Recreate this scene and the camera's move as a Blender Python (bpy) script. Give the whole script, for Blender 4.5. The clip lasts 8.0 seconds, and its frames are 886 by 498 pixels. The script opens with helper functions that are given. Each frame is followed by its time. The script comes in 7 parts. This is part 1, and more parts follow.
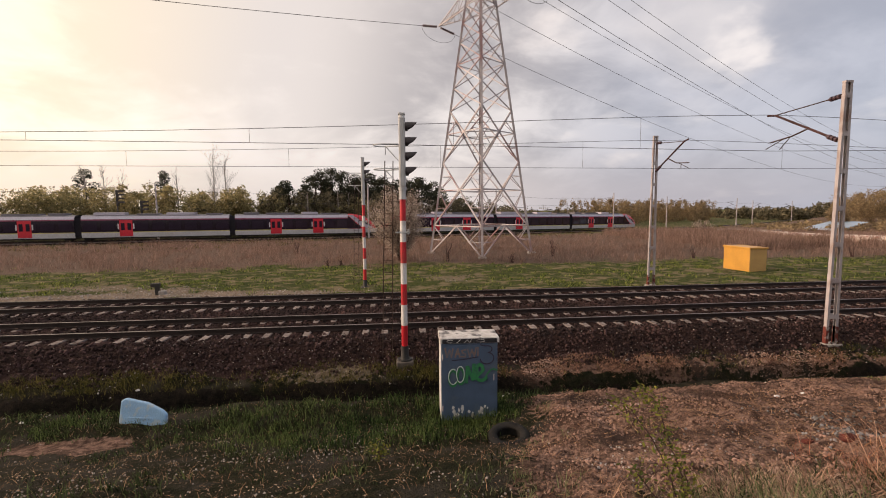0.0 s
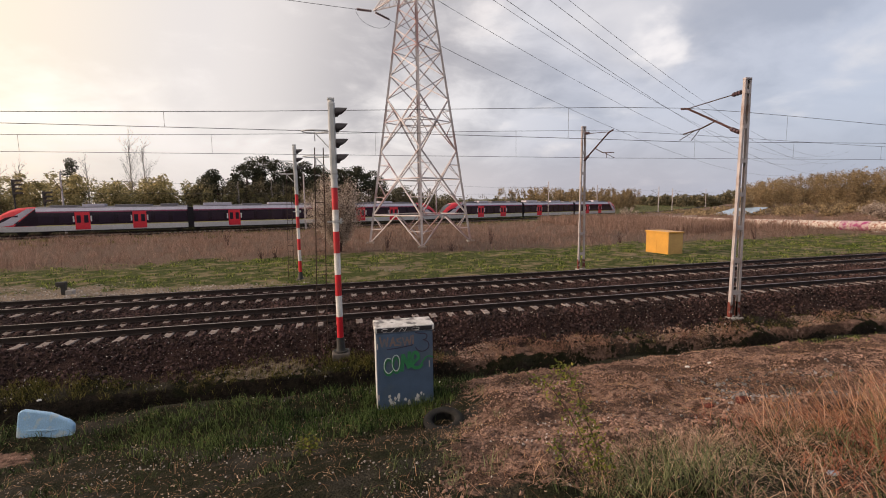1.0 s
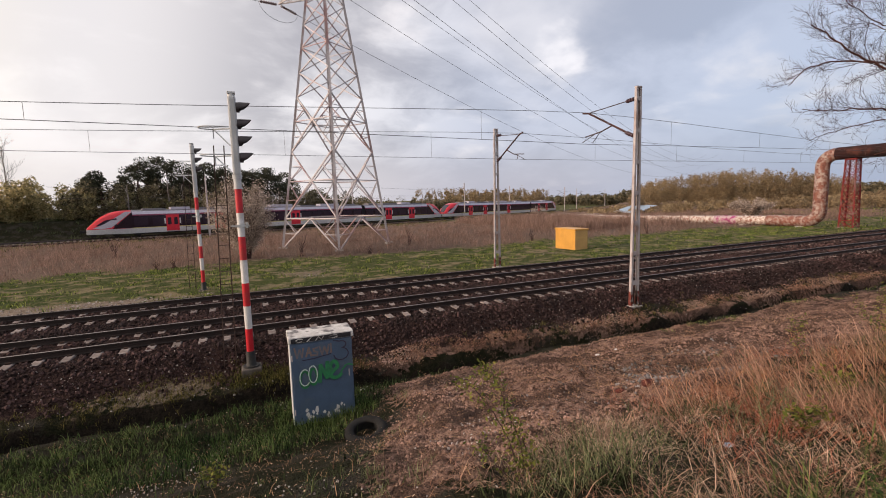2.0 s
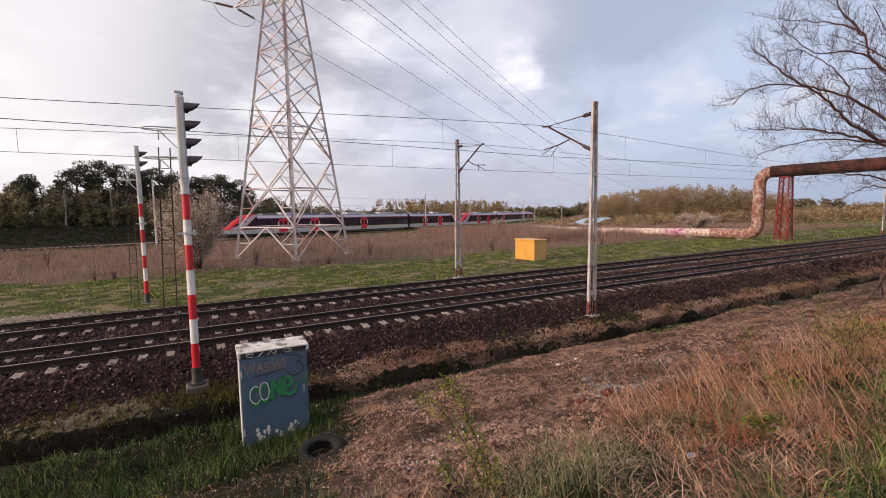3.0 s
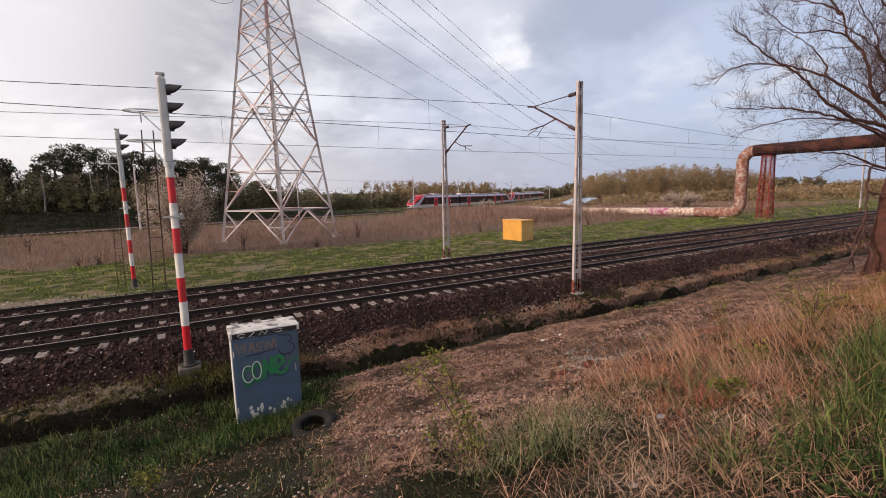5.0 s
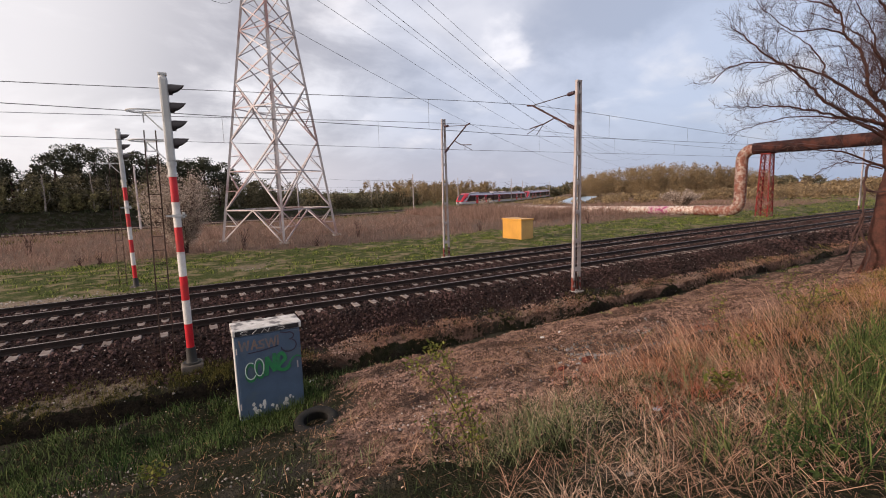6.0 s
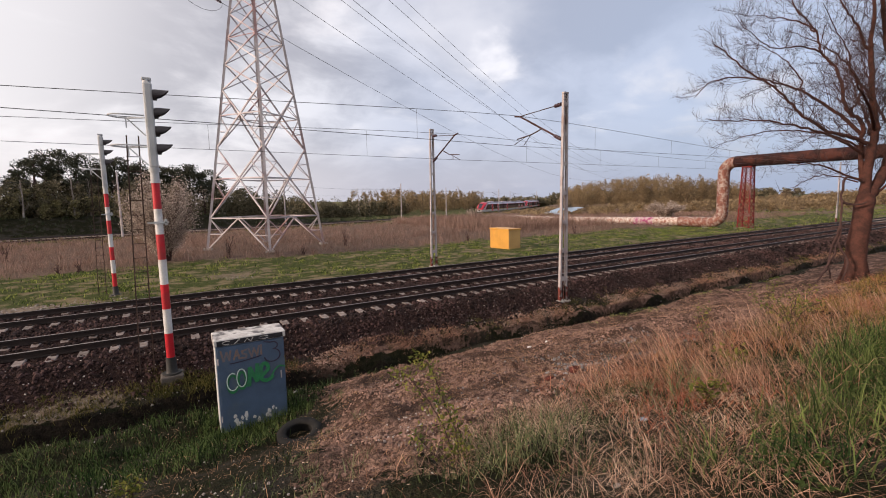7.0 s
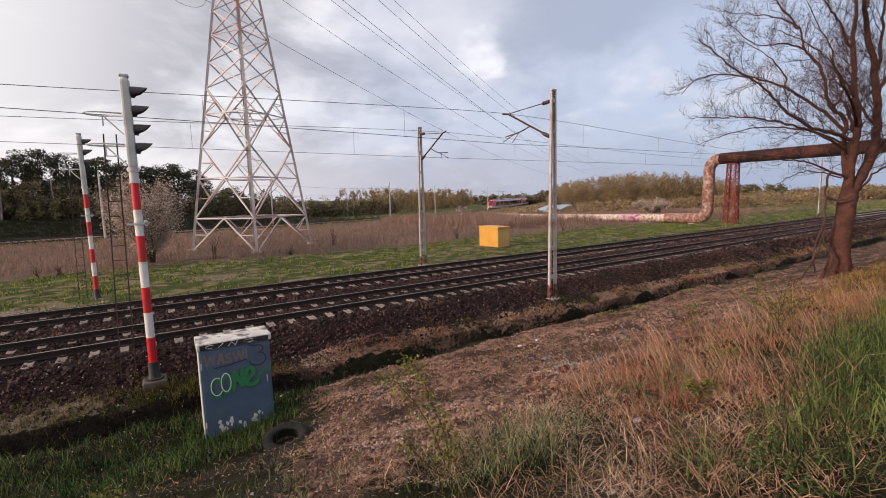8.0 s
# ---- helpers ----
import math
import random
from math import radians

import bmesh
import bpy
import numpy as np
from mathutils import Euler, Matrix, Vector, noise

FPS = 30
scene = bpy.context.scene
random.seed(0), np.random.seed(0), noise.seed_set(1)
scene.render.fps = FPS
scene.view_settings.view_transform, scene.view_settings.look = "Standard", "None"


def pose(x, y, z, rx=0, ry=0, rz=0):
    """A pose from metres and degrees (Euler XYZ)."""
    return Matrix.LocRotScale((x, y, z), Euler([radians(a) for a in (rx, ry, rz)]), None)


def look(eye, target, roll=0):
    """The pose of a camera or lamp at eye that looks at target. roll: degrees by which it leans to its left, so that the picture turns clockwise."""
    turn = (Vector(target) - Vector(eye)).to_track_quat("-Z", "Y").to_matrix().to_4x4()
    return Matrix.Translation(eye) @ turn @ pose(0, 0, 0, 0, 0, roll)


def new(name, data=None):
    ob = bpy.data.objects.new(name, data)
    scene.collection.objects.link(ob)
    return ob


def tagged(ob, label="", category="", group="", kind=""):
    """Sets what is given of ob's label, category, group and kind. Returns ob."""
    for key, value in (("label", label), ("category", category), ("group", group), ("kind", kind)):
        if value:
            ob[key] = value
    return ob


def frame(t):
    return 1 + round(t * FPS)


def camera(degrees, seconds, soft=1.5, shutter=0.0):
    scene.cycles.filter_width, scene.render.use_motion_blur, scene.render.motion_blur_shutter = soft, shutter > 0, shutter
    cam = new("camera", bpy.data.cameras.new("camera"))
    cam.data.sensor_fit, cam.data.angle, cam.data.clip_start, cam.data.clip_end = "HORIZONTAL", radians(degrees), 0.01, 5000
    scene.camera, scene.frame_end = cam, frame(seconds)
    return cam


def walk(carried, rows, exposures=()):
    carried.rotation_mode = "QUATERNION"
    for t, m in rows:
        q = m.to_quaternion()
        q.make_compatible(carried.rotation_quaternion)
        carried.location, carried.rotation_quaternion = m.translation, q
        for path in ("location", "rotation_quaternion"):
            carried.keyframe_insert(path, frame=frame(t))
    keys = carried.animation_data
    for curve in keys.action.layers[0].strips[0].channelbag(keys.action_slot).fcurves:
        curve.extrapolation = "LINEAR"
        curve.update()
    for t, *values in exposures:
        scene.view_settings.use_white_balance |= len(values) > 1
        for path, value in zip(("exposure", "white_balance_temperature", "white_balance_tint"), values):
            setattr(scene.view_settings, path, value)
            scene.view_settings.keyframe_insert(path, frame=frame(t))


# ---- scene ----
cam = camera(90.0, 8.0, 1.0)
PATH = [
    (0, (0.021, -14.177, 3.628), (0.22, -12.194, 3.455), -0.4),
    (0.5, (0.075, -14.186, 3.635), (0.384, -12.22, 3.434), -0.6),
    (1, (0.212, -14.175, 3.592), (0.668, -12.24, 3.369), -0.8),
    (1.5, (0.247, -14.087, 3.588), (0.907, -12.214, 3.352), -0.6),
    (1.7, (0.266, -14.044, 3.576), (0.986, -12.192, 3.348), -1.1),
    (2.8, (0.361, -13.83, 3.518), (1.31, -12.08, 3.318), -0.9),
    (3, (0.374, -13.801, 3.51), (1.335, -12.057, 3.332), -0.8),
    (3.5, (0.366, -13.861, 3.489), (1.348, -12.128, 3.311), -0.8),
    (4, (0.354, -13.903, 3.502), (1.333, -12.171, 3.296), -1.3),
    (4.5, (0.343, -13.952, 3.494), (1.333, -12.232, 3.247), -1.2),
    (4.7, (0.333, -13.966, 3.492), (1.329, -12.251, 3.239), -1.2),
    (5.8, (0.274, -14.049, 3.478), (1.274, -12.338, 3.208), -1.6),
    (6, (0.264, -14.063, 3.476), (1.264, -12.351, 3.212), -1.5),
    (6.5, (0.279, -14.045, 3.464), (1.314, -12.351, 3.215), -1.2),
    (7, (0.293, -14.037, 3.459), (1.344, -12.349, 3.236), -1.0),
    (7.5, (0.35, -13.97, 3.444), (1.419, -12.295, 3.217), -1.1),
    (8, (0.379, -13.932, 3.46), (1.469, -12.271, 3.229), -1.4),
]
walk(cam, [(t, look(eye, target, roll)) for t, eye, target, roll in PATH], [(0, -0.22, 6700, 13), (0.5, -0.18, 6600, 12), (1.5, -0.16, 6300, 11), (3, 0.0, 6100, 13), (4.5, -0.05, 6100, 12), (8, -0.06, 6080, 12)])

# ---------------------------------------------------------------- light
SUN_DIR = Vector((-0.95, 0.10, 0.29)).normalized()

world = bpy.data.worlds.new("evening_sky")
scene.world = world
world.use_nodes = True


BREAKS = [((0.548, 0.76, 0.350), 0.0, 0.20, 0.55), ((0.606, 0.738, 0.300), 0.0, 0.07, 0.8)]


def sky():
    nt = world.node_tree
    nt.nodes.clear()
    N, L = nt.nodes.new, nt.links.new
    out, bg = N("ShaderNodeOutputWorld"), N("ShaderNodeBackground")
    L(bg.outputs[0], out.inputs[0])
    tc = N("ShaderNodeTexCoord")
    base = N("ShaderNodeTexSky")
    base.sky_type = "NISHITA"
    base.sun_disc = False
    base.sun_elevation = math.asin(SUN_DIR.z)
    base.sun_rotation = math.atan2(SUN_DIR.x, SUN_DIR.y)
    base.air_density, base.dust_density = 1.2, 2.0
    strength = N("ShaderNodeVectorMath")
    strength.operation = "SCALE"
    strength.inputs[3].default_value = 0.07
    L(base.outputs[0], strength.inputs[0])

    sep = N("ShaderNodeSeparateXYZ")
    L(tc.outputs["Generated"], sep.inputs[0])

    def math_node(op, a, b=None, clamp=False):
        n = N("ShaderNodeMath")
        n.operation, n.use_clamp = op, clamp
        for k, v in enumerate((a, b)):
            if v is None:
                continue
            if isinstance(v, (int, float)):
                n.inputs[k].default_value = v
            else:
                L(v, n.inputs[k])
        return n.outputs[0]

    def ramp(fac, stops):
        r = N("ShaderNodeValToRGB")
        r.color_ramp.interpolation = "EASE"
        while len(r.color_ramp.elements) < len(stops):
            r.color_ramp.elements.new(0.5)
        for e, (p, c) in zip(r.color_ramp.elements, stops):
            e.position, e.color = p, (*c, 1)
        L(fac, r.inputs[0])
        return r.outputs[0]

    # cloud layer as a flat sheet seen from below: the pattern shrinks towards the horizon
    up = math_node("ADD", math_node("MAXIMUM", sep.outputs[2], 0.0), 0.30)
    flat = N("ShaderNodeCombineXYZ")
    L(math_node("DIVIDE", sep.outputs[0], up), flat.inputs[0])
    L(math_node("DIVIDE", sep.outputs[1], up), flat.inputs[1])
    flat.inputs[2].default_value = 3.7

    def noise_node(scale, detail, rough, dist=0.0, vec=None):
        n = N("ShaderNodeTexNoise")
        n.inputs["Scale"].default_value, n.inputs["Detail"].default_value = scale, detail
        n.inputs["Roughness"].default_value, n.inputs["Distortion"].default_value = rough, dist
        L(vec or flat.outputs[0], n.inputs["Vector"])
        return n.outputs[0]

    big = noise_node(0.85, 6.0, 0.52, 0.3)
    fine = noise_node(2.4, 7.0, 0.58, 0.4)
    dens = math_node("ADD", math_node("MULTIPLY", big, 0.62), math_node("MULTIPLY", fine, 0.38))
    dot = N("ShaderNodeVectorMath")
    dot.operation = "DOT_PRODUCT"
    nrm = N("ShaderNodeVectorMath")
    nrm.operation = "NORMALIZE"
    L(tc.outputs["Generated"], nrm.inputs[0])
    L(nrm.outputs[0], dot.inputs[0])
    dot.inputs[1].default_value = SUN_DIR
    toward = math_node("MULTIPLY_ADD", dot.outputs["Value"], 0.5)
    toward.node.inputs[2].default_value = 0.5
    # colour of the cloud deck by its direction from the sun, warm near it, slate blue away from it
    lit = ramp(toward, [(0.05, (0.63, 0.71, 0.87)), (0.30, (0.76, 0.785, 0.89)), (0.52, (1.17, 1.11, 1.08)), (0.69, (1.34, 1.24, 1.17)), (0.86, (1.7, 1.54, 1.28))])
    dark = ramp(toward, [(0.05, (0.52, 0.60, 0.76)), (0.30, (0.54, 0.57, 0.67)), (0.52, (0.60, 0.57, 0.59)), (0.69, (1.10, 1.02, 0.97)), (0.86, (1.4, 1.2, 0.92))])
    white = ramp(toward, [(0.05, (0.8, 0.8, 0.85)), (0.30, (1.3, 1.23, 1.2)), (0.52, (1.3, 1.2, 1.15)), (0.67, (1.4, 1.3, 1.2)), (0.86, (1.8, 1.6, 1.2))])

    def mix(fac, a, b):
        m = N("ShaderNodeMix")
        m.data_type = "RGBA"
        if isinstance(fac, float):
            m.inputs[0].default_value = fac
        else:
            L(fac, m.inputs[0])
        L(a, m.inputs[6])
        L(b, m.inputs[7])
        return m.outputs[2]

    thick = ramp(dens, [(0.41, (0, 0, 0)), (0.57, (1, 1, 1))])
    deck = mix(thick, lit, dark)
    puff = ramp(noise_node(2.0, 6.0, 0.5, 0.2), [(0.56, (0, 0, 0)), (0.76, (1, 1, 1))])
    deck = mix(puff, deck, white)
    # sunlit breaks high in the deck
    for way, near, far, clear in BREAKS:
        d = N("ShaderNodeVectorMath")
        d.operation = "DISTANCE"
        L(nrm.outputs[0], d.inputs[0])
        d.inputs[1].default_value = way
        wobble = math_node("MULTIPLY_ADD", math_node("SUBTRACT", noise_node(3.2, 5.0, 0.5, 0.2), 0.5), 0.30)
        L(d.outputs["Value"], wobble.node.inputs[2])
        gap = ramp(wobble, [(near, (clear, clear, clear)), (far, (0, 0, 0))])
        deck = mix(gap, deck, white)
    # pale haze over the horizon
    haze = ramp(sep.outputs[2], [(0.02, (1, 1, 1)), (0.17, (0, 0, 0))])
    hazy = ramp(toward, [(0.05, (0.48, 0.54, 0.68)), (0.30, (0.67, 0.64, 0.70)), (0.52, (1.06, 0.97, 0.94)), (0.67, (0.95, 0.87, 0.84)), (0.86, (1.15, 0.98, 0.82))])
    scaled = N("ShaderNodeVectorMath")
    scaled.operation = "MULTIPLY"
    L(haze, scaled.inputs[0])
    scaled.inputs[1].default_value = (0.75, 0.75, 0.75)
    deck = mix(scaled.outputs[0], deck, hazy)
    total = mix(0.85, strength.outputs[0], deck)
    L(total, bg.inputs[0])
    bg.inputs[1].default_value = 1.0


sky()
sun = new("sun", bpy.data.lights.new("sun", "SUN"))
sun.data.energy, sun.data.angle, sun.data.color = 3.9, radians(5), (1.0, 0.74, 0.56)
sun.matrix_world = look((0, 0, 40), Vector((0, 0, 40)) - SUN_DIR)


# ---------------------------------------------------------------- mesh and material helpers
class Builder:
    """Collects vertices and faces for one mesh."""

    def __init__(self):
        self.v, self.f = [], []

    def add(self, verts, faces):
        n = len(self.v)
        self.v += [tuple(p) for p in verts]
        self.f += [tuple(n + i for i in face) for face in faces]
        return self

    def box(self, x0, x1, y0, y1, z0, z1, bevel=0.0):
        if bevel <= 0:
            vs = [(x, y, z) for z in (z0, z1) for y in (y0, y1) for x in (x0, x1)]
            return self.add(vs, [(0, 2, 3, 1), (4, 5, 7, 6), (0, 1, 5, 4), (2, 6, 7, 3), (0, 4, 6, 2), (1, 3, 7, 5)])
        bm = bmesh.new()
        bmesh.ops.create_cube(bm, size=1.0, matrix=Matrix.Translation(((x0 + x1) / 2, (y0 + y1) / 2, (z0 + z1) / 2)) @ Matrix.Diagonal((x1 - x0, y1 - y0, z1 - z0, 1)))
        bmesh.ops.bevel(bm, geom=bm.edges[:], offset=bevel, segments=2, profile=0.5, affect="EDGES")
        bm.verts.index_update()
        self.add([v.co[:] for v in bm.verts], [[v.index for v in f.verts] for f in bm.faces])
        bm.free()
        return self

    def beam(self, a, b, w, h=None):
        """A square bar from a to b."""
        h = h or w
        a, b = Vector(a), Vector(b)
        d = (b - a).normalized()
        side = d.cross(Vector((0, 0, 1)))
        side = side.normalized() if side.length > 0.01 else Vector((1, 0, 0))
        up = side.cross(d)
        vs = [p + side * sx * w / 2 + up * sz * h / 2 for p in (a, b) for sx, sz in ((-1, -1), (1, -1), (1, 1), (-1, 1))]
        return self.add(vs, [(0, 1, 2, 3), (4, 7, 6, 5), (0, 4, 5, 1), (1, 5, 6, 2), (2, 6, 7, 3), (3, 7, 4, 0)])

    def tube(self, pts, radii, n=8, caps=True):
        pts = [Vector(p) for p in pts]
        if isinstance(radii, (int, float)):
            radii = [radii] * len(pts)
        ring, side = [], None
        base = len(self.v)
        for i, p in enumerate(pts):
            d = (pts[min(i + 1, len(pts) - 1)] - pts[max(i - 1, 0)]).normalized()
            if side is None:
                side = d.cross(Vector((0, 0, 1)))
                side = side.normalized() if side.length > 0.05 else Vector((1, 0, 0))
            side = (side - d * side.dot(d)).normalized()
            up = side.cross(d)
            self.v += [tuple(p + (side * math.cos(2 * math.pi * k / n) + up * math.sin(2 * math.pi * k / n)) * radii[i]) for k in range(n)]
        for i in range(len(pts) - 1):
            for k in range(n):
                a, b = base + i * n + k, base + i * n + (k + 1) % n
                self.f.append((a, b, b + n, a + n))
        if caps:
            for first, back in ((base, True), (base + (len(pts) - 1) * n, False)):
                m = len(self.v)
                self.v += self.v[first:first + n]
                self.f.append(tuple(range(m, m + n))[::-1] if back else tuple(range(m, m + n)))
        return self

    def disc_tube(self, c, axis, r, depth, n=12):
        c, axis = Vector(c), Vector(axis).normalized()
        return self.tube([c - axis * depth / 2, c + axis * depth / 2], r, n)

    def mesh(self, name, smooth=False):
        me = bpy.data.meshes.new(name)
        me.from_pydata(self.v, [], self.f)
        me.validate()
        if smooth:
            me.polygons.foreach_set("use_smooth", [True] * len(me.polygons))
        me.update()
        return me


def part(name, b, material, parent=None, label="", smooth=False):
    """One mesh object under a thing or under a part."""
    me = b.mesh(name, smooth) if isinstance(b, Builder) else b
    if material is not None and not me.materials:
        me.materials.append(material)
    ob = new(name, me)
    if parent is not None:
        ob.parent = parent
    if label:
        tagged(ob, label)
    return ob


def thing(name, m, label, category, group="", kind=""):
    ob = new(name)
    ob.empty_display_size = 0.3
    ob.matrix_basis = m
    return tagged(ob, label, category, group, kind)


def material(name, c1, c2=None, rough=0.7, metal=0.0, scale=6.0, fine=60.0, bump=0.2, spread=(0.35, 0.65), island=False, c3=None, stain=1.2, vary=0.0):
    """Two tones mixed by coarse noise, a third in stains, fine grain in colour and relief."""
    m = bpy.data.materials.new(name)
    m.use_nodes = True
    nt = m.node_tree
    N, L = nt.nodes.new, nt.links.new
    p = nt.nodes["Principled BSDF"]
    p.inputs["Roughness"].default_value, p.inputs["Metallic"].default_value = rough, metal
    if rough >= 0.8:
        p.inputs["Specular IOR Level"].default_value = 0.12
    tc = N("ShaderNodeTexCoord")
    c2 = c2 or tuple(v * 0.75 for v in c1)

    def tex(s, d=4.0):
        n = N("ShaderNodeTexNoise")
        n.inputs["Scale"].default_value, n.inputs["Detail"].default_value = s, d
        L(tc.outputs["Object"], n.inputs["Vector"])
        return n.outputs[0]

    def remap(v, a, b):
        r = N("ShaderNodeMapRange")
        r.inputs[1].default_value, r.inputs[2].default_value = a, b
        L(v, r.inputs[0])
        return r.outputs[0]

    def mix(f, a, b):
        x = N("ShaderNodeMix")
        x.data_type = "RGBA"
        L(f, x.inputs[0])
        for k, c in ((6, a), (7, b)):
            if isinstance(c, tuple):
                x.inputs[k].default_value = (*c, 1)
            else:
                L(c, x.inputs[k])
        return x.outputs[2]

    col = mix(remap(tex(scale), *spread), c1, c2)
    if c3:
        col = mix(remap(tex(stain, 6.0), 0.52, 0.62), col, c3)
    grain = tex(fine, 3.0)
    hsv = N("ShaderNodeHueSaturation")
    L(col, hsv.inputs["Color"])
    val = N("ShaderNodeMapRange")
    val.inputs[3].default_value, val.inputs[4].default_value = 0.65, 1.35
    L(grain, val.inputs[0])
    v_out = val.outputs[0]
    if island or vary:
        rnd = N("ShaderNodeNewGeometry").outputs["Random Per Island"] if island else N("ShaderNodeObjectInfo").outputs["Random"]
        r2 = N("ShaderNodeMapRange")
        amount = vary or 0.35
        r2.inputs[3].default_value, r2.inputs[4].default_value = 1 - amount, 1 + amount
        L(rnd, r2.inputs[0])
        mul = N("ShaderNodeMath")
        mul.operation = "MULTIPLY"
        L(v_out, mul.inputs[0])
        L(r2.outputs[0], mul.inputs[1])
        v_out = mul.outputs[0]
    L(v_out, hsv.inputs["Value"])
    L(hsv.outputs[0], p.inputs["Base Color"])
    if bump:
        bn = N("ShaderNodeBump")
        bn.inputs["Strength"].default_value, bn.inputs["Distance"].default_value = bump, 0.02
        L(grain, bn.inputs["Height"])
        L(bn.outputs[0], p.inputs["Normal"])
    return m


M_RAIL = material("rail_steel", (0.030, 0.018, 0.016), (0.020, 0.013, 0.012), 0.65, 0.3, 3, 40)
M_RAIL_TOP = material("rail_top", (0.26, 0.22, 0.20), (0.17, 0.13, 0.12), 0.45, 0.7, 1.5, 60, 0.05)
M_SLEEPER = material("concrete_sleeper", (0.32, 0.275, 0.26), (0.17, 0.135, 0.12), 0.9, 0, 3, 50, 0.3, vary=0.25)
M_STONE = material("ballast_stone", (0.068, 0.040, 0.037), (0.028, 0.0195, 0.019), 0.9, 0, 0.6, 30, 0.3, island=True, vary=0.85)
M_DARKCONCRETE = material("dark_concrete", (0.16, 0.14, 0.125), (0.10, 0.085, 0.075), 0.9, 0, 2, 40, 0.3)
M_ARM = material("bracket_paint", (0.085, 0.042, 0.040), (0.055, 0.033, 0.032), 0.8, 0.1, 2, 20, 0.1)
M_FOOT = material("flaking_red", (0.17, 0.045, 0.035), (0.10, 0.04, 0.035), 0.8, 0.1, 6, 40, 0.2, c3=(0.32, 0.28, 0.27), stain=6)
M_CONCRETE = material("concrete", (0.42, 0.39, 0.36), (0.28, 0.26, 0.24), 0.9, 0, 2, 40, 0.3)
M_GALV = material("galvanised_steel", (0.47, 0.43, 0.44), (0.37, 0.33, 0.335), 0.65, 0.15, 2, 60, 0.1, c3=(0.31, 0.24, 0.22))
M_WHITE = material("white_paint", (0.70, 0.69, 0.68), (0.58, 0.56, 0.54), 0.5, 0, 3, 60, 0.1, c3=(0.45, 0.42, 0.40))
M_GREYPAINT = material("grey_paint", (0.52, 0.52, 0.52), (0.42, 0.42, 0.42), 0.5, 0, 3, 60, 0.1)
M_RED = material("red_paint", (0.56, 0.012, 0.024), (0.44, 0.012, 0.02), 0.45, 0, 3, 60, 0.1, c3=(0.35, 0.03, 0.03))
M_BLACK = material("black_paint", (0.02, 0.02, 0.02), (0.03, 0.027, 0.025), 0.6, 0, 3, 60, 0.1)
M_HOOD = material("hood_paint", (0.05, 0.035, 0.038), (0.03, 0.025, 0.028), 0.5, 0, 3, 60, 0.1)
M_RUSTROD = material("rusty_rod", (0.09, 0.06, 0.05), (0.05, 0.035, 0.03), 0.8, 0.2, 3, 60, 0.1)
M_LENS = material("signal_lens", (0.02, 0.03, 0.03), (0.02, 0.02, 0.02), 0.1, 0, 3, 60, 0)
M_WIRE = material("wire", (0.10, 0.09, 0.09), (0.07, 0.065, 0.065), 0.6, 0.5, 1, 20, 0)
M_PYLON = material("pylon_steel", (0.48, 0.44, 0.45), (0.37, 0.335, 0.345), 0.6, 0.25, 0.7, 12, 0.05, c3=(0.30, 0.19, 0.19), stain=0.25)
M_INSUL = material("insulator", (0.10, 0.06, 0.07), (0.07, 0.04, 0.05), 0.3, 0, 3, 60, 0)
M_CAB = material("cabinet_paint", (0.080, 0.122, 0.200), (0.066, 0.102, 0.165), 0.5, 0, 2.5, 70, 0.1, c3=(0.09, 0.125, 0.175), stain=2.2)
M_CABLID = material("cabinet_lid", (0.62, 0.60, 0.58), (0.44, 0.41, 0.39), 0.6, 0, 6, 40, 0.15, c3=(0.12, 0.11, 0.11), stain=5)
M_BLACKTAG = material("black_marker", (0.015, 0.015, 0.02), (0.03, 0.03, 0.035), 0.5, 0, 8, 60, 0)
M_GREENTAG = material("green_spray", (0.035, 0.16, 0.08), (0.03, 0.22, 0.08), 0.6, 0, 8, 60, 0)
M_WHITETAG = material("pale_spray", (0.62, 0.72, 0.68), (0.5, 0.62, 0.58), 0.6, 0, 8, 60, 0)
M_VIOLETTAG = material("violet_spray", (0.035, 0.028, 0.055), (0.05, 0.04, 0.07), 0.6, 0, 8, 60, 0)
M_BROWNTAG = material("brown_spray", (0.22, 0.15, 0.12), (0.15, 0.14, 0.16), 0.6, 0, 8, 60, 0)
# shaded copy of the orange, for the box face turned from the sun
M_ORANGE_SHADED = material("shaded_orange_paint", (0.52, 0.33, 0.12), (0.44, 0.27, 0.10), 0.5, 0, 1.5, 60, 0.05)
M_ORANGE = material("orange_paint", (0.60, 0.31, 0.055), (0.52, 0.27, 0.05), 0.45, 0, 1.5, 60, 0.05)
M_TYRE = material("tyre_rubber", (0.014, 0.0135, 0.0135), (0.024, 0.023, 0.022), 0.85, 0, 6, 60, 0.2)
M_BLUEPLASTIC = material("blue_plastic", (0.30, 0.50, 0.72), (0.24, 0.42, 0.64), 0.35, 0, 4, 40, 0.1, c3=(0.40, 0.50, 0.58), stain=6)
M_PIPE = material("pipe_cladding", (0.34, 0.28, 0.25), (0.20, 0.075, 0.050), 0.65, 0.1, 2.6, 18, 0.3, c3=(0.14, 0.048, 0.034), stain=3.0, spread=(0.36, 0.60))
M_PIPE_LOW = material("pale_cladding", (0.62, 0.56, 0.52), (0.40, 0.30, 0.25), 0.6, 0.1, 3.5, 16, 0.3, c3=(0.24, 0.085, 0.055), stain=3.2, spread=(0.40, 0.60))
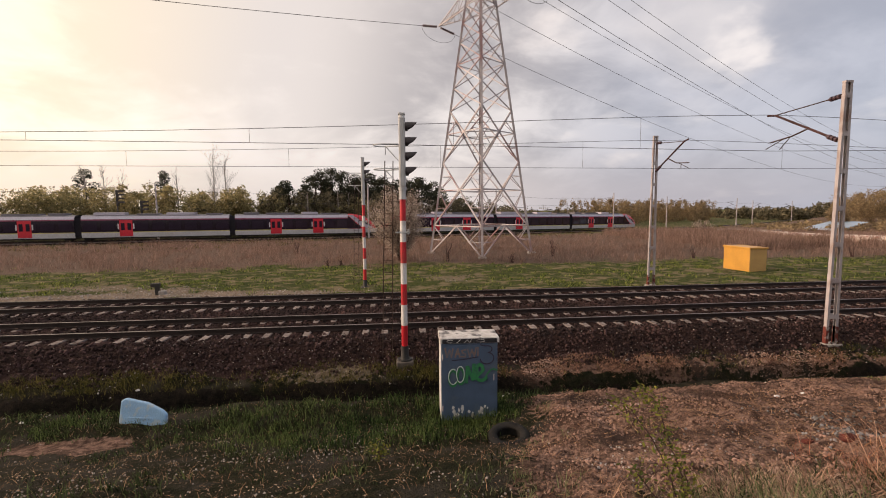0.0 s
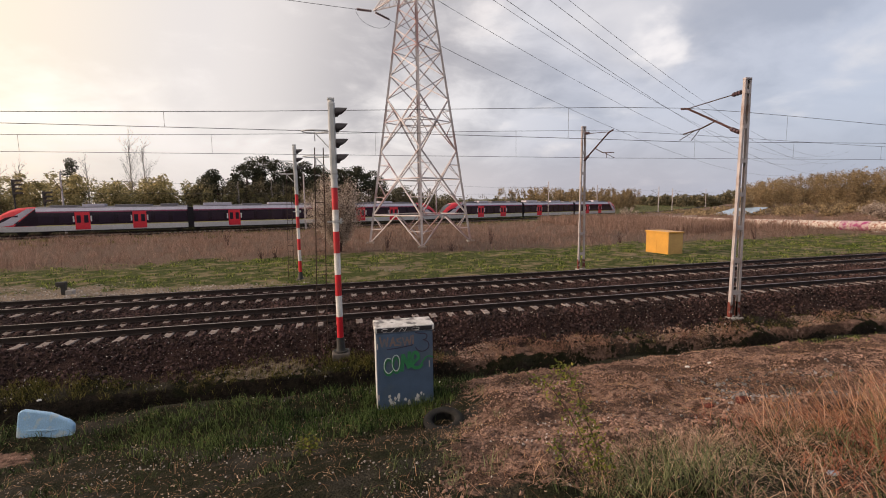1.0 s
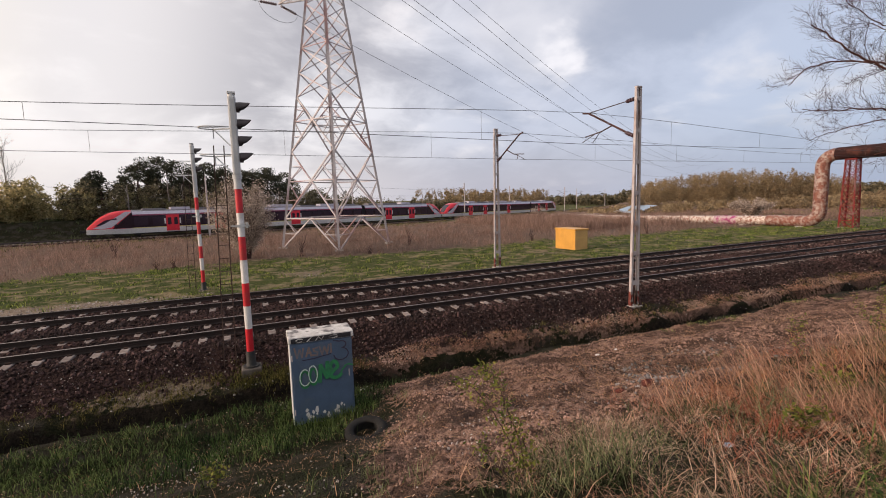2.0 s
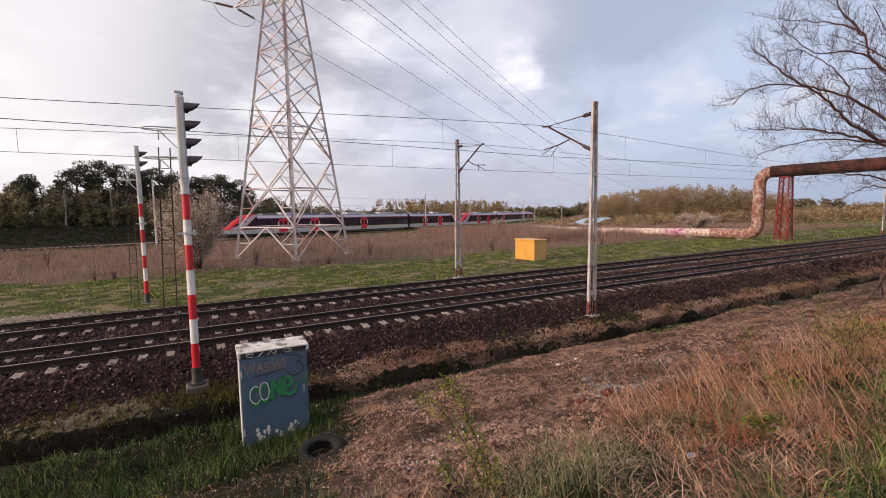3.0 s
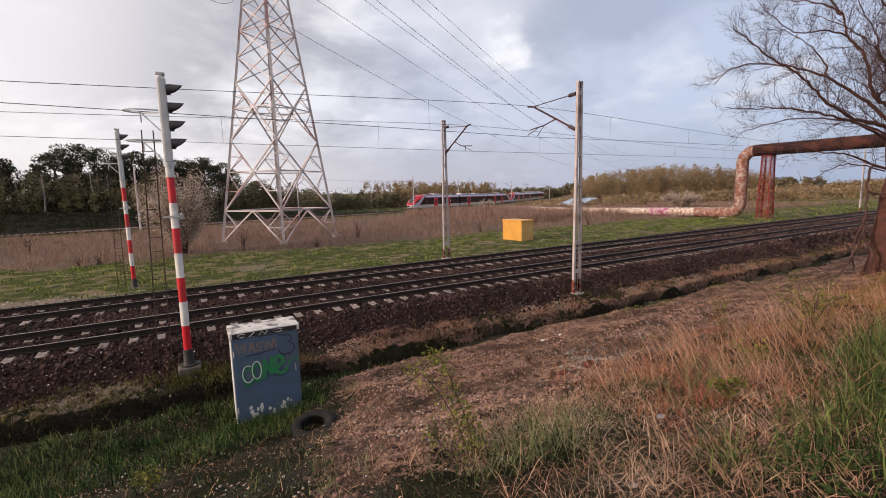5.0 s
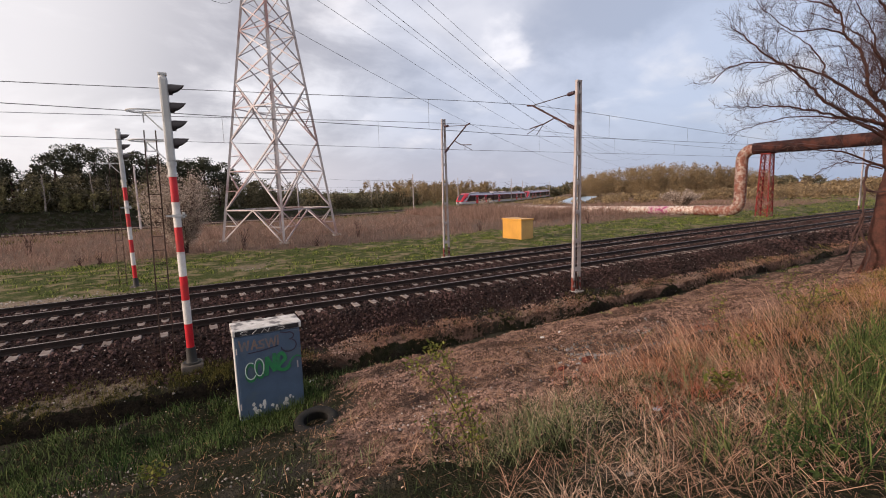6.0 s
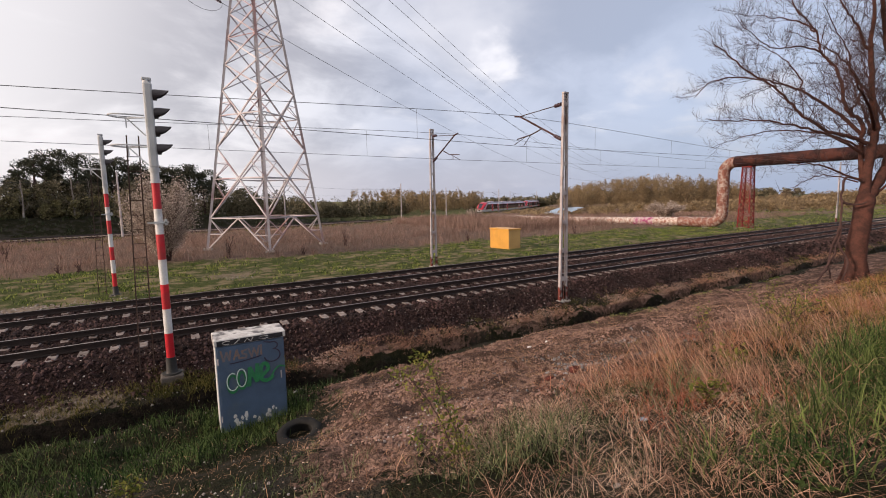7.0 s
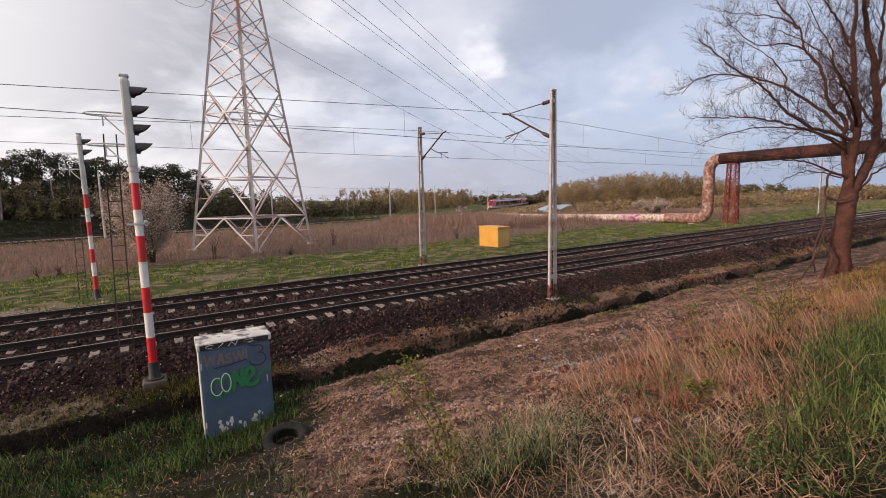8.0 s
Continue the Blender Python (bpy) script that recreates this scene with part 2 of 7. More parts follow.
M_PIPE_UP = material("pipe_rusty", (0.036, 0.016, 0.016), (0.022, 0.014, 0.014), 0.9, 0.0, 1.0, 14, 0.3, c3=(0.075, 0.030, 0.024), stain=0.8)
M_PIPE_TAG = material("pipe_magenta", (0.30, 0.03, 0.14), (0.48, 0.34, 0.36), 0.6, 0, 2.2, 14, 0.1, spread=(0.42, 0.56))
M_TRESTLE = material("trestle_red", (0.24, 0.035, 0.032), (0.15, 0.035, 0.032), 0.8, 0.1, 2, 20, 0.1, c3=(0.22, 0.12, 0.11))
M_BARK = material("bark", (0.105, 0.046, 0.035), (0.055, 0.028, 0.024), 0.95, 0, 5, 30, 0.8)
M_TWIG = material("twig", (0.085, 0.050, 0.045), (0.055, 0.034, 0.032), 0.9, 0, 5, 30, 0.2)
M_RAG = material("faded_red_cloth", (0.13, 0.040, 0.030), (0.07, 0.026, 0.022), 0.9, 0, 9, 60, 0.3)
M_BARK_PALE = material("pale_bark", (0.38, 0.33, 0.29), (0.20, 0.17, 0.15), 0.9, 0, 2, 10, 0.2)

# ---------------------------------------------------------------- ground
PROFILE = np.array([(-60, 2.1), (-16, 1.95), (-14, 1.85), (-12, 1.3), (-9, 0.40), (-6.5, -0.38), (-4.6, -0.92), (-3.75, -1.0), (-3.34, -1.06), (-3.14, -1.52), (-2.80, -1.56), (-2.60, -0.93), (-2.25, -0.78), (-1.75, -0.62), (-1.15, -0.25), (-0.8, -0.195), (6.3, -0.195), (6.7, -0.25), (7.5, -0.5), (9, -0.55), (15, -0.7), (20, -0.75), (45, -0.85), (3000, -1.0)])


def smooth(v, a, b):
    v = np.clip((v - a) / (b - a), 0, 1)
    return v * v * (3 - 2 * v)


def waves(x, y, scale, seed):
    """Cheap smooth noise in -1..1 from crossing waves."""
    r = np.random.RandomState(seed)
    out = 0
    for k in range(7):
        a, w, ph = r.uniform(0, 6.28), r.uniform(0.6, 1.9), r.uniform(0, 6.28)
        out = out + np.sin((x * math.cos(a) + y * math.sin(a)) * w / scale + ph + 1.3 * np.sin((x * math.sin(a) - y * math.cos(a)) * 0.6 * w / scale + 2 * ph))
    return out / 4.5


LINE = (-7.02e-07, 0.0016134, 0.32415, 68.6244)


def line_y(x):
    """Plan of the second railway line, which bends away from the near tracks."""
    x = np.clip(x, -160, 330)
    return ((LINE[0] * x + LINE[1]) * x + LINE[2]) * x + LINE[3]


def line_z(x):
    """Rail height of the second line."""
    return np.interp(x, (-160, -35, 5, 40, 85, 130, 330), (-0.42, -0.50, -0.72, -1.10, -1.65, -1.9, -1.9))


def heap_edge(y):
    """Foot of the spoil heap, on the cabinet's side."""
    return np.interp(y, (-10.5, -9.7, -8.3, -7.0, -6.0, -4.0), (1.0, 1.3, 2.0, 2.6, 3.1, 3.3))


def height(x, y, fine=True):
    x, y = np.asarray(x, float), np.asarray(y, float)
    z = np.interp(y, PROFILE[:, 0], PROFILE[:, 1]) if not fine else np.interp(y + 0.14 * waves(x, y * 0, 1.1, 3) * ((y < -1.9) & (y > -4.5)), PROFILE[:, 0], PROFILE[:, 1])
    # lower hollow round the cabinet, raised lip of the spoil heap beside it
    left = 1 - smooth(x, 1.6, 3.2)
    z = z - 0.22 * left * smooth(y, -9.5, -6.5) * (1 - smooth(y, -5.2, -4.2))
    z = z + 0.18 * smooth(x, 2.4, 3.4) * (1 - smooth(x, 9, 20)) * smooth(y, -8.5, -6) * (1 - smooth(y, -4.4, -3.5))
    fill = smooth(x, 2.0, 4.5) * smooth(y, -3.45, -3.1) * (1 - smooth(y, -2.85, -2.6))
    z = z + fill * (0.0 + 0.07 * np.sin(0.9 * x + 1.3 * np.sin(0.37 * x)))
    # bank behind the second line, on the side of the pines
    off = y - line_y(x)
    far = smooth(off, -14, -5)
    z = z * (1 - far) + far * (line_z(x) - 0.45)
    z = z + 2.8 * smooth(off, 4, 11) * (1 - smooth(x, -5, 45))
    # open field sinks a little towards the distance
    z = z + 1.2 * smooth(off, 9, 60) * smooth(x, 20, 90) * (1 - smooth(x, 260, 400))
    if fine:
        rough = np.where(y < -1.9, 0.055, np.where(y < 7, 0.0, 0.05))
        z = z + rough * waves(x, y, 0.55, 5) + rough * 0.6 * waves(x, y, 0.2, 6) + 0.04 * waves(x, y, 3.0, 7) * (np.abs(y - 2.5) > 5.5)
        earth = smooth(x - heap_edge(y), -0.2, 0.6) * (y < -3.6) * (y > -11)
        z = z + earth * (0.030 * waves(x, y, 0.075, 8) + 0.10 * waves(x, y, 0.33, 9) + 0.07 * np.maximum(0, waves(x, y, 0.17, 10)) - 0.06 * np.maximum(0, waves(x, y, 0.24, 14) - 0.5))
    return z


def axis_steps(stops):
    out = []
    for (a, b, step) in stops:
        out += list(np.arange(a, b - step * 0.5, step))
    return np.array(out + [stops[-1][1]])


def ground_material():
    m = bpy.data.materials.new("ground_cover")
    m.use_nodes = True
    nt = m.node_tree
    N, L = nt.nodes.new, nt.links.new
    p = nt.nodes["Principled BSDF"]
    p.inputs["Roughness"].default_value = 0.95
    p.inputs["Specular IOR Level"].default_value = 0.08
    tc = N("ShaderNodeTexCoord")

    def tex(s, d=5.0, kind="ShaderNodeTexNoise"):
        n = N(kind)
        n.inputs["Scale"].default_value = s
        if "Detail" in n.inputs:
            n.inputs["Detail"].default_value = d
        L(tc.outputs["Object"], n.inputs["Vector"])
        return n.outputs[0]

    def remap(v, a, b, c=0.0, d=1.0):
        r = N("ShaderNodeMapRange")
        for k, u in enumerate((a, b, c, d), 1):
            r.inputs[k].default_value = u
        L(v, r.inputs[0])
        return r.outputs[0]

    def mix(f, a, b):
        x = N("ShaderNodeMix")
        x.data_type = "RGBA"
        L(f, x.inputs[0])
        for k, c in ((6, a), (7, b)):
            if isinstance(c, tuple):
                x.inputs[k].default_value = (*c, 1)
            else:
                L(c, x.inputs[k])
        return x.outputs[2]

    def zone(name):
        a = N("ShaderNodeAttribute")
        a.attribute_name = name
        return a.outputs["Fac"]

    mid, small, tiny = tex(1.1), tex(7.0), tex(38.0, 3.0)
    stones = tex(22.0, 2.0, "ShaderNodeTexVoronoi")
    earth = mix(remap(small, 0.38, 0.62), (0.085, 0.050, 0.038), (0.31, 0.195, 0.15))
    earth = mix(remap(mid, 0.45, 0.60), earth, (0.085, 0.053, 0.040))
    # soil below the blades, kept near black: shade between tufts is in its colour
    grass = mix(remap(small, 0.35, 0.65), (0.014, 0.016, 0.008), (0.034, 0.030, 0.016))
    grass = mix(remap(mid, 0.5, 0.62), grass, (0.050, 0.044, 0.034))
    ballast = mix(remap(tiny, 0.35, 0.65), (0.020, 0.013, 0.012), (0.052, 0.031, 0.028))
    ballast = mix(remap(mid, 0.45, 0.65), ballast, (0.055, 0.032, 0.028))
    sand = mix(remap(small, 0.35, 0.65), (0.36, 0.29, 0.23), (0.20, 0.15, 0.11))
    reed = mix(remap(small, 0.35, 0.65), (0.22, 0.15, 0.12), (0.15, 0.105, 0.08))
    # ditch bottom: near-black tones stand for the deep shade down there
    ditch_shade = mix(remap(small, 0.4, 0.6), (0.012, 0.010, 0.008), (0.026, 0.020, 0.015))
    turf = mix(remap(small, 0.35, 0.65), (0.040, 0.062, 0.016), (0.11, 0.118, 0.040))
    turf = mix(remap(mid, 0.48, 0.62), turf, (0.25, 0.20, 0.12))
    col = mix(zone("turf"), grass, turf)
    col = mix(zone("reed"), col, reed)
    for name, c in (("earth", earth), ("ballast", ballast), ("sand", sand), ("ditch_shade", ditch_shade)):
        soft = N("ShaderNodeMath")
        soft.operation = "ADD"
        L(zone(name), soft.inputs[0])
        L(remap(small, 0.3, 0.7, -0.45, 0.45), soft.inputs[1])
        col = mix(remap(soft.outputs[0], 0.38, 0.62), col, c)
    hsv = N("ShaderNodeHueSaturation")
    L(col, hsv.inputs["Color"])
    L(remap(tiny, 0.25, 0.75, 0.5, 1.5), hsv.inputs["Value"])
    L(hsv.outputs[0], p.inputs["Base Color"])
    bn = N("ShaderNodeBump")
    bn.inputs["Strength"].default_value, bn.inputs["Distance"].default_value = 0.9, 0.07
    add = N("ShaderNodeMath")
    add.operation = "ADD"
    L(tiny, add.inputs[0])
    L(stones, add.inputs[1])
    L(add.outputs[0], bn.inputs["Height"])
    L(bn.outputs[0], p.inputs["Normal"])
    return m


def zones(x, y):
    """Cover of the ground, 0 to 1 for each kind."""
    n1, n2 = waves(x, y, 1.4, 11), waves(x, y, 0.5, 12)
    edge = 0.35 * n1 + 0.2 * n2
    ballast = smooth(y + 0.3 * n2, -2.35, -1.95) * (1 - smooth(y + 0.2 * n2, 7.0, 7.6))
    # strip along the ditch bottom that gets the painted shade
    ditch_shade = smooth(y + 0.1 * n2, -3.35, -3.1) * (1 - smooth(y + 0.1 * n2 + 0.22 * smooth(x, 2.0, 4.0), -2.62, -2.45))
    earth = smooth(x - heap_edge(y) + 0.9 * edge, -0.35, 0.4) * (1 - smooth(y + edge, -3.9, -3.4)) * smooth(y + edge - 0.9 * smooth(x, 3.9, 5.6), -11.0, -10.1)
    lip = smooth(y + 0.4 * edge, -2.74, -2.62) * (1 - smooth(y + edge, -2.42, -2.15)) * smooth(x + n1, 2.2, 3.6) * (0.55 + 0.45 * smooth(n2 + 0.5 * n1, -0.5, 0.5))
    earth = np.maximum(earth, lip)
    sand = 0.9 * np.exp(-((x + 1.8) / 1.35) ** 2 - ((y + 2.25) / 0.33) ** 2) + smooth(y + edge * 2, 7.6, 8.4) * (1 - smooth(y + edge * 2, 9.0, 10.6)) * (1 - smooth(x + 3 * n1, -6, -2))
    earth = np.maximum(earth, smooth(1.2 - np.hypot((x + 6.8) / 1.5, (y + 5.2) / 0.45) + 0.5 * n2, 0.0, 0.5))
    n3 = waves(x, y, 2.6, 13)
    sand = sand + 0.75 * smooth(n3 + 0.5 * n1 + 0.3 * n2, 0.25, 0.9) * smooth(y, 8, 8.8) * (1 - smooth(y, 11, 19))
    sand = sand + 0.7 * smooth(n1 + 0.2 * n2, 0.35, 0.8) * (y > -2.6) * (y < -1.9) * (x < 3)
    reed = smooth(y + 2.0 * n1 + 0.8 * n2, 20.0, 23.0) * (1 - smooth(y - line_y(x) + 2.5 * n1, -20.0, -12.0))
    reed = np.maximum(reed, smooth(x, 38, 52) * smooth(y, 20, 26) * (1 - smooth(y - line_y(x), -12, -4)))
    off = y - line_y(x)
    reed = np.maximum(reed, smooth(y, 24, 30) * (1 - smooth(off + 1.5 * n1, -7.5, -4.5)) * (1 - smooth(x, 5, 25)))
    ballast = np.maximum(ballast, smooth(off, -2.6, -2.0) * (1 - smooth(off, 2.0, 2.6)))
    return {"ballast": ballast, "ditch_shade": ditch_shade, "earth": earth, "sand": np.clip(sand, 0, 1), "reed": reed, "turf": smooth(y, 7.2, 8.0) * (1 - smooth(off, 2.5, 5.0) * (1 - smooth(x, 25, 55)))}


def ground():
    xs = axis_steps([(-3000, -400, 325), (-400, -60, 10), (-60, -14, 1.0), (-14, -4, 0.2), (-4, 1.6, 0.12), (1.6, 9.5, 0.06), (9.5, 16, 0.12), (16, 30, 0.3), (30, 130, 2.0), (130, 400, 9), (400, 3000, 325)])
    ys = axis_steps([(-1500, -60, 240), (-60, -16, 3), (-16, -11, 0.3), (-11, -1.6, 0.065), (-1.6, 8, 0.4), (8, 24, 0.5), (24, 180, 2.0), (180, 400, 10), (400, 4000, 300)])
    X, Y = np.meshgrid(xs, ys)
    Z = height(X, Y)
    nx, ny = len(xs), len(ys)
    me = bpy.data.meshes.new("ground")
    idx = np.arange(nx * ny).reshape(ny, nx)
    quads = np.stack([idx[:-1, :-1], idx[:-1, 1:], idx[1:, 1:], idx[1:, :-1]], -1).reshape(-1, 4)
    me.from_pydata(np.stack([X, Y, Z], -1).reshape(-1, 3).tolist(), [], quads.tolist())
    for name, w in zones(X, Y).items():
        a = me.attributes.new(name, "FLOAT", "POINT")
        a.data.foreach_set("value", np.broadcast_to(w, X.shape).ravel().astype(np.float32))
    me.polygons.foreach_set("use_smooth", [True] * len(me.polygons))
    me.materials.append(ground_material())
    return tagged(new("ground", me), "rough ground of bare earth, patchy grass and dark ballast", "ground", kind="structure")


ground()


# ---------------------------------------------------------------- tracks
def rail_section(b, y, x0, x1, z=0.0):
    prof = [(-0.07, -0.17), (0.07, -0.17), (0.07, -0.155), (0.012, -0.13), (0.012, -0.045), (0.035, -0.035), (0.035, -0.003), (-0.035, -0.003), (-0.035, -0.035), (-0.012, -0.045), (-0.012, -0.13), (-0.07, -0.155)]
    n = len(prof)
    b.add([(x, y + py, z + pz) for x in (x0, x1) for py, pz in prof], [(k, (k + 1) % n, n + (k + 1) % n, n + k) for k in range(n)])


def sleeper_mesh():
    b = Builder()
    prof = [(-1.3, 0.13, 0.075), (-0.95, 0.13, 0.08), (-0.75, 0.13, 0.085), (-0.35, 0.11, 0.04), (0.35, 0.11, 0.04), (0.75, 0.13, 0.085), (0.95, 0.13, 0.08), (1.3, 0.13, 0.075)]
    vs, fs = [], []
    for y, w, h in prof:
        vs += [(-w, y, -0.1), (-w + 0.035, y, h - 0.075), (w - 0.035, y, h - 0.075), (w, y, -0.1)]
    for k in range(len(prof) - 1):
        for j in range(3):
            a = 4 * k + j
            fs.append((a, a + 4, a + 5, a + 1))
    fs += [(0, 1, 2, 3), (31, 30, 29, 28)]
    b.add(vs, fs)
    me = b.mesh("sleeper")
    me.materials.append(M_SLEEPER)
    return me


SLEEPER = sleeper_mesh()


def track(y, label):
    """Rails at y and y + 1.5 on concrete sleepers."""
    t = thing("railway_track", pose(0, y + 0.75, 0), label, "railway track", "main line tracks", "structure")
    for s in (-0.75, 0.75):
        b = Builder()
        rail_section(b, s, -260, 900)
        r = part("rail", b, M_RAIL, t, "rust-brown steel rail")
        c = Builder()
        c.box(-260, 900, s - 0.034, s + 0.034, -0.004, 0.0)
        part("running_surface", c, M_RAIL_TOP, r, "worn bright rail head")
    rnd = random.Random(int(y * 10) + 4)
    rest = Builder()
    for k in range(-260, 600):
        x = k * 0.6 + 0.13
        if -22 < x < 62:
            o = part("sleeper", SLEEPER, None, t)
            o.location = (x + rnd.uniform(-0.015, 0.015), rnd.uniform(-0.02, 0.02), -0.17 + rnd.uniform(-0.008, 0.006))
            o.rotation_euler = (0, 0, rnd.uniform(-0.01, 0.01))
        else:
            rest.box(x - 0.12, x + 0.12, -1.3, 1.3, -0.27, -0.165)
    tagged(part("sleepers", rest, M_SLEEPER, t), kind="stuff")
    clips = Builder()
    for k in range(-30, 110):
        x = k * 0.6 + 0.13
        for yy in (-0.75, 0.75):
            for s in (-1, 1):
                clips.box(x - 0.05, x + 0.05, yy + s * 0.11 - 0.035, yy + s * 0.11 + 0.035, -0.165, -0.125)
    tagged(part("rail_fastenings", clips, M_RUSTROD, t), kind="stuff")
    return t


track(0.0, "straight railway track with rusty rails on pale concrete sleepers")
track(4.0, "second straight railway track on pale concrete sleepers and brown ballast")


def second_line():
    t = thing("railway_track", pose(0, 0, 0), "distant curved railway track bending away through the field", "railway track", kind="structure")
    xs = np.arange(-150, 321, 5.0)
    for s in (-0.75, 0.75):
        b = Builder()
        b.tube([(x, line_y(x) + s, line_z(x) - 0.08) for x in xs], 0.08, 4)
        part("rail", b, M_RAIL, t)
    b = Builder()
    for x in np.arange(-60, 120, 0.65):
        d = LINE[1] * 2 * x + LINE[2]
        n = Vector((-d, 1, 0)).normalized()
        c = Vector((x, line_y(x), line_z(x) - 0.24))
        b.beam(c - n * 1.3, c + n * 1.3, 0.25, 0.14)
    tagged(part("sleepers", b, M_SLEEPER, t), kind="stuff")


second_line()


def scatter_stones(name, label, count, xr, yr, size, mat, seed, keep=None, sink=0.3):
    """Loose stones as one object."""
    r = np.random.RandomState(seed)
    x = r.uniform(*xr, count)
    y = r.uniform(*yr, count)
    if keep is not None:
        k = keep(x, y) > r.uniform(0, 1, count)
        x, y = x[k], y[k]
    n = len(x)
    s = r.uniform(*size, n) * r.uniform(0.7, 1.3, n)
    z = height(x, y) + s * sink
    base = np.array([(1, 0, -0.3), (-0.4, 0.9, -0.3), (-0.5, -0.8, -0.3), (0.35, 0.45, 0.75), (-0.6, 0.1, 0.65), (0.3, -0.6, 0.6)])
    faces = np.array([(0, 1, 3), (1, 4, 3), (1, 2, 4), (2, 5, 4), (2, 0, 5), (0, 3, 5), (3, 4, 5)])
    a = r.uniform(0, 6.28, n)
    shape = base[None] * r.uniform(0.6, 1.25, (n, 6, 3))
    ca, sa = np.cos(a)[:, None], np.sin(a)[:, None]
    vx = (shape[..., 0] * ca - shape[..., 1] * sa) * s[:, None] + x[:, None]
    vy = (shape[..., 0] * sa + shape[..., 1] * ca) * s[:, None] + y[:, None]
    vz = shape[..., 2] * s[:, None] + z[:, None]
    v = np.stack([vx, vy, vz], -1).reshape(-1, 3)
    f = (faces[None] + 6 * np.arange(n)[:, None, None]).reshape(-1, 3)
    me = bpy.data.meshes.new(name)
    me.from_pydata(v.tolist(), [], f.tolist())
    me.materials.append(mat)
    return tagged(new(name, me), label, "stones", kind="stuff")


def ballast_keep(x, y):
    on_sleeper = (np.abs(((x - 0.13) / 0.6 + 0.5) % 1 - 0.5) < 0.24) & (((y > -0.58) & (y < 2.08)) | ((y > 3.42) & (y < 6.08)))
    near_rail = np.min([np.abs(y - r) for r in (0, 1.5, 4, 5.5)], axis=0) < 0.09
    seat = np.min([np.abs(y - r) for r in (0, 1.5, 4, 5.5)], axis=0) < 0.42
    return np.where(near_rail | (on_sleeper & seat), 0.0, np.where(y < -1.95, 0.3, np.where(y < -1.0, 1.0, np.where(on_sleeper, 0.25, 0.8))))


scatter_stones("ballast", "dark reddish-brown crushed-stone ballast on the shoulder", 64000, (-15, 30), (-2.35, 7.3), (0.026, 0.062), M_STONE, 21, ballast_keep)
scatter_stones("ballast", "brown crushed-stone ballast farther along the tracks", 22000, (30, 72), (-2.2, 7.3), (0.06, 0.10), M_STONE, 22, ballast_keep)


# ---------------------------------------------------------------- light signals
def light_signal(m, label, heads, height_top, band_from, gap):
    """Striped signal mast with hooded lamps to +x, ladder and hoops behind it to -x."""
    t = thing("railway_signal", m, label, "railway signal", "striped light signals")
    zb = 0.50
    part("base", Builder().box(-0.24, 0.24, -0.24, 0.24, -0.35, 0.09, 0.03), M_DARKCONCRETE, t, "square concrete footing")
    foot = Builder()
    foot.tube([(0, 0, 0.08), (0, 0, 0.13)], 0.20, 20)
    foot.tube([(0, 0, 0.13), (0, 0, 0.18), (0, 0, zb)], [0.135, 0.115, 0.105], 20)
    part("foot", foot, M_BLACK, t, "black painted mast foot", True)
    n, z1 = 7, band_from
    step = (z1 - zb) / n
    for k in range(n):
        b = Builder().tube([(0, 0, zb + k * step), (0, 0, zb + (k + 1) * step)], 0.088 - 0.001 * k, 20)
        part("band", b, M_RED if k % 2 == 0 else M_WHITE, t, "red painted band" if k % 2 == 0 else "white painted band", True)
    b = Builder().tube([(0, 0, z1), (0, 0, z1 + 0.32)], 0.088, 20)
    b.tube([(0, 0, z1 + 0.25), (0, 0, z1 + 0.34)], 0.110, 20)
    b.tube([(0, 0, z1 + 0.0), (0, 0, z1 + 0.04)], 0.106, 20)
    part("collar", b, M_GREYPAINT, t, "grey flanged collar", True)
    b = Builder().box(-0.085, 0.095, -0.10, 0.10, z1 + 0.33, height_top - 0.10, 0.045)
    b.tube([(0.0, 0, height_top - 0.12), (0, 0, height_top - 0.03)], [0.085, 0.075], 16)
    b.box(-0.09, 0.09, -0.08, 0.08, height_top - 0.06, height_top, 0.015)
    part("head_case", b, M_GREYPAINT, t, "pale grey lamp housing")
    for k in range(heads):
        z = height_top - 0.36 - gap * k
        b = Builder().disc_tube((0.13, 0, z), (1, 0, 0), 0.12, 0.08, 20)
        lamp = part("lamp", b, M_HOOD, t, "dark lamp")
        lens = Builder().disc_tube((0.175, 0, z), (1, 0, 0), 0.09, 0.02, 20)
        part("lens", lens, M_LENS, lamp)
        hood, nn = Builder(), 14
        vs, fs = [], []
        for j in range(nn + 1):
            a = math.radians(-25 + 230 * j / nn)
            ca, sa = math.cos(a), math.sin(a)
            reach = 0.17 + 0.24 * max(0, (sa + 0.45) / 1.45) ** 0.6
            for rr in (0.115, 0.125):
                vs += [(0.13, rr * ca, z + rr * sa), (reach, rr * ca, z + rr * sa)]
        for j in range(nn):
            o = 4 * j
            fs += [(o, o + 1, o + 5, o + 4), (o + 2, o + 6, o + 7, o + 3), (o + 1, o + 3, o + 7, o + 5)]
        hood.add(vs, fs)
        part("hood", hood, M_HOOD, lamp, "dark sun hood")
    # ladder on the far side, with two guard hoops
    b = Builder()
    top = height_top - 0.5
    for s in (-0.14, 0.14):
        b.beam((-0.50 + s, 0.25, -0.1), (-0.36 + s * 0.8, 0.22, top - 0.75), 0.022)
    for k in range(int((top - 0.9) / 0.33)):
        u = (0.3 + 0.33 * k) / (top - 0.75)
        xm = -0.50 + 0.14 * u
        b.beam((xm - 0.14, 0.245, 0.25 + 0.33 * k), (xm + 0.14, 0.245, 0.25 + 0.33 * k), 0.016)
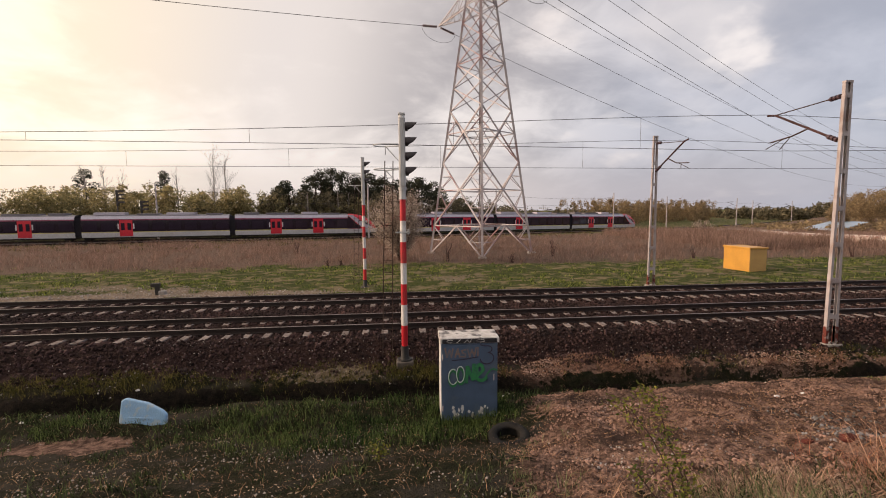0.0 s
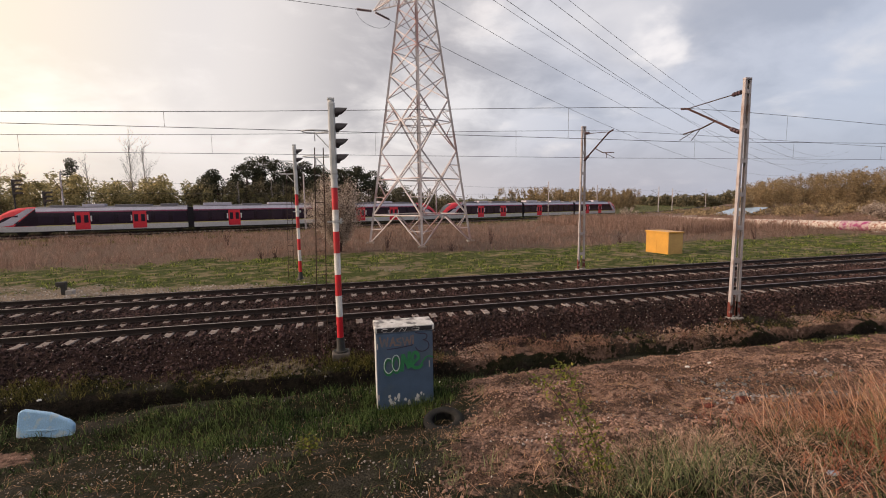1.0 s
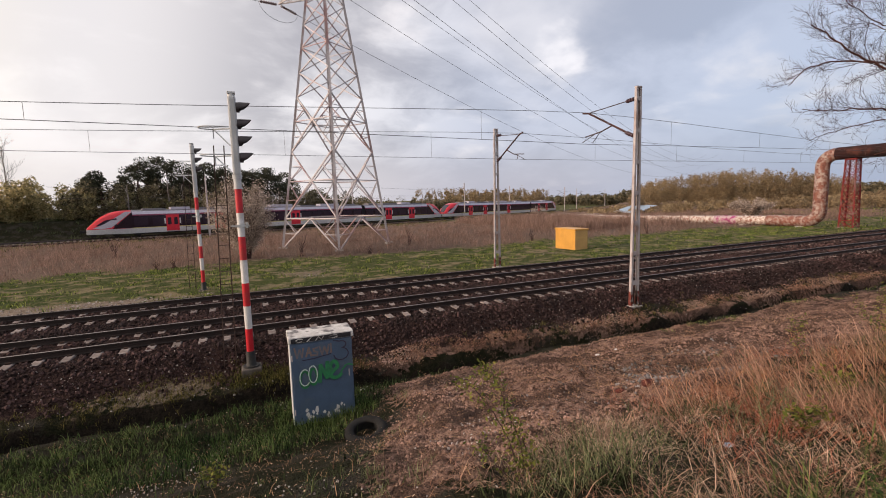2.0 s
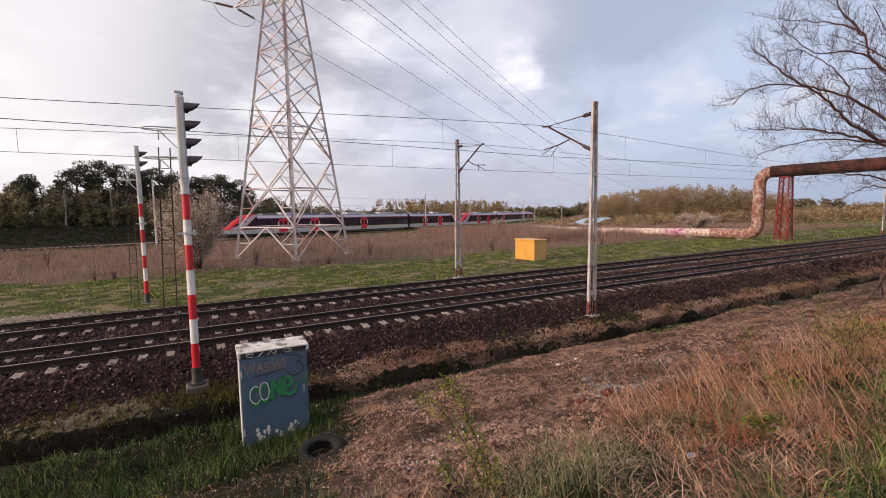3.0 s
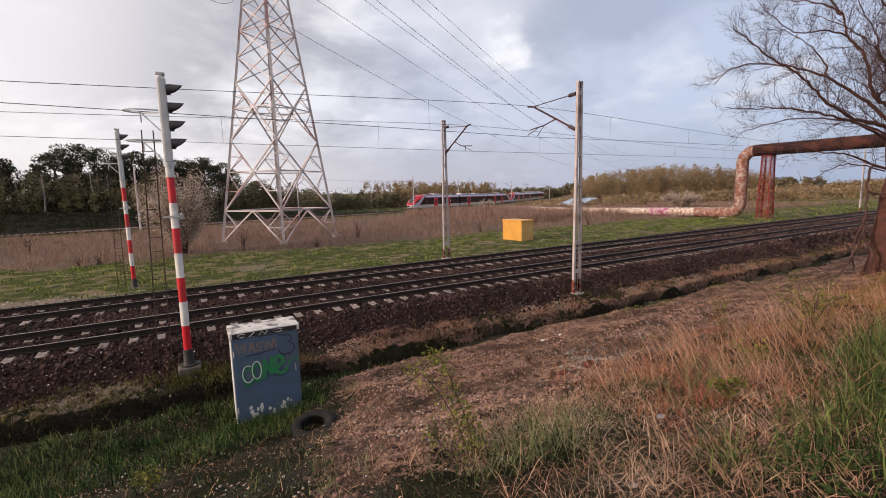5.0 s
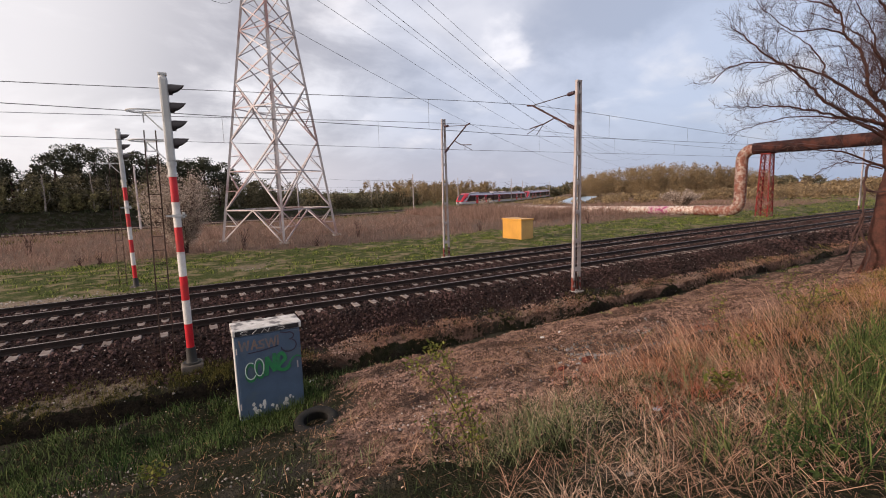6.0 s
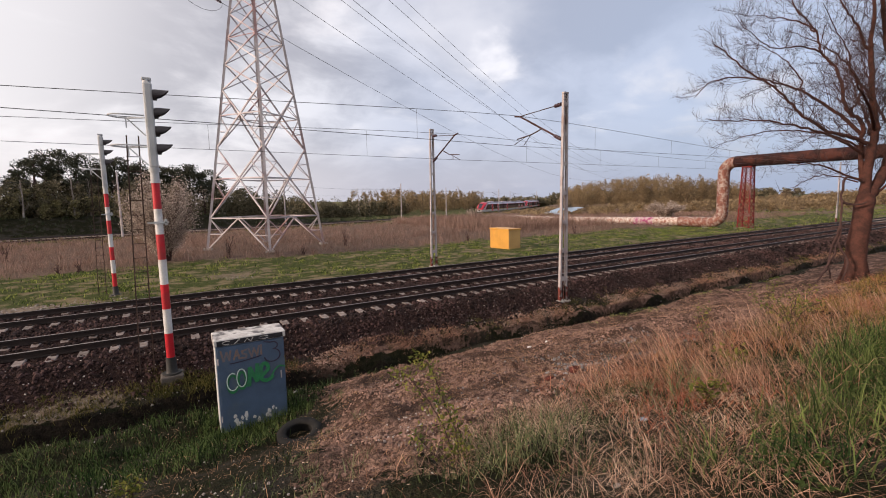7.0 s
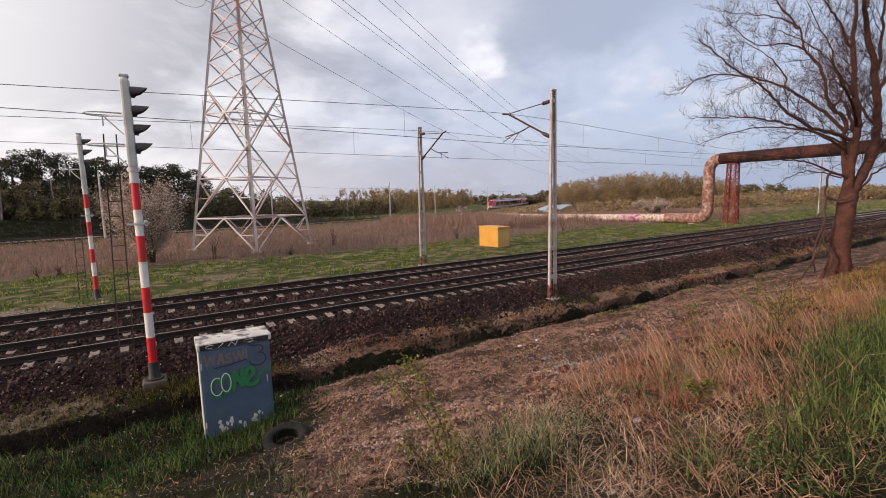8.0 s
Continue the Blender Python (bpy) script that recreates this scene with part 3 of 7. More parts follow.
    part("ladder", b, M_RUSTROD, t, "thin rusty ladder")
    for z in (top - 1.0, top - 0.35):
        b = Builder()
        pts = [(-0.10, -0.16, z)] + [(-0.45 - 0.32 * math.sin(math.pi * k / 10), 0.10 - 0.27 * math.cos(math.pi * k / 10), z) for k in range(11)] + [(-0.10, 0.16, z)]
        b.tube(pts, 0.016, 6)
        b.beam((-0.10, 0, z - 0.42), (-0.45, 0.1, z - 0.02), 0.025)
        b.beam((-0.45, 0.1, z - 0.02), (-0.45, 0.1, z - 0.25), 0.025)
        part("guard_hoop", b, M_GREYPAINT, t, "grey steel guard hoop")
    b = Builder().tube([(0, 0, 3.66), (0, 0, 3.74)], 0.096, 16)
    b.box(-0.22, 0.20, -0.10, -0.085, 3.68, 3.72)
    b.box(0.11, 0.17, -0.10, -0.04, 3.64, 3.78, 0.01)
    part("bracket", b, M_GREYPAINT, t)
    return t


S1 = light_signal(pose(0.15, -1.9, -0.66), "tall red and white striped signal mast with four hooded lamps", 4, 6.92, 4.60, 0.40)
S2 = light_signal(pose(-1.85, 10.3, -0.64), "striped signal mast with three hooded lamps beyond the tracks", 3, 7.15, 4.60, 0.43)


# ---------------------------------------------------------------- catenary
def catenary_mast(m, label, reach, zc, zm, top=7.98, stay=0.05, foot=-0.07):
    """Twin-channel steel mast; reach: signed distance of the contact wire along y."""
    t = thing("catenary_mast", m, label, "catenary mast", "catenary masts")
    s = 1 if reach > 0 else -1
    part("footing", Builder().box(-0.26, 0.26, -0.2, 0.2, -0.5, 0.02, 0.03), M_CONCRETE, t)
    for side in (-1, 1):
        b = Builder()
        _channel(b, side, -0.3, top, top)
        part("channel", b, M_GALV, t, "upright steel channel")
        c = Builder()
        _channel(c, side, 0.0, 0.55, top, 0.006)
        part("painted_foot", c, M_FOOT, t, "flaking rust-red painted foot")
    for k in range(7):
        z = 0.80 + k * 1.12
        w = _half(z, top) + 0.03
        for y in (-0.057, 0.057):
            part("batten", Builder().box(-w, w, y - 0.004, y + 0.004, z, z + 0.15), M_GALV, t)
    part("cap", Builder().box(-0.125, 0.125, -0.065, 0.065, top - 0.02, top + 0.05, 0.01), M_GALV, t)
    # bracket arm
    yb = s * 0.1
    b = Builder()
    b.tube([(0, yb, zc + foot), (0, reach * 0.97, zm - 0.04), (0, reach * 1.1, zm + 0.02)], 0.038, 8)
    part("bracket_arm", b, M_ARM, t, "reddish steel bracket arm")
    b = Builder()
    b.tube([(0, yb, zm + stay), (0, reach * 0.95, zm - 0.03)], 0.018, 6)
    part("stay", b, M_RUSTROD, t)
    for p, q in (((0, yb + s * 0.1, zc + foot + 0.05), (0, yb + s * 0.45, zc + foot + 0.22)), ((0, yb + s * 0.1, zm + stay), (0, yb + s * 0.45, zm + stay - 0.02))):
        p, q, b = Vector(p), Vector(q), Builder()
        for k in range(6):
            b.disc_tube(p.lerp(q, (k + 0.5) / 6), q - p, 0.075 if k % 2 == 0 else 0.045, (q - p).length / 6 + 0.002, 10)
        part("insulator", b, M_INSUL, t, "dark ribbed insulator")
    b = Builder()
    mid = Vector((0, reach * 0.45, zc + foot + (zm - zc - foot) * 0.45))
    b.tube([mid, (0.05, reach * 0.72, zc + 0.36), (0.1, reach * 1.08, zc + 0.28)], 0.025, 6)
    b.tube([(0.08, reach * 0.75, zc + 0.36), (0.3, reach * 1.0, zc + 0.02)], 0.015, 6)
    b.tube([(0.08, reach * 0.85, zc + 0.33), (-0.2, reach * 1.02, zc + 0.02)], 0.015, 6)
    part("steady_arm", b, M_RUSTROD, t)
    return t


def _half(z, top):
    """Half the distance between the two channels, which lean together towards the top."""
    return 0.165 - 0.085 * z / top


def _channel(b, side, z0, z1, top, grow=0.0):
    """A U-shaped channel, its flanges turned inwards."""
    w, d, th = 0.042 + grow, 0.052 + grow, 0.009 + grow
    prof = [(w, -d), (w, d), (-w, d), (-w, d - th), (w - th, d - th), (w - th, -d + th), (-w, -d + th), (-w, -d)]
    vs = [(side * (_half(z, top) + px), py, z) for z in (z0, z1) for px, py in prof]
    n = len(prof)
    fs = [(k, (k + 1) % n, n + (k + 1) % n, n + k) for k in range(n)] + [tuple(range(n))[::-1], tuple(range(n, 2 * n))]
    b.add(vs, [f[::-1] for f in fs] if side < 0 else fs)


NEAR_MASTS = (-49.0, 13.45, 75.0, 137.0)
FAR_MASTS = (-49.0, 13.5, 75.6, 137.5)
for x in NEAR_MASTS:
    catenary_mast(pose(x, -1.85, -0.62), "grey twin-channel catenary mast with a reddish bracket arm", 2.6, 5.72 + 0.62, 6.95 + 0.62)
for x in FAR_MASTS:
    catenary_mast(pose(x, 8.2, -0.44), "slender grey catenary mast beyond the far track", -2.45, 5.52 + 0.42, 6.86 + 0.42, 7.84, 0.2, 0.1)


def overhead_line(y, masts, zc, zm, sag, rise, label):
    """Contact wire and carrying cable with droppers over one track."""
    t = thing("overhead_line", pose(0, y, 0), label, "overhead line", "overhead lines")
    spans = [masts[0] - 62, *masts, masts[-1] + 62, masts[-1] + 124, masts[-1] + 300]
    pts, con, drops = [], [], []
    for a, b in zip(spans, spans[1:]):
        for k in range(24):
            u = k / 24
            x = a + (b - a) * u
            pts.append((x, 0, zm - sag * (4 * u * (1 - u)) ** 1.5))
            con.append((x, 0, zc + rise * 4 * u * (1 - u)))
        for u in np.arange(0.08, 1, 0.105):
            x = a + (b - a) * u
            drops.append((x, zc + rise * 4 * u * (1 - u), zm - sag * (4 * u * (1 - u)) ** 1.5))
    part("carrying_cable", Builder().tube(pts, 0.0095, 5), M_WIRE, t)
    part("contact_wire", Builder().tube(con, 0.009, 5), M_WIRE, t)
    part("contact_wire", Builder().tube([(x, 0.05, z + 0.005) for x, _, z in con], 0.008, 5), M_WIRE, t)
    for x, z0, z1 in drops:
        if -60 < x < 110:
            part("dropper", Builder().tube([(x, 0, z0), (x, 0, z1)], 0.006, 4), M_WIRE, t)


overhead_line(0.75, NEAR_MASTS, 5.68, 6.95, 0.91, 0.18, "contact wire and carrying cable over the nearer track")
overhead_line(5.72, FAR_MASTS, 5.52, 6.84, 0.70, 0.05, "contact wire and carrying cable over the farther track")


# ---------------------------------------------------------------- pylon
def pylon(m, full=True):
    t = thing("power_pylon", m, "tall pale steel lattice power pylon standing in the reeds", "power pylon", "power pylons")
    base, H = 5.2, 32.0

    def half(z):
        return np.interp(z, (0, 26.0, H), (base, 1.30, 1.0))

    def corner(k, z):
        a = math.radians(90 * k)
        return Vector((half(z) * math.cos(a), half(z) * math.sin(a), z))

    for k in range(4):
        b = Builder()
        b.beam(corner(k, 0), corner(k, 26.0), 0.20)
        b.beam(corner(k, 26.0), corner(k, H), 0.16)
        part("leg", b, M_PYLON, t, "pale weathered steel leg")
        f = corner(k, 0)
        part("footing", Builder().box(f.x - 0.4, f.x + 0.4, f.y - 0.4, f.y + 0.4, -0.8, 0.15, 0.04), M_CONCRETE, t)
    levels = [0.0, 2.9, 9.25, 14.35, 16.6, 18.9, 21.0, 22.9, 24.6, 26.2, 27.8, 29.3, 30.7, 32.0]
    belts = {2.9}
    for k in range(4):
        b = Builder()
        for i, (z0, z1) in enumerate(zip(levels, levels[1:])):
            a0, a1, c0, c1 = corner(k, z0), corner(k, z1), corner(k + 1, z0), corner(k + 1, z1)
            if i == 0:
                mid = (a1 + c1) / 2
                b.beam(a0, mid, 0.11).beam(c0, mid, 0.11).beam(a1, c1, 0.11)
                for p, q in ((a0, a1), (c0, c1)):
                    h = (p + mid) / 2
                    b.beam(h, p.lerp(q, 0.97), 0.06).beam(h, p.lerp(q, 0.5), 0.06)
            elif i < 3:
                u = half(z0) / (half(z0) + half(z1))
                zc = z0 + (z1 - z0) * u
                b.beam(a0, c1, 0.11).beam(c0, a1, 0.11)
                b.beam(corner(k, zc), corner(k + 1, zc), 0.085)
                belts.add(float(zc))
                x = a0.lerp(c1, u)
                for p, q, far in ((a0, a1, c1), (c0, c1, a1)):
                    on = p.lerp(q, u)
                    low, high = p.lerp(x, 0.5), q.lerp(x, 0.5)
                    b.beam(low, p.lerp(q, u * 0.5), 0.05).beam(low, on, 0.06)
                    b.beam(high, q.lerp(p, (1 - u) * 0.5), 0.05).beam(high, on, 0.06)
            else:
                w = 0.085 if i < 6 else 0.07
                b.beam(a0, c1, w).beam(c0, a1, w)
                if i in (5, 8):
                    b.beam(a0, c0, 0.06)
        part("face_bracing", b, M_PYLON, t, "crossed lattice bracing")
    for z in sorted(belts):
        b = Builder()
        mids = [(corner(k, z) + corner(k + 1, z)) / 2 for k in range(4)]
        for k in range(4):
            b.beam(mids[k], mids[(k + 1) % 4], 0.09)
        part("inner_bracing", b, M_PYLON, t)
    # climbing rail on one leg
    b = Builder()
    for z in np.arange(2.5, 30, 0.45):
        c = corner(3, z)
        b.beam(c + Vector((-0.22, 0, 0)), c + Vector((0.22, 0, 0)), 0.03)
    tagged(part("step_bolts", b, M_PYLON, t), kind="stuff")
    for z, reach in ((24.4, 6.2), (28.6, 5.0), (31.6, 3.6)):
        for s in (-1, 1):
            d = Vector((-0.718, 0.696, 0)) * s
            tip = d * reach + Vector((0, 0, z))
            b = Builder()
            ks = (1, 2) if s > 0 else (3, 0)
            for k in ks:
                lo, hi = corner(k, z - 0.1), corner(k, min(z + 1.9, H))
                b.beam(lo, tip, 0.09).beam(hi, tip, 0.08)
                for u in (0.25, 0.5, 0.75):
                    b.beam(lo.lerp(tip, u), hi.lerp(tip, u), 0.05).beam(lo.lerp(tip, u), hi.lerp(tip, max(u - 0.25, 0)), 0.05)
            l0, l1 = corner(ks[0], z - 0.1), corner(ks[1], z - 0.1)
            for u in (0.2, 0.4, 0.6, 0.8):
                b.beam(l0.lerp(tip, u), l1.lerp(tip, u - 0.2), 0.05)
            arm = part("cross_arm", b, M_PYLON, t, "tapered lattice cross arm")
            for e in (-1, 1):
                dd = Vector((0.788, 0.616, 0)) * e
                b = Builder()
                for k in range(14):
                    b.disc_tube(tip + dd * (0.35 + 0.13 * k) - Vector((0, 0, 0.1 + 0.02 * k)), dd, 0.14 if k % 2 == 0 else 0.06, 0.10, 8)
                part("insulator_string", b, M_INSUL, arm, "dark insulator string")
            b = Builder()
            b.tube([tip + Vector((0.788, 0.616, 0)) * 2.2 * math.cos(math.pi * k / 10) - Vector((0, 0, 0.35 + 1.3 * math.sin(math.pi * k / 10))) for k in range(11)], 0.018, 5)
            part("jumper", b, M_WIRE, arm)
    return t


PYLON_AT = Vector((8.45, 30.8, -0.8))
pylon(pose(*PYLON_AT, 0, 0, -9))


def conductor(z, reach, label="sagging high-voltage conductor between pylons"):
    """One conductor to the next pylon on either side."""
    d = Vector((0.875, 0.485, 0))
    for s in (-1, 1):
        arm = Vector((-0.6, 0.8, 0)) * reach
        for e in (-1, 1):
            a = PYLON_AT + arm * s + Vector((0, 0, z - 0.4)) + d * e * 2.2
            span = 300.0
            pts = [a + d * e * span * k / 30 - Vector((0, 0, 11 * 4 * (k / 30) * (1 - k / 30) + 3.0 * k / 30)) for k in range(31)]
            o = part("power_cable", Builder().tube(pts, 0.024, 5), M_WIRE)
            tagged(o, label, "cable", "power cables")


conductor(24.4, 6.2)
conductor(28.6, 5.0)
conductor(31.6, 3.6)


# ---------------------------------------------------------------- cabinet and litter beside it
def flat_patch(b, pts, y, thick=0.004):
    """A thin raised outline on a face that looks along -y."""
    n = len(pts)
    b.add([(x, yy, z) for yy in (y, y - thick) for x, z in pts], [tuple(range(n))[::-1], tuple(range(n, 2 * n))] + [(k, (k + 1) % n, n + (k + 1) % n, n + k) for k in range(n)])


def stroke(b, pts, y, w=0.018):
    """A sprayed line of width w on a face that looks along -y."""
    for (x0, z0), (x1, z1) in zip(pts, pts[1:]):
        d = math.hypot(x1 - x0, z1 - z0) or 1
        nx, nz, ex, ez = -(z1 - z0) / d * w / 2, (x1 - x0) / d * w / 2, (x1 - x0) / d * w * 0.4, (z1 - z0) / d * w * 0.4
        flat_patch(b, [(x0 - ex - nx, z0 - ez - nz), (x1 + ex - nx, z1 + ez - nz), (x1 + ex + nx, z1 + ez + nz), (x0 - ex + nx, z0 - ez + nz)], y)
        y -= 0.0002


def arc(cx, cz, rx, rz, a0, a1, n=14):
    return [(cx + rx * math.cos(radians(a0 + (a1 - a0) * k / n)), cz + rz * math.sin(radians(a0 + (a1 - a0) * k / n))) for k in range(n + 1)]


def cabinet():
    t = thing("equipment_cabinet", pose(0.91, -4.80, -1.06, 0, 0, -1.5), "blue-grey metal trackside cabinet with faded graffiti", "cabinet")
    W, D, H = 1.24, 0.60, 1.80
    part("plinth", Builder().box(0.03, W - 0.03, 0.03, D - 0.03, -0.35, 0.10, 0.01), M_CONCRETE, t, "low concrete plinth")
    part("body", Builder().box(0, W, 0, D, 0.06, H, 0.012), M_CAB, t, "dull blue painted steel body")
    part("lid", Builder().box(-0.035, W + 0.035, -0.035, D + 0.035, H, H + 0.13, 0.02), M_CABLID, t, "scuffed white lid")
    door = part("door", Builder().box(0.03, W - 0.03, -0.012, 0.0, 0.12, H - 0.03, 0.004), M_CAB, t, "flush steel door")
    # sheet over the sun-facing side, white to paint in the sunlight
    part("lit_left_side", Builder().box(-0.012, 0.0, 0.02, D - 0.02, 0.08, H - 0.01), M_WHITE, t, "pale left side with sunlight put into its colour")
    b = Builder().box(W - 0.10, W - 0.075, -0.03, -0.012, 0.95, 1.10, 0.004)
    part("door_handle", b, M_GALV, door)
    for z in (0.35, 1.5):
        part("hinge", Builder().disc_tube((0.025, -0.014, z), (0, 0, 1), 0.012, 0.12, 8), M_GALV, door)
    b = Builder().box(0.02, W - 0.02, -0.0385, -0.035, H + 0.012, H + 0.105)
    black = part("marker_band", b, M_BLACKTAG, t, "black marker scrawl along the lid edge")
    y = -0.0390
    for line in (arc(0.19, H + 0.058, 0.07, 0.03, 40, 300), [(0.33, H + 0.02), (0.42, H + 0.095)], [(0.50, H + 0.02), (0.56, H + 0.09), (0.62, H + 0.02), (0.66, H + 0.09)], arc(0.86, H + 0.058, 0.09, 0.028, 30, 330)):
        b = Builder()
        stroke(b, line, y, 0.014)
        part("marker_scrawl", b, M_CABLID, black, "pale scrawl")
    # brown scrawl over the top, with an underline and a looped end
    b, y = Builder(), -0.0135
    runs = ([(0.08, 1.70), (0.12, 1.50), (0.18, 1.66), (0.22, 1.50), (0.25, 1.68)], [(0.30, 1.50), (0.36, 1.68), (0.40, 1.50)], [(0.32, 1.57), (0.40, 1.57)], [(0.53, 1.66), (0.45, 1.64), (0.46, 1.59), (0.53, 1.56), (0.52, 1.50), (0.43, 1.51)], [(0.57, 1.67), (0.62, 1.50), (0.67, 1.66), (0.72, 1.50), (0.76, 1.69)], [(0.80, 1.70), (0.80, 1.52)])
    for k, run in enumerate(runs):
        stroke(b, run, y - 0.0012 * k, 0.034)
    part("brown_tag", b, M_BROWNTAG, t, "faded brown spray scrawl")
    b, y = Builder(), -0.0215
    stroke(b, [(0.23, 1.43), (0.45, 1.44), (0.79, 1.49)], y, 0.02)
    stroke(b, [(0.86, 1.76)] + arc(1.01, 1.66, 0.10, 0.075, 110, -80) + arc(1.00, 1.46, 0.15, 0.13, 80, -170), y - 0.001, 0.022)
    part("violet_tag", b, M_VIOLETTAG, t, "thin violet spray line")
    # green word: two thin pale letters, two thick green ones and a long tail
    b, y = Builder(), -0.0255
    for k, run in enumerate((arc(0.25, 1.02, 0.09, 0.17, 40, 330), arc(0.42, 1.06, 0.07, 0.17, 0, 360), [(0.54, 0.94), (0.57, 1.27), (0.69, 1.00), (0.71, 1.32)], [(0.76, 1.05), (0.90, 1.18)] + arc(0.84, 1.20, 0.07, 0.12, 0, 200) + arc(0.87, 1.09, 0.12, 0.12, 190, 330))):
        stroke(b, run, y - 0.004 * k, (0.045, 0.045, 0.075, 0.07)[k])
    part("green_tag", b, M_GREENTAG, t, "green sprayed letters")
    b = Builder()
    stroke(b, [(0.95, 1.02), (1.01, 1.12), (1.08, 1.20), (1.14, 1.22), (1.22, 1.19)], -0.042, 0.03)
    part("green_tail", b, M_GREENTAG, t)
    b = Builder()
    stroke(b, arc(0.25, 1.07, 0.10, 0.17, 60, 320), -0.043, 0.016)
    stroke(b, arc(0.41, 1.12, 0.085, 0.18, 0, 360), -0.0465, 0.016)
    part("pale_outline", b, M_WHITETAG, t, "pale sprayed outline of two letters")
    rnd = random.Random(8)
    for k in range(16):
        x = rnd.choice((0.24, 0.30, 0.36, 0.46, 0.62, 0.66, 0.86, 0.90, 0.97, 1.04)) + rnd.uniform(-0.03, 0.03)
        z, s = 0.30 + rnd.uniform(-0.13, 0.09), rnd.uniform(0.02, 0.05)
        pts = [(x + s * rnd.uniform(0.5, 1.2) * math.cos(a), z + s * rnd.uniform(0.6, 1.9) * math.sin(a)) for a in np.arange(0, 6.2, 0.9)]
        b = Builder()
        flat_patch(b, pts, -0.0125, 0.002 + 0.0002 * k)
        part("paint_patch", b, M_WHITE, t, "flaking white paint")
    return t


cabinet()


def tyre():
    t = thing("car_tyre", pose(2.0, -6.45, float(height(2.0, -6.45)) + 0.05, 5, -7, 20), "worn black car tyre lying in the grass beside the cabinet", "tyre")
    b = Builder()
    prof = [(0.21, 0.07), (0.235, 0.095), (0.30, 0.115), (0.355, 0.10), (0.378, 0.07), (0.381, 0.0), (0.378, -0.07), (0.355, -0.10), (0.30, -0.115), (0.235, -0.095), (0.21, -0.07), (0.27, 0.0)]
    n, m = 36, len(prof)
    b.add([(r * math.cos(2 * math.pi * k / n), r * math.sin(2 * math.pi * k / n), z) for k in range(n) for r, z in prof], [(k * m + j, ((k + 1) % n) * m + j, ((k + 1) % n) * m + (j + 1) % m, k * m + (j + 1) % m) for k in range(n) for j in range(m)])
    part("carcass", b, M_TYRE, t, "", True)
    b = Builder()
    for k in range(44):
        a = 2 * math.pi * k / 44
        for z in (-0.045, -0.015, 0.018, 0.048):
            p = Vector((0.382 * math.cos(a + z * 1.2), 0.382 * math.sin(a + z * 1.2), z))
            d = Vector((-math.sin(a), math.cos(a), 0))
            b.beam(p - d * 0.018, p + d * 0.018, 0.02, 0.022)
    tagged(part("tread_blocks", b, M_TYRE, t), kind="stuff")


tyre()


def blue_panel():
    z = float(height(-5.65, -4.05))
    t = thing("plastic_panel", pose(-5.62, -4.3, z - 0.03, -14, 3, -4), "light blue plastic panel dumped on the ditch bank", "plastic panel")
    bm = bmesh.new()
    outline = [(-0.48, 0.02), (-0.50, 0.50), (-0.42, 0.56), (0.05, 0.48), (0.40, 0.33), (0.50, 0.24), (0.52, 0.0), (0.1, -0.02)]
    vs = [bm.verts.new((x, 0, zz)) for x, zz in outline]
    face = bm.faces.new(vs)
    r = bmesh.ops.extrude_face_region(bm, geom=[face])
    bmesh.ops.translate(bm, vec=(0, 0.13, 0), verts=[g for g in r["geom"] if isinstance(g, bmesh.types.BMVert)])
    bmesh.ops.recalc_face_normals(bm, faces=bm.faces[:])
    bmesh.ops.bevel(bm, geom=bm.edges[:], offset=0.035, segments=3, profile=0.5, affect="EDGES")
    me = bpy.data.meshes.new("shell")
    bm.to_mesh(me)
    bm.free()
    part("shell", me, M_BLUEPLASTIC, t, "", True)
    part("rib", Builder().box(-0.3, 0.25, -0.012, 0.0, 0.14, 0.17, 0.005), M_BLUEPLASTIC, t)


blue_panel()


# ---------------------------------------------------------------- things beyond the tracks
def orange_box():
    t = thing("relay_box", pose(23.55, 13.3, -0.74), "bright orange metal equipment box standing on the grass", "equipment box")
    part("body", Builder().box(0, 1.25, 0, 2.4, 0.05, 1.62, 0.02), M_ORANGE, t)
    part("roof", Builder().box(-0.06, 1.31, -0.06, 2.46, 1.62, 1.74, 0.02), M_ORANGE, t, "overhanging flat orange lid")
    part("plinth", Builder().box(0.05, 1.2, 0.05, 2.35, -0.3, 0.06), M_CONCRETE, t)
    part("door", Builder().box(-0.012, 0.0, 0.15, 1.15, 0.15, 1.55, 0.004), M_ORANGE, t)
    part("door", Builder().box(-0.012, 0.0, 1.2, 2.25, 0.15, 1.55, 0.004), M_ORANGE, t)
    # thin panel that carries this face's shade as a duller colour
    part("side_panel", Builder().box(0.02, 1.23, -0.012, 0.0, 0.06, 1.61, 0.004), M_ORANGE_SHADED, t, "side panel in duller tan for the shaded side")


orange_box()

PIPE_X, PIPE_Y, PIPE_Z = 59.3, 14.6, 7.35


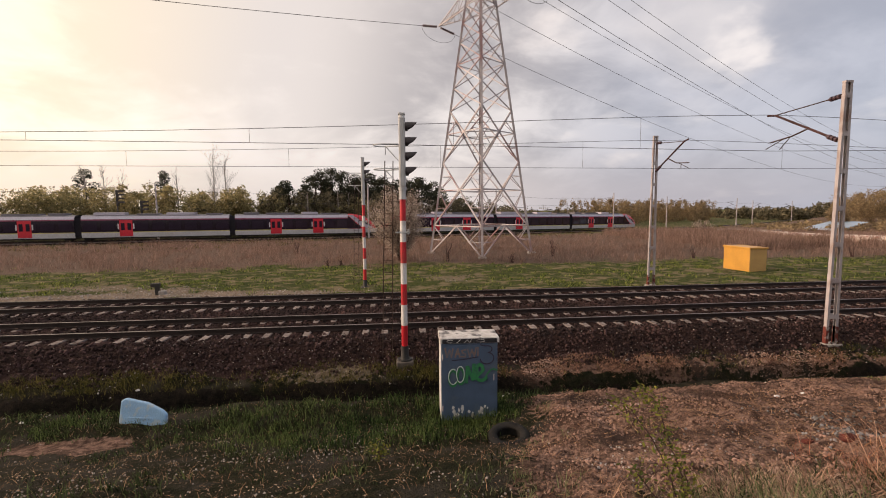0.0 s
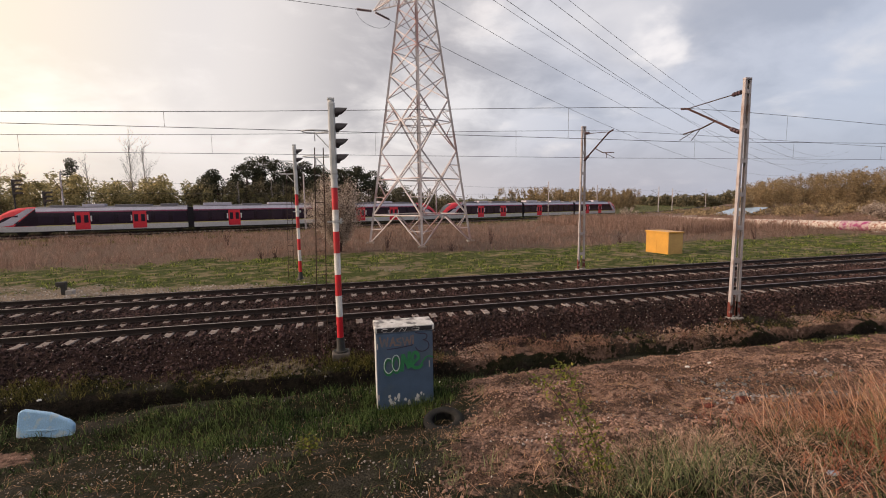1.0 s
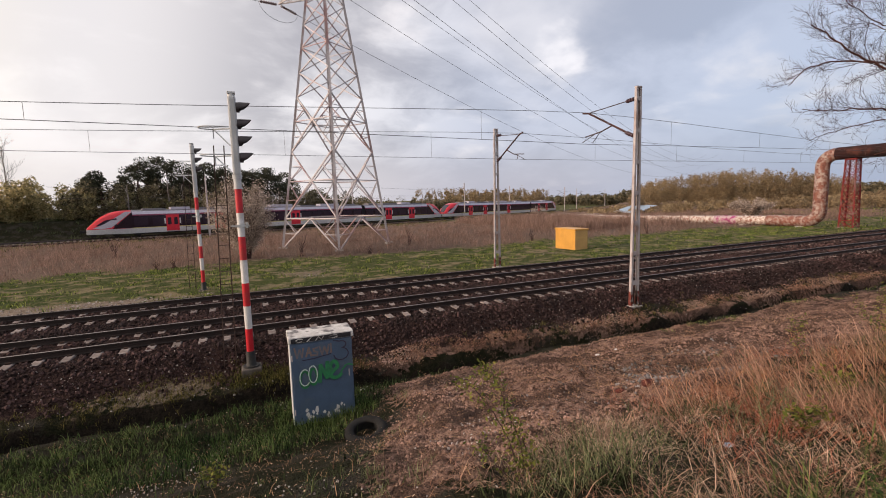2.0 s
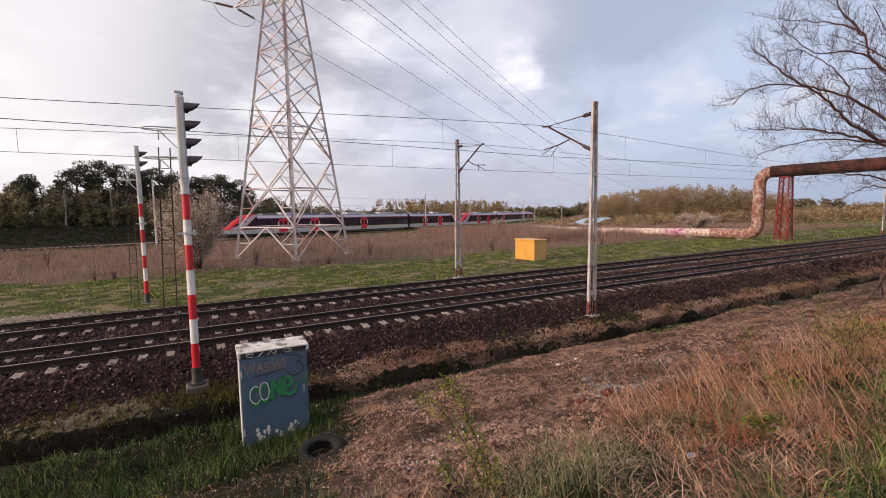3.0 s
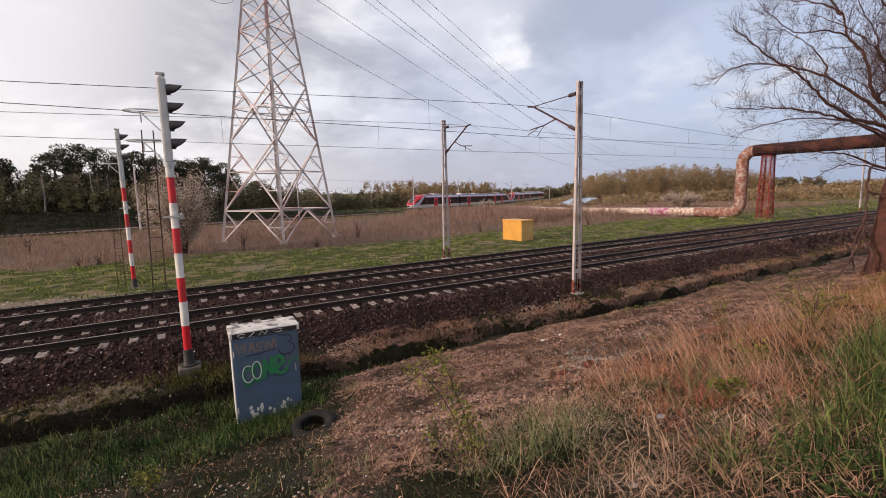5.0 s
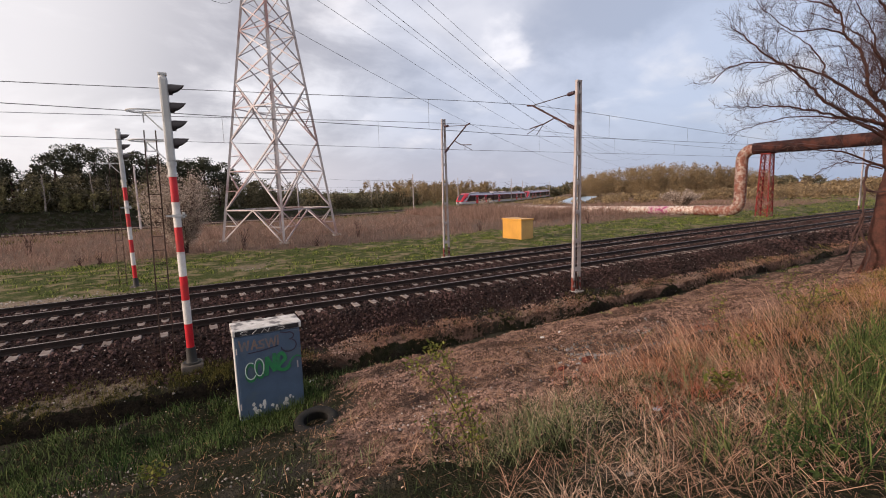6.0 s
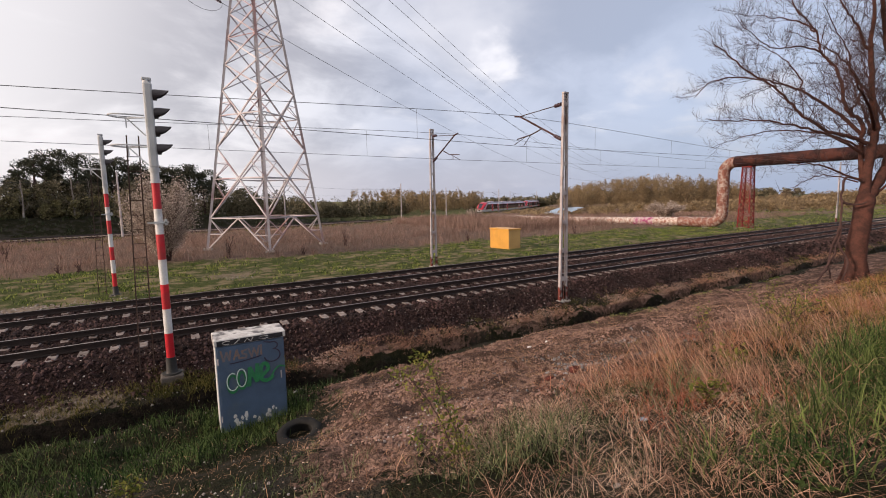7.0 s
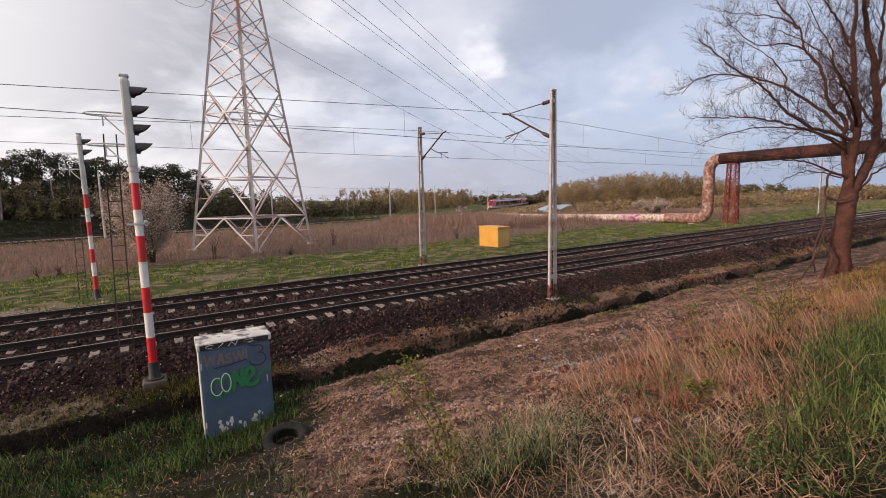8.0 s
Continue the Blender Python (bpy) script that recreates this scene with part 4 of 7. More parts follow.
def pipeline():
    t = thing("heating_pipeline", pose(PIPE_X, 0, 0), "rusty overground heating pipeline rising in an elbow over the tracks", "pipeline")
    R, low, bend = 0.66, -0.05, 1.3
    b = Builder()
    b.tube([(0, y, low - 0.5 * min(1, (y - 19.5) / 22)) for y in np.linspace(19.5, 56, 24)], R - 0.08, 20)
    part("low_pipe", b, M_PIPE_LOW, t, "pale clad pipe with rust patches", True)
    part("sprayed_section", Builder().tube([(0, 26.6, low - 0.161), (0, 23.6, low - 0.093)], R - 0.068, 20), M_PIPE_TAG, t, "magenta sprayed stretch of pipe", True)
    pts = [(0, 20.0, low), (0, PIPE_Y + bend, low)] + [(0, PIPE_Y + bend - bend * math.sin(a), low + bend - bend * math.cos(a)) for a in np.linspace(0.2, 1.57, 8)]
    pts += [(0, PIPE_Y, PIPE_Z - bend)] + [(0, PIPE_Y - bend + bend * math.cos(a), PIPE_Z - bend + bend * math.sin(a)) for a in np.linspace(0.2, 1.57, 8)]
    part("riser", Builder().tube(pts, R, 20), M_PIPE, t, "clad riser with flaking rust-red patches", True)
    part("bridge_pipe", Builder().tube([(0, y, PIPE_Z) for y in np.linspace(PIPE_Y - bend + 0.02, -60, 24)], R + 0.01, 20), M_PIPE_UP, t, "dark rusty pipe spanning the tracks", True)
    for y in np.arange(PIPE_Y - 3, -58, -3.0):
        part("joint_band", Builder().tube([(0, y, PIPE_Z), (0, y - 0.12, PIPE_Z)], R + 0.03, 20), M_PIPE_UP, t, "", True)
    for y in np.arange(19.6, 40, 3.0):
        part("joint_band", Builder().tube([(0, y, low - 0.5 * (y - 19.5) / 22), (0, y + 0.12, low - 0.5 * (y - 19.4) / 22)], R - 0.05, 20), M_PIPE_LOW, t, "", True)
    for y in (16.2, 22.6, 34.0):
        part("saddle", Builder().box(-0.8, 0.8, y - 0.4, y + 0.4, -1.4, -0.62, 0.04), M_CONCRETE, t, "concrete saddle block")
    part("end_collar", Builder().tube([(0, 56, low - 0.5), (0, 56.4, low - 0.5)], R, 20), M_PIPE, t)


pipeline()


def trestle(y):
    t = thing("pipe_trestle", pose(PIPE_X + 0.05, y, -0.62), "red steel lattice trestle carrying the pipeline", "trestle")
    H = PIPE_Z - 0.68 + 0.62

    def c(sx, sy, z):
        w = np.interp(z, (0, H), (0.62, 0.45))
        return Vector((sx * w, sy * w, z))

    legs = ((-1, -1), (1, -1), (1, 1), (-1, 1))
    for s in legs:
        part("leg", Builder().beam(c(*s, 0), c(*s, H), 0.12), M_TRESTLE, t, "red steel leg")
    for k in range(4):
        p, q = legs[k], legs[(k + 1) % 4]
        for z0 in np.linspace(0, H - 0.8, 9):
            z1 = z0 + 0.8
            part("brace", Builder().beam(c(*p, z0), c(*q, z1), 0.055), M_TRESTLE, t)
            part("brace", Builder().beam(c(*q, z0), c(*p, z1), 0.055), M_TRESTLE, t)
            part("strut", Builder().beam(c(*p, z1), c(*q, z1), 0.055), M_TRESTLE, t)
    part("top_plate", Builder().box(-0.6, 0.6, -0.5, 0.5, H - 0.08, H + 0.05), M_TRESTLE, t)
    part("footing", Builder().box(-0.85, 0.85, -0.85, 0.85, -0.5, 0.02, 0.04), M_CONCRETE, t)


trestle(11.9)


def far_signal(x, y, heads, z, label, h):
    """Small distant light signal."""
    t = thing("distant_signal", pose(x, y, z), label, "railway signal", "distant light signals")
    part("mast", Builder().tube([(0, 0, 0), (0, 0, h)], 0.10, 10), M_BLACK, t)
    part("head_case", Builder().box(-0.12, 0.12, -0.15, 0.15, h - 0.62 * heads, h + 0.05, 0.03), M_BLACK, t)
    for k in range(heads):
        zz = h - 0.25 - 0.58 * k
        b = Builder().box(0.12, 1.0, -0.2, 0.2, zz, zz + 0.26)
        b.disc_tube((0.18, 0, zz), (1, 0, 0), 0.17, 0.14, 12)
        part("lamp", b, M_HOOD, t, "hooded lamp")


far_signal(-44.1, 61.0, 4, float(height(-44.1, 61.0)), "distant dark signal with four hooded lamps before the scrub", 8.1)
far_signal(-40.7, 61.3, 3, float(height(-40.7, 61.3)), "distant dark signal with three hooded lamps before the scrub", 6.4)


def line_mast(x, side, h=9.2):
    d = LINE[1] * 2 * x + LINE[2]
    n = Vector((-d, 1, 0)).normalized() * side * 3.0
    z = float(line_z(x)) - 0.5
    m = Matrix.Translation((x + n.x, float(line_y(x)) + n.y, z)) @ Matrix.Rotation(math.atan(d), 4, "Z")
    t = thing("line_mast", m, "slim pale catenary mast beside the distant line", "catenary mast", "distant line masts")
    part("post", Builder().tube([(0, 0, -0.3), (0, 0, h)], [0.16, 0.11], 10), M_GALV, t)
    b = Builder().tube([(0, 0, h - 2.6), (0, -side * 2.6, h - 1.2)], 0.05, 6).tube([(0, 0, h - 0.9), (0, -side * 2.6, h - 1.2)], 0.025, 6)
    b.tube([(0, -side * 1.2, h - 2.0), (0, -side * 3.0, h - 2.7)], 0.03, 6)
    part("bracket_arm", b, M_RUSTROD, t)


for k, x in enumerate((-74, -38, -6, 22, 49, 78, 106, 138, 170)):
    line_mast(x, 1 if k % 2 else -1)


def line_wires():
    t = thing("overhead_line", pose(0, 0, 0), "thin contact wires over the distant curved line", "overhead line", "overhead lines")
    xs = np.arange(-150, 300, 6.0)
    for dz, r in ((5.6, 0.014), (7.4, 0.016)):
        part("wire", Builder().tube([(x, line_y(x), line_z(x) + dz - (0.3 if dz > 6 else 0) * math.sin((x + 6) / 28 * math.pi) ** 2) for x in xs], r, 4), M_WIRE, t)


line_wires()


def ramp_roof():
    """Pale blue sloping roof far out in the field."""
    t = thing("shed", pose(90, 69, -1.2, 0, 0, 20), "low shed with a pale blue sloping metal roof far off", "shed")
    m = material("blue_roof", (0.42, 0.52, 0.62), (0.34, 0.42, 0.52), 0.4, 0.2, 0.8, 10, 0.05)
    vs = [(-6, -3, 0.3), (6, -3, 1.7), (6, 3, 1.9), (-6, 3, 0.5)]
    part("roof", Builder().add([(x, y, z + d) for d in (0, 0.18) for x, y, z in vs], [(3, 2, 1, 0), (4, 5, 6, 7), (0, 1, 5, 4), (1, 2, 6, 5), (2, 3, 7, 6), (3, 0, 4, 7)]), m, t)
    for x, y, h in ((-5.5, -2.7, 0.38), (5.6, -2.7, 1.68), (5.6, 2.7, 1.86), (-5.5, 2.7, 0.56)):
        part("post", Builder().box(x - 0.1, x + 0.1, y - 0.1, y + 0.1, -0.6, h), M_GALV, t)
    part("back_wall", Builder().add([(x, y, z) for y in (2.75, 2.85) for x, z in ((-5.5, -0.6), (5.6, -0.6), (5.6, 1.84), (-5.5, 0.54))], [(0, 1, 2, 3), (7, 6, 5, 4), (0, 4, 5, 1), (1, 5, 6, 2), (2, 6, 7, 3), (3, 7, 4, 0)]), M_CONCRETE, t)


ramp_roof()
for k in range(7):
    x, y = 66.5 + k * 1.1, 71.0 - k * 1.05
    o = part("concrete_slab", Builder().box(-0.7, 0.7, -0.5, 0.5, -0.15, 0.28, 0.04), M_CONCRETE)
    o.matrix_basis = pose(x, y, float(height(x, y)) + 0.05, 0, 0, 25 * k)
    tagged(o, "broken pale concrete slab lying in the field", "slab", "concrete slabs")


def stake(x, y):
    z = float(height(x, y))
    t = thing("track_marker", pose(x, y, z), "short dark marker post beside the far track", "marker post")
    part("post", Builder().box(-0.1, 0.1, -0.08, 0.08, -0.2, 0.5, 0.02), M_BLACK, t)
    part("head", Builder().box(-0.28, 0.12, -0.12, 0.12, 0.42, 0.62, 0.03), M_BLACK, t)
    part("foot", Builder().box(0.1, 0.4, -0.15, 0.15, -0.1, 0.22, 0.03), M_CONCRETE, t, "pale block")


stake(-12.3, 9.6)
z = float(height(70, -1.9))
post = thing("marker_post", pose(70.0, -1.9, z), "slim white marker post beside the near track", "marker post")
part("post", Builder().box(-0.06, 0.06, -0.06, 0.06, -0.2, 2.0, 0.01), M_WHITE, post)
part("plate", Builder().box(-0.08, 0.08, -0.2, 0.2, 1.5, 2.0, 0.01), M_WHITE, post)


def litter(x, y, label, mat, s):
    b = Builder()
    rnd = random.Random(int(x * 100))
    bm = bmesh.new()
    bmesh.ops.create_icosphere(bm, subdivisions=2, radius=s)
    for v in bm.verts:
        v.co = Vector((v.co.x * rnd.uniform(0.8, 1.5), v.co.y * rnd.uniform(0.6, 1.1), v.co.z * rnd.uniform(0.25, 0.8)))
    bm.verts.index_update()
    b.add([v.co[:] for v in bm.verts], [[v.index for v in f.verts] for f in bm.faces])
    bm.free()
    o = part("litter_scrap", b, mat)
    o.location = (x, y, float(height(x, y)) + s * 0.3)
    tagged(o, label, "litter", "scraps of litter")


litter(4.32, -11.43, "crumpled pale blue plastic scrap in the dry grass", M_BLUEPLASTIC, 0.042)
litter(2.93, -12.14, "crumpled grey plastic scrap in the grass", M_CONCRETE, 0.026)
litter(6.05, -9.0, "dark red rag crumpled on the spoil heap", M_RAG, 0.11)
litter(5.7, -8.75, "dark red rag crumpled on the spoil heap", M_RAG, 0.07)
for x, y in ((-6.6, -2.6), (-8.3, -3.9), (3.4, -2.9), (6.6, -2.2), (2.6, -3.6), (9.1, -5.3), (7.9, -5.9)):
    litter(x, y, "small pale scrap of rubbish on the ground", M_WHITE, 0.045)


# ---------------------------------------------------------------- train
def clean(name, c, rough=0.3, metal=0.0):
    return material(name, c, tuple(v * 0.9 for v in c), rough, metal, 0.8, 8, 0.0)


T_SILVER = clean("train_silver", (0.50, 0.47, 0.55), 0.35, 0.2)
T_LOWER = clean("train_lower", (0.58, 0.57, 0.60), 0.35, 0.1)
T_BAND = clean("train_window_band", (0.018, 0.010, 0.020), 0.10)
T_GLASS = clean("train_glass", (0.03, 0.02, 0.035), 0.05)
T_PURPLE = clean("train_magenta", (0.20, 0.015, 0.06), 0.3)
T_YELLOW = clean("train_yellow", (0.60, 0.52, 0.20), 0.4)
T_RED = clean("train_red", (0.62, 0.015, 0.035), 0.3)
T_DARK = clean("train_underframe", (0.03, 0.028, 0.028), 0.8)
T_ROOF = clean("train_roof", (0.16, 0.15, 0.17), 0.6)
T_BELLOWS = clean("train_bellows", (0.025, 0.022, 0.028), 0.8)
T_LAMP = clean("train_lamp", (0.7, 0.68, 0.62), 0.1)

CAB, MID = 23.5, 20.5


def band(b, x0, x1, z0, z1, w0, w1, sides=(-1, 1)):
    """A side strip on the flanks between two heights."""
    for s in sides:
        vs = [(x0, s * w0, z0), (x1, s * w0, z0), (x1, s * w1, z1), (x0, s * w1, z1)]
        inner = [(x, y - s * 0.05, z) for x, y, z in vs]
        f = [(0, 1, 2, 3), (7, 6, 5, 4), (0, 4, 5, 1), (1, 5, 6, 2), (2, 6, 7, 3), (3, 7, 4, 0)]
        b.add(vs + inner, [q[::-1] for q in f] if s > 0 else f)
    return b


def bogie(t, x):
    b = Builder().box(x - 1.7, x + 1.7, -1.15, 1.15, 0.42, 0.72, 0.06)
    bg = part("bogie", b, T_DARK, t, "dark bogie frame")
    for dx in (-1.25, 1.25):
        w = Builder()
        for s in (-0.75, 0.75):
            w.disc_tube((x + dx, s, 0.43), (0, 1, 0), 0.43, 0.13, 20)
        w.tube([(x + dx, -0.9, 0.43), (x + dx, 0.9, 0.43)], 0.08, 8)
        part("wheelset", w, T_DARK, bg)


def door_pair(t, x):
    for e in (-1, 1):
        d = part("door", band(Builder(), x - 0.85, x + 0.85, 0.62, 3.02, 1.448, 1.430, (e,)), T_RED, t, "bright red double door")
        for dx in (-0.42, 0.42):
            part("door_window", band(Builder(), x + dx - 0.24, x + dx + 0.24, 1.55, 2.6, 1.455, 1.445, (e,)), T_GLASS, d)
        for dx in (-1.08, 0.9):
            part("grab_panel", band(Builder(), x + dx, x + dx + 0.18, 1.7, 2.5, 1.447, 1.437, (e,)), T_LOWER, d, "pale grab panel")


def flank(t, x0, x1):
    part("lower_side", band(Builder(), x0, x1, 0.48, 1.18, 1.36, 1.43), T_LOWER, t, "pale grey lower side")
    part("yellow_line", band(Builder(), x0, x1, 1.18, 1.29, 1.433, 1.433), T_YELLOW, t, "thin yellow stripe")
    part("window_band", band(Builder(), x0, x1, 1.29, 3.0, 1.43, 1.42), T_BAND, t, "black window band")
    part("magenta_line", band(Builder(), x0, x1, 3.0, 3.18, 1.42, 1.40), T_PURPLE, t, "dark magenta stripe")
    part("cantrail", band(Builder(), x0, x1, 3.18, 3.62, 1.40, 1.18), T_SILVER, t, "silver cantrail")
    b = Builder()
    prof = [(-1.19, 3.6), (-0.8, 3.78), (0, 3.84), (0.8, 3.78), (1.19, 3.6)]
    b.add([(x, y, z) for x in (x0, x1) for y, z in prof], [(k, k + 5, k + 6, k + 1) for k in range(4)])
    part("roof", b, T_ROOF, t, "dark grey roof")
    part("core", Builder().box(x0 + 0.02, x1 - 0.02, -1.16, 1.16, 0.50, 3.58), T_BELLOWS, t)
    part("underframe", Builder().box(x0 + 0.2, x1 - 0.2, -1.05, 1.05, 0.32, 0.52), T_DARK, t)
    n = max(1, int((x1 - x0) / 2.1))
    for k in range(n):
        a = x0 + (x1 - x0) * (k + 0.12) / n
        for e in (-1, 1):
            part("side_window", band(Builder(), a, a + (x1 - x0) * 0.76 / n, 1.55, 2.75, 1.436, 1.428, (e,)), T_GLASS, t)


def roof_gear(t, spots):
    for x, l, h in spots:
        part("roof_unit", Builder().box(x - l / 2, x + l / 2, -0.85, 0.85, 3.74, 3.84 + h, 0.06), T_ROOF if h < 0.3 else T_SILVER, t, "roof equipment box")


def cab_end(t, x0, s):
    """Sloping driver's end from x0 outwards; s: +1 or -1 along x."""
    L = 5.2
    ks = [0, 0.18, 0.36, 0.52, 0.66, 0.78, 0.88, 0.95, 1.0]
    top = [3.80, 3.78, 3.66, 3.40, 3.02, 2.55, 2.0, 1.6, 1.25]
    wid = [1.42, 1.42, 1.40, 1.36, 1.30, 1.22, 1.12, 1.0, 0.85]
    low = Builder()
    n = len(ks)

    def X(k):
        return x0 + s * L * k

    vs = []
    for k, w in zip(ks, wid):
        zb, zt = 0.45 + 0.1 * k, 1.22
        vs += [(X(k), -w * 0.9, zb), (X(k), -w, zt), (X(k), w, zt), (X(k), w * 0.9, zb)]
    fs = [(4 * i + j, 4 * i + 4 + j, 4 * i + 4 + (j + 1) % 4, 4 * i + (j + 1) % 4) for i in range(n - 1) for j in range(4)] + [(4 * n - 4, 4 * n - 3, 4 * n - 2, 4 * n - 1)]
    part("nose", low.add(vs, fs), T_LOWER, t, "pale grey nose")
    up, vs = Builder(), []
    for k, zt, w in zip(ks, top, wid):
        zt = max(zt, 1.24)
        zm = 1.22 + (zt - 1.22) * 0.8
        vs += [(X(k), -w, 1.22), (X(k), -w * 0.97, zm), (X(k), -w * 0.62, zt), (X(k), w * 0.62, zt), (X(k), w * 0.97, zm), (X(k), w, 1.22)]
    fs = [(6 * i + j, 6 * i + 6 + j, 6 * i + 6 + j + 1, 6 * i + j + 1) for i in range(n - 1) for j in range(5)]
    mask = part("cab_mask", up.add(vs, fs + [(6 * n - 6, 6 * n - 5, 6 * n - 4, 6 * n - 3, 6 * n - 2, 6 * n - 1)]), T_RED, t, "bright red cab mask", True)
    # windscreen wrapped over the slope
    b, vs = Builder(), []
    for i in range(3, 8):
        k, zt, w = ks[i], top[i], wid[i]
        vs += [(X(k) + s * 0.03, -w * 0.60, zt + 0.03), (X(k) + s * 0.03, w * 0.60, zt + 0.03)]
    part("windscreen", b.add(vs, [(2 * i, 2 * i + 1, 2 * i + 3, 2 * i + 2) for i in range(4)]), T_GLASS, mask, "dark windscreen")
    # side window and silver diagonal
    for e in (-1, 1):
        y = lambda k, o=0.02: e * (np.interp(k, ks, wid) + o)  # noqa: E731
        quad = [(0.34, 1.55), (0.34, 2.75), (0.60, 2.45), (0.80, 1.75)]
        part("cab_window", Builder().add([(X(k), y(k), z) for k, z in quad], [(0, 1, 2, 3)]), T_GLASS, mask, "dark cab side window")
        quad = [(-0.02, 3.62), (0.14, 3.62), (0.62, 1.95), (0.86, 1.40), (0.70, 1.24), (0.46, 1.45)]
        part("diagonal_stripe", Builder().add([(X(k), y(k, 0.035), z) for k, z in quad], [(0, 1, 2, 3, 4, 5)]), T_SILVER, mask, "broad silver diagonal stripe")
        quad = [(-0.02, 1.24), (-0.02, 3.55), (0.40, 1.5), (0.44, 1.24)]
        part("dark_wedge", Builder().add([(X(k), y(k, 0.015), z) for k, z in quad], [(0, 1, 2, 3)]), T_BAND, mask)
        lamp = Builder().disc_tube((X(0.985), e * 0.62, 1.05), (s, 0, 0), 0.16, 0.12, 12)
        part("headlight", lamp, T_LAMP, t, "round headlight")
    part("coupler", Builder().tube([(X(0.97), 0, 0.95), (X(1.12), 0, 0.95)], 0.16, 10).box(min(X(1.08), X(1.14)), max(X(1.08), X(1.14)), -0.25, 0.25, 0.75, 1.15), T_DARK, t, "dark coupler")
    part("plough", Builder().box(min(X(0.8), X(0.93)), max(X(0.8), X(0.93)), -1.0, 1.0, 0.2, 0.5, 0.04), T_DARK, t)


def cab_car(label, s):
    """Driving car, its sloping end towards s along x. The origin is at mid length on the rails."""
    t = thing("train_car", pose(0, 0, 0), label, "train car", "cars of the passing train")
    h = CAB / 2
    body = (-h + 5.2, h - 0.35) if s < 0 else (-h + 0.35, h - 5.2)
    flank(t, *body)
    cab_end(t, -h + 5.2 if s < 0 else h - 5.2, s)
    for dx in (10.3, 17.0):
        door_pair(t, s * (h - dx))
    bogie(t, s * (h - 4.6))
    bogie(t, -s * (h - 0.4))
    roof_gear(t, [(s * 3.6, 3.0, 0.16), (s * 0.2, 2.6, 0.32), (-s * 4.5, 4.5, 0.2), (-s * 9.0, 2.2, 0.26)])
    part("gangway", Builder().box(min(-s * (h - 0.4), -s * (h + 0.05)), max(-s * (h - 0.4), -s * (h + 0.05)), -1.2, 1.2, 0.8, 3.5), T_BELLOWS, t, "black gangway bellows")
    return t


def mid_car(label):
    t = thing("train_car", pose(0, 0, 0), label, "train car", "cars of the passing train")
    h = MID / 2
    flank(t, -h + 0.35, h - 0.35)
    door_pair(t, -h + 6.0)
    roof_gear(t, [(-6.5, 4.0, 0.34), (-1.5, 3.0, 0.16), (3.0, 4.0, 0.3), (7.6, 2.2, 0.16)])
    b = Builder()
    b.tube([(4.8, -0.5, 4.15), (6.4, -0.5, 4.5), (5.2, 0, 4.75)], 0.03, 6).tube([(4.8, 0.5, 4.15), (6.4, 0.5, 4.5), (5.2, 0, 4.75)], 0.03, 6)
    b.tube([(5.2, -0.8, 4.77), (5.2, 0.8, 4.77)], 0.04, 6)
    b.tube([(4.8, -0.5, 3.7), (4.8, -0.5, 4.2)], 0.05, 6).tube([(4.8, 0.5, 3.7), (4.8, 0.5, 4.2)], 0.05, 6)
    part("pantograph", b, T_DARK, t, "folded pantograph")
    for e in (-1, 1):
        part("gangway", Builder().box(min(e * (h - 0.4), e * (h + 0.05)), max(e * (h - 0.4), e * (h + 0.05)), -1.2, 1.2, 0.8, 3.5), T_BELLOWS, t, "black gangway bellows")
    return t


CARS = []
offset = 0.0
for unit in range(2):
    for kind, l in (("rear", CAB), ("mid", MID), ("front", CAB)):
        if kind == "mid":
            ob = mid_car("middle car of the dark train with one red double door")
        else:
            ob = cab_car("dark train end car with red doors and sloping red cab", -1 if kind == "rear" else 1)
        CARS.append((ob, offset, l))
        offset += l
    offset += 0.9

# arc length along the second line, 0 where x is -33
LX = np.arange(-158.0, 328.0, 0.5)
LS = np.concatenate([[0], np.cumsum(np.hypot(np.diff(LX), np.diff(line_y(LX))))])
LS = LS - np.interp(-33.0, LX, LS)


def on_line(s):
    x = float(np.interp(s, LS, LX))
    return Vector((x, float(line_y(x)), float(line_z(x))))


def tail_at(t):
    """Place of the train's tail along the line after t seconds, at a steady pace."""
    return 0.4 + 25.3 * (t - 1.5)


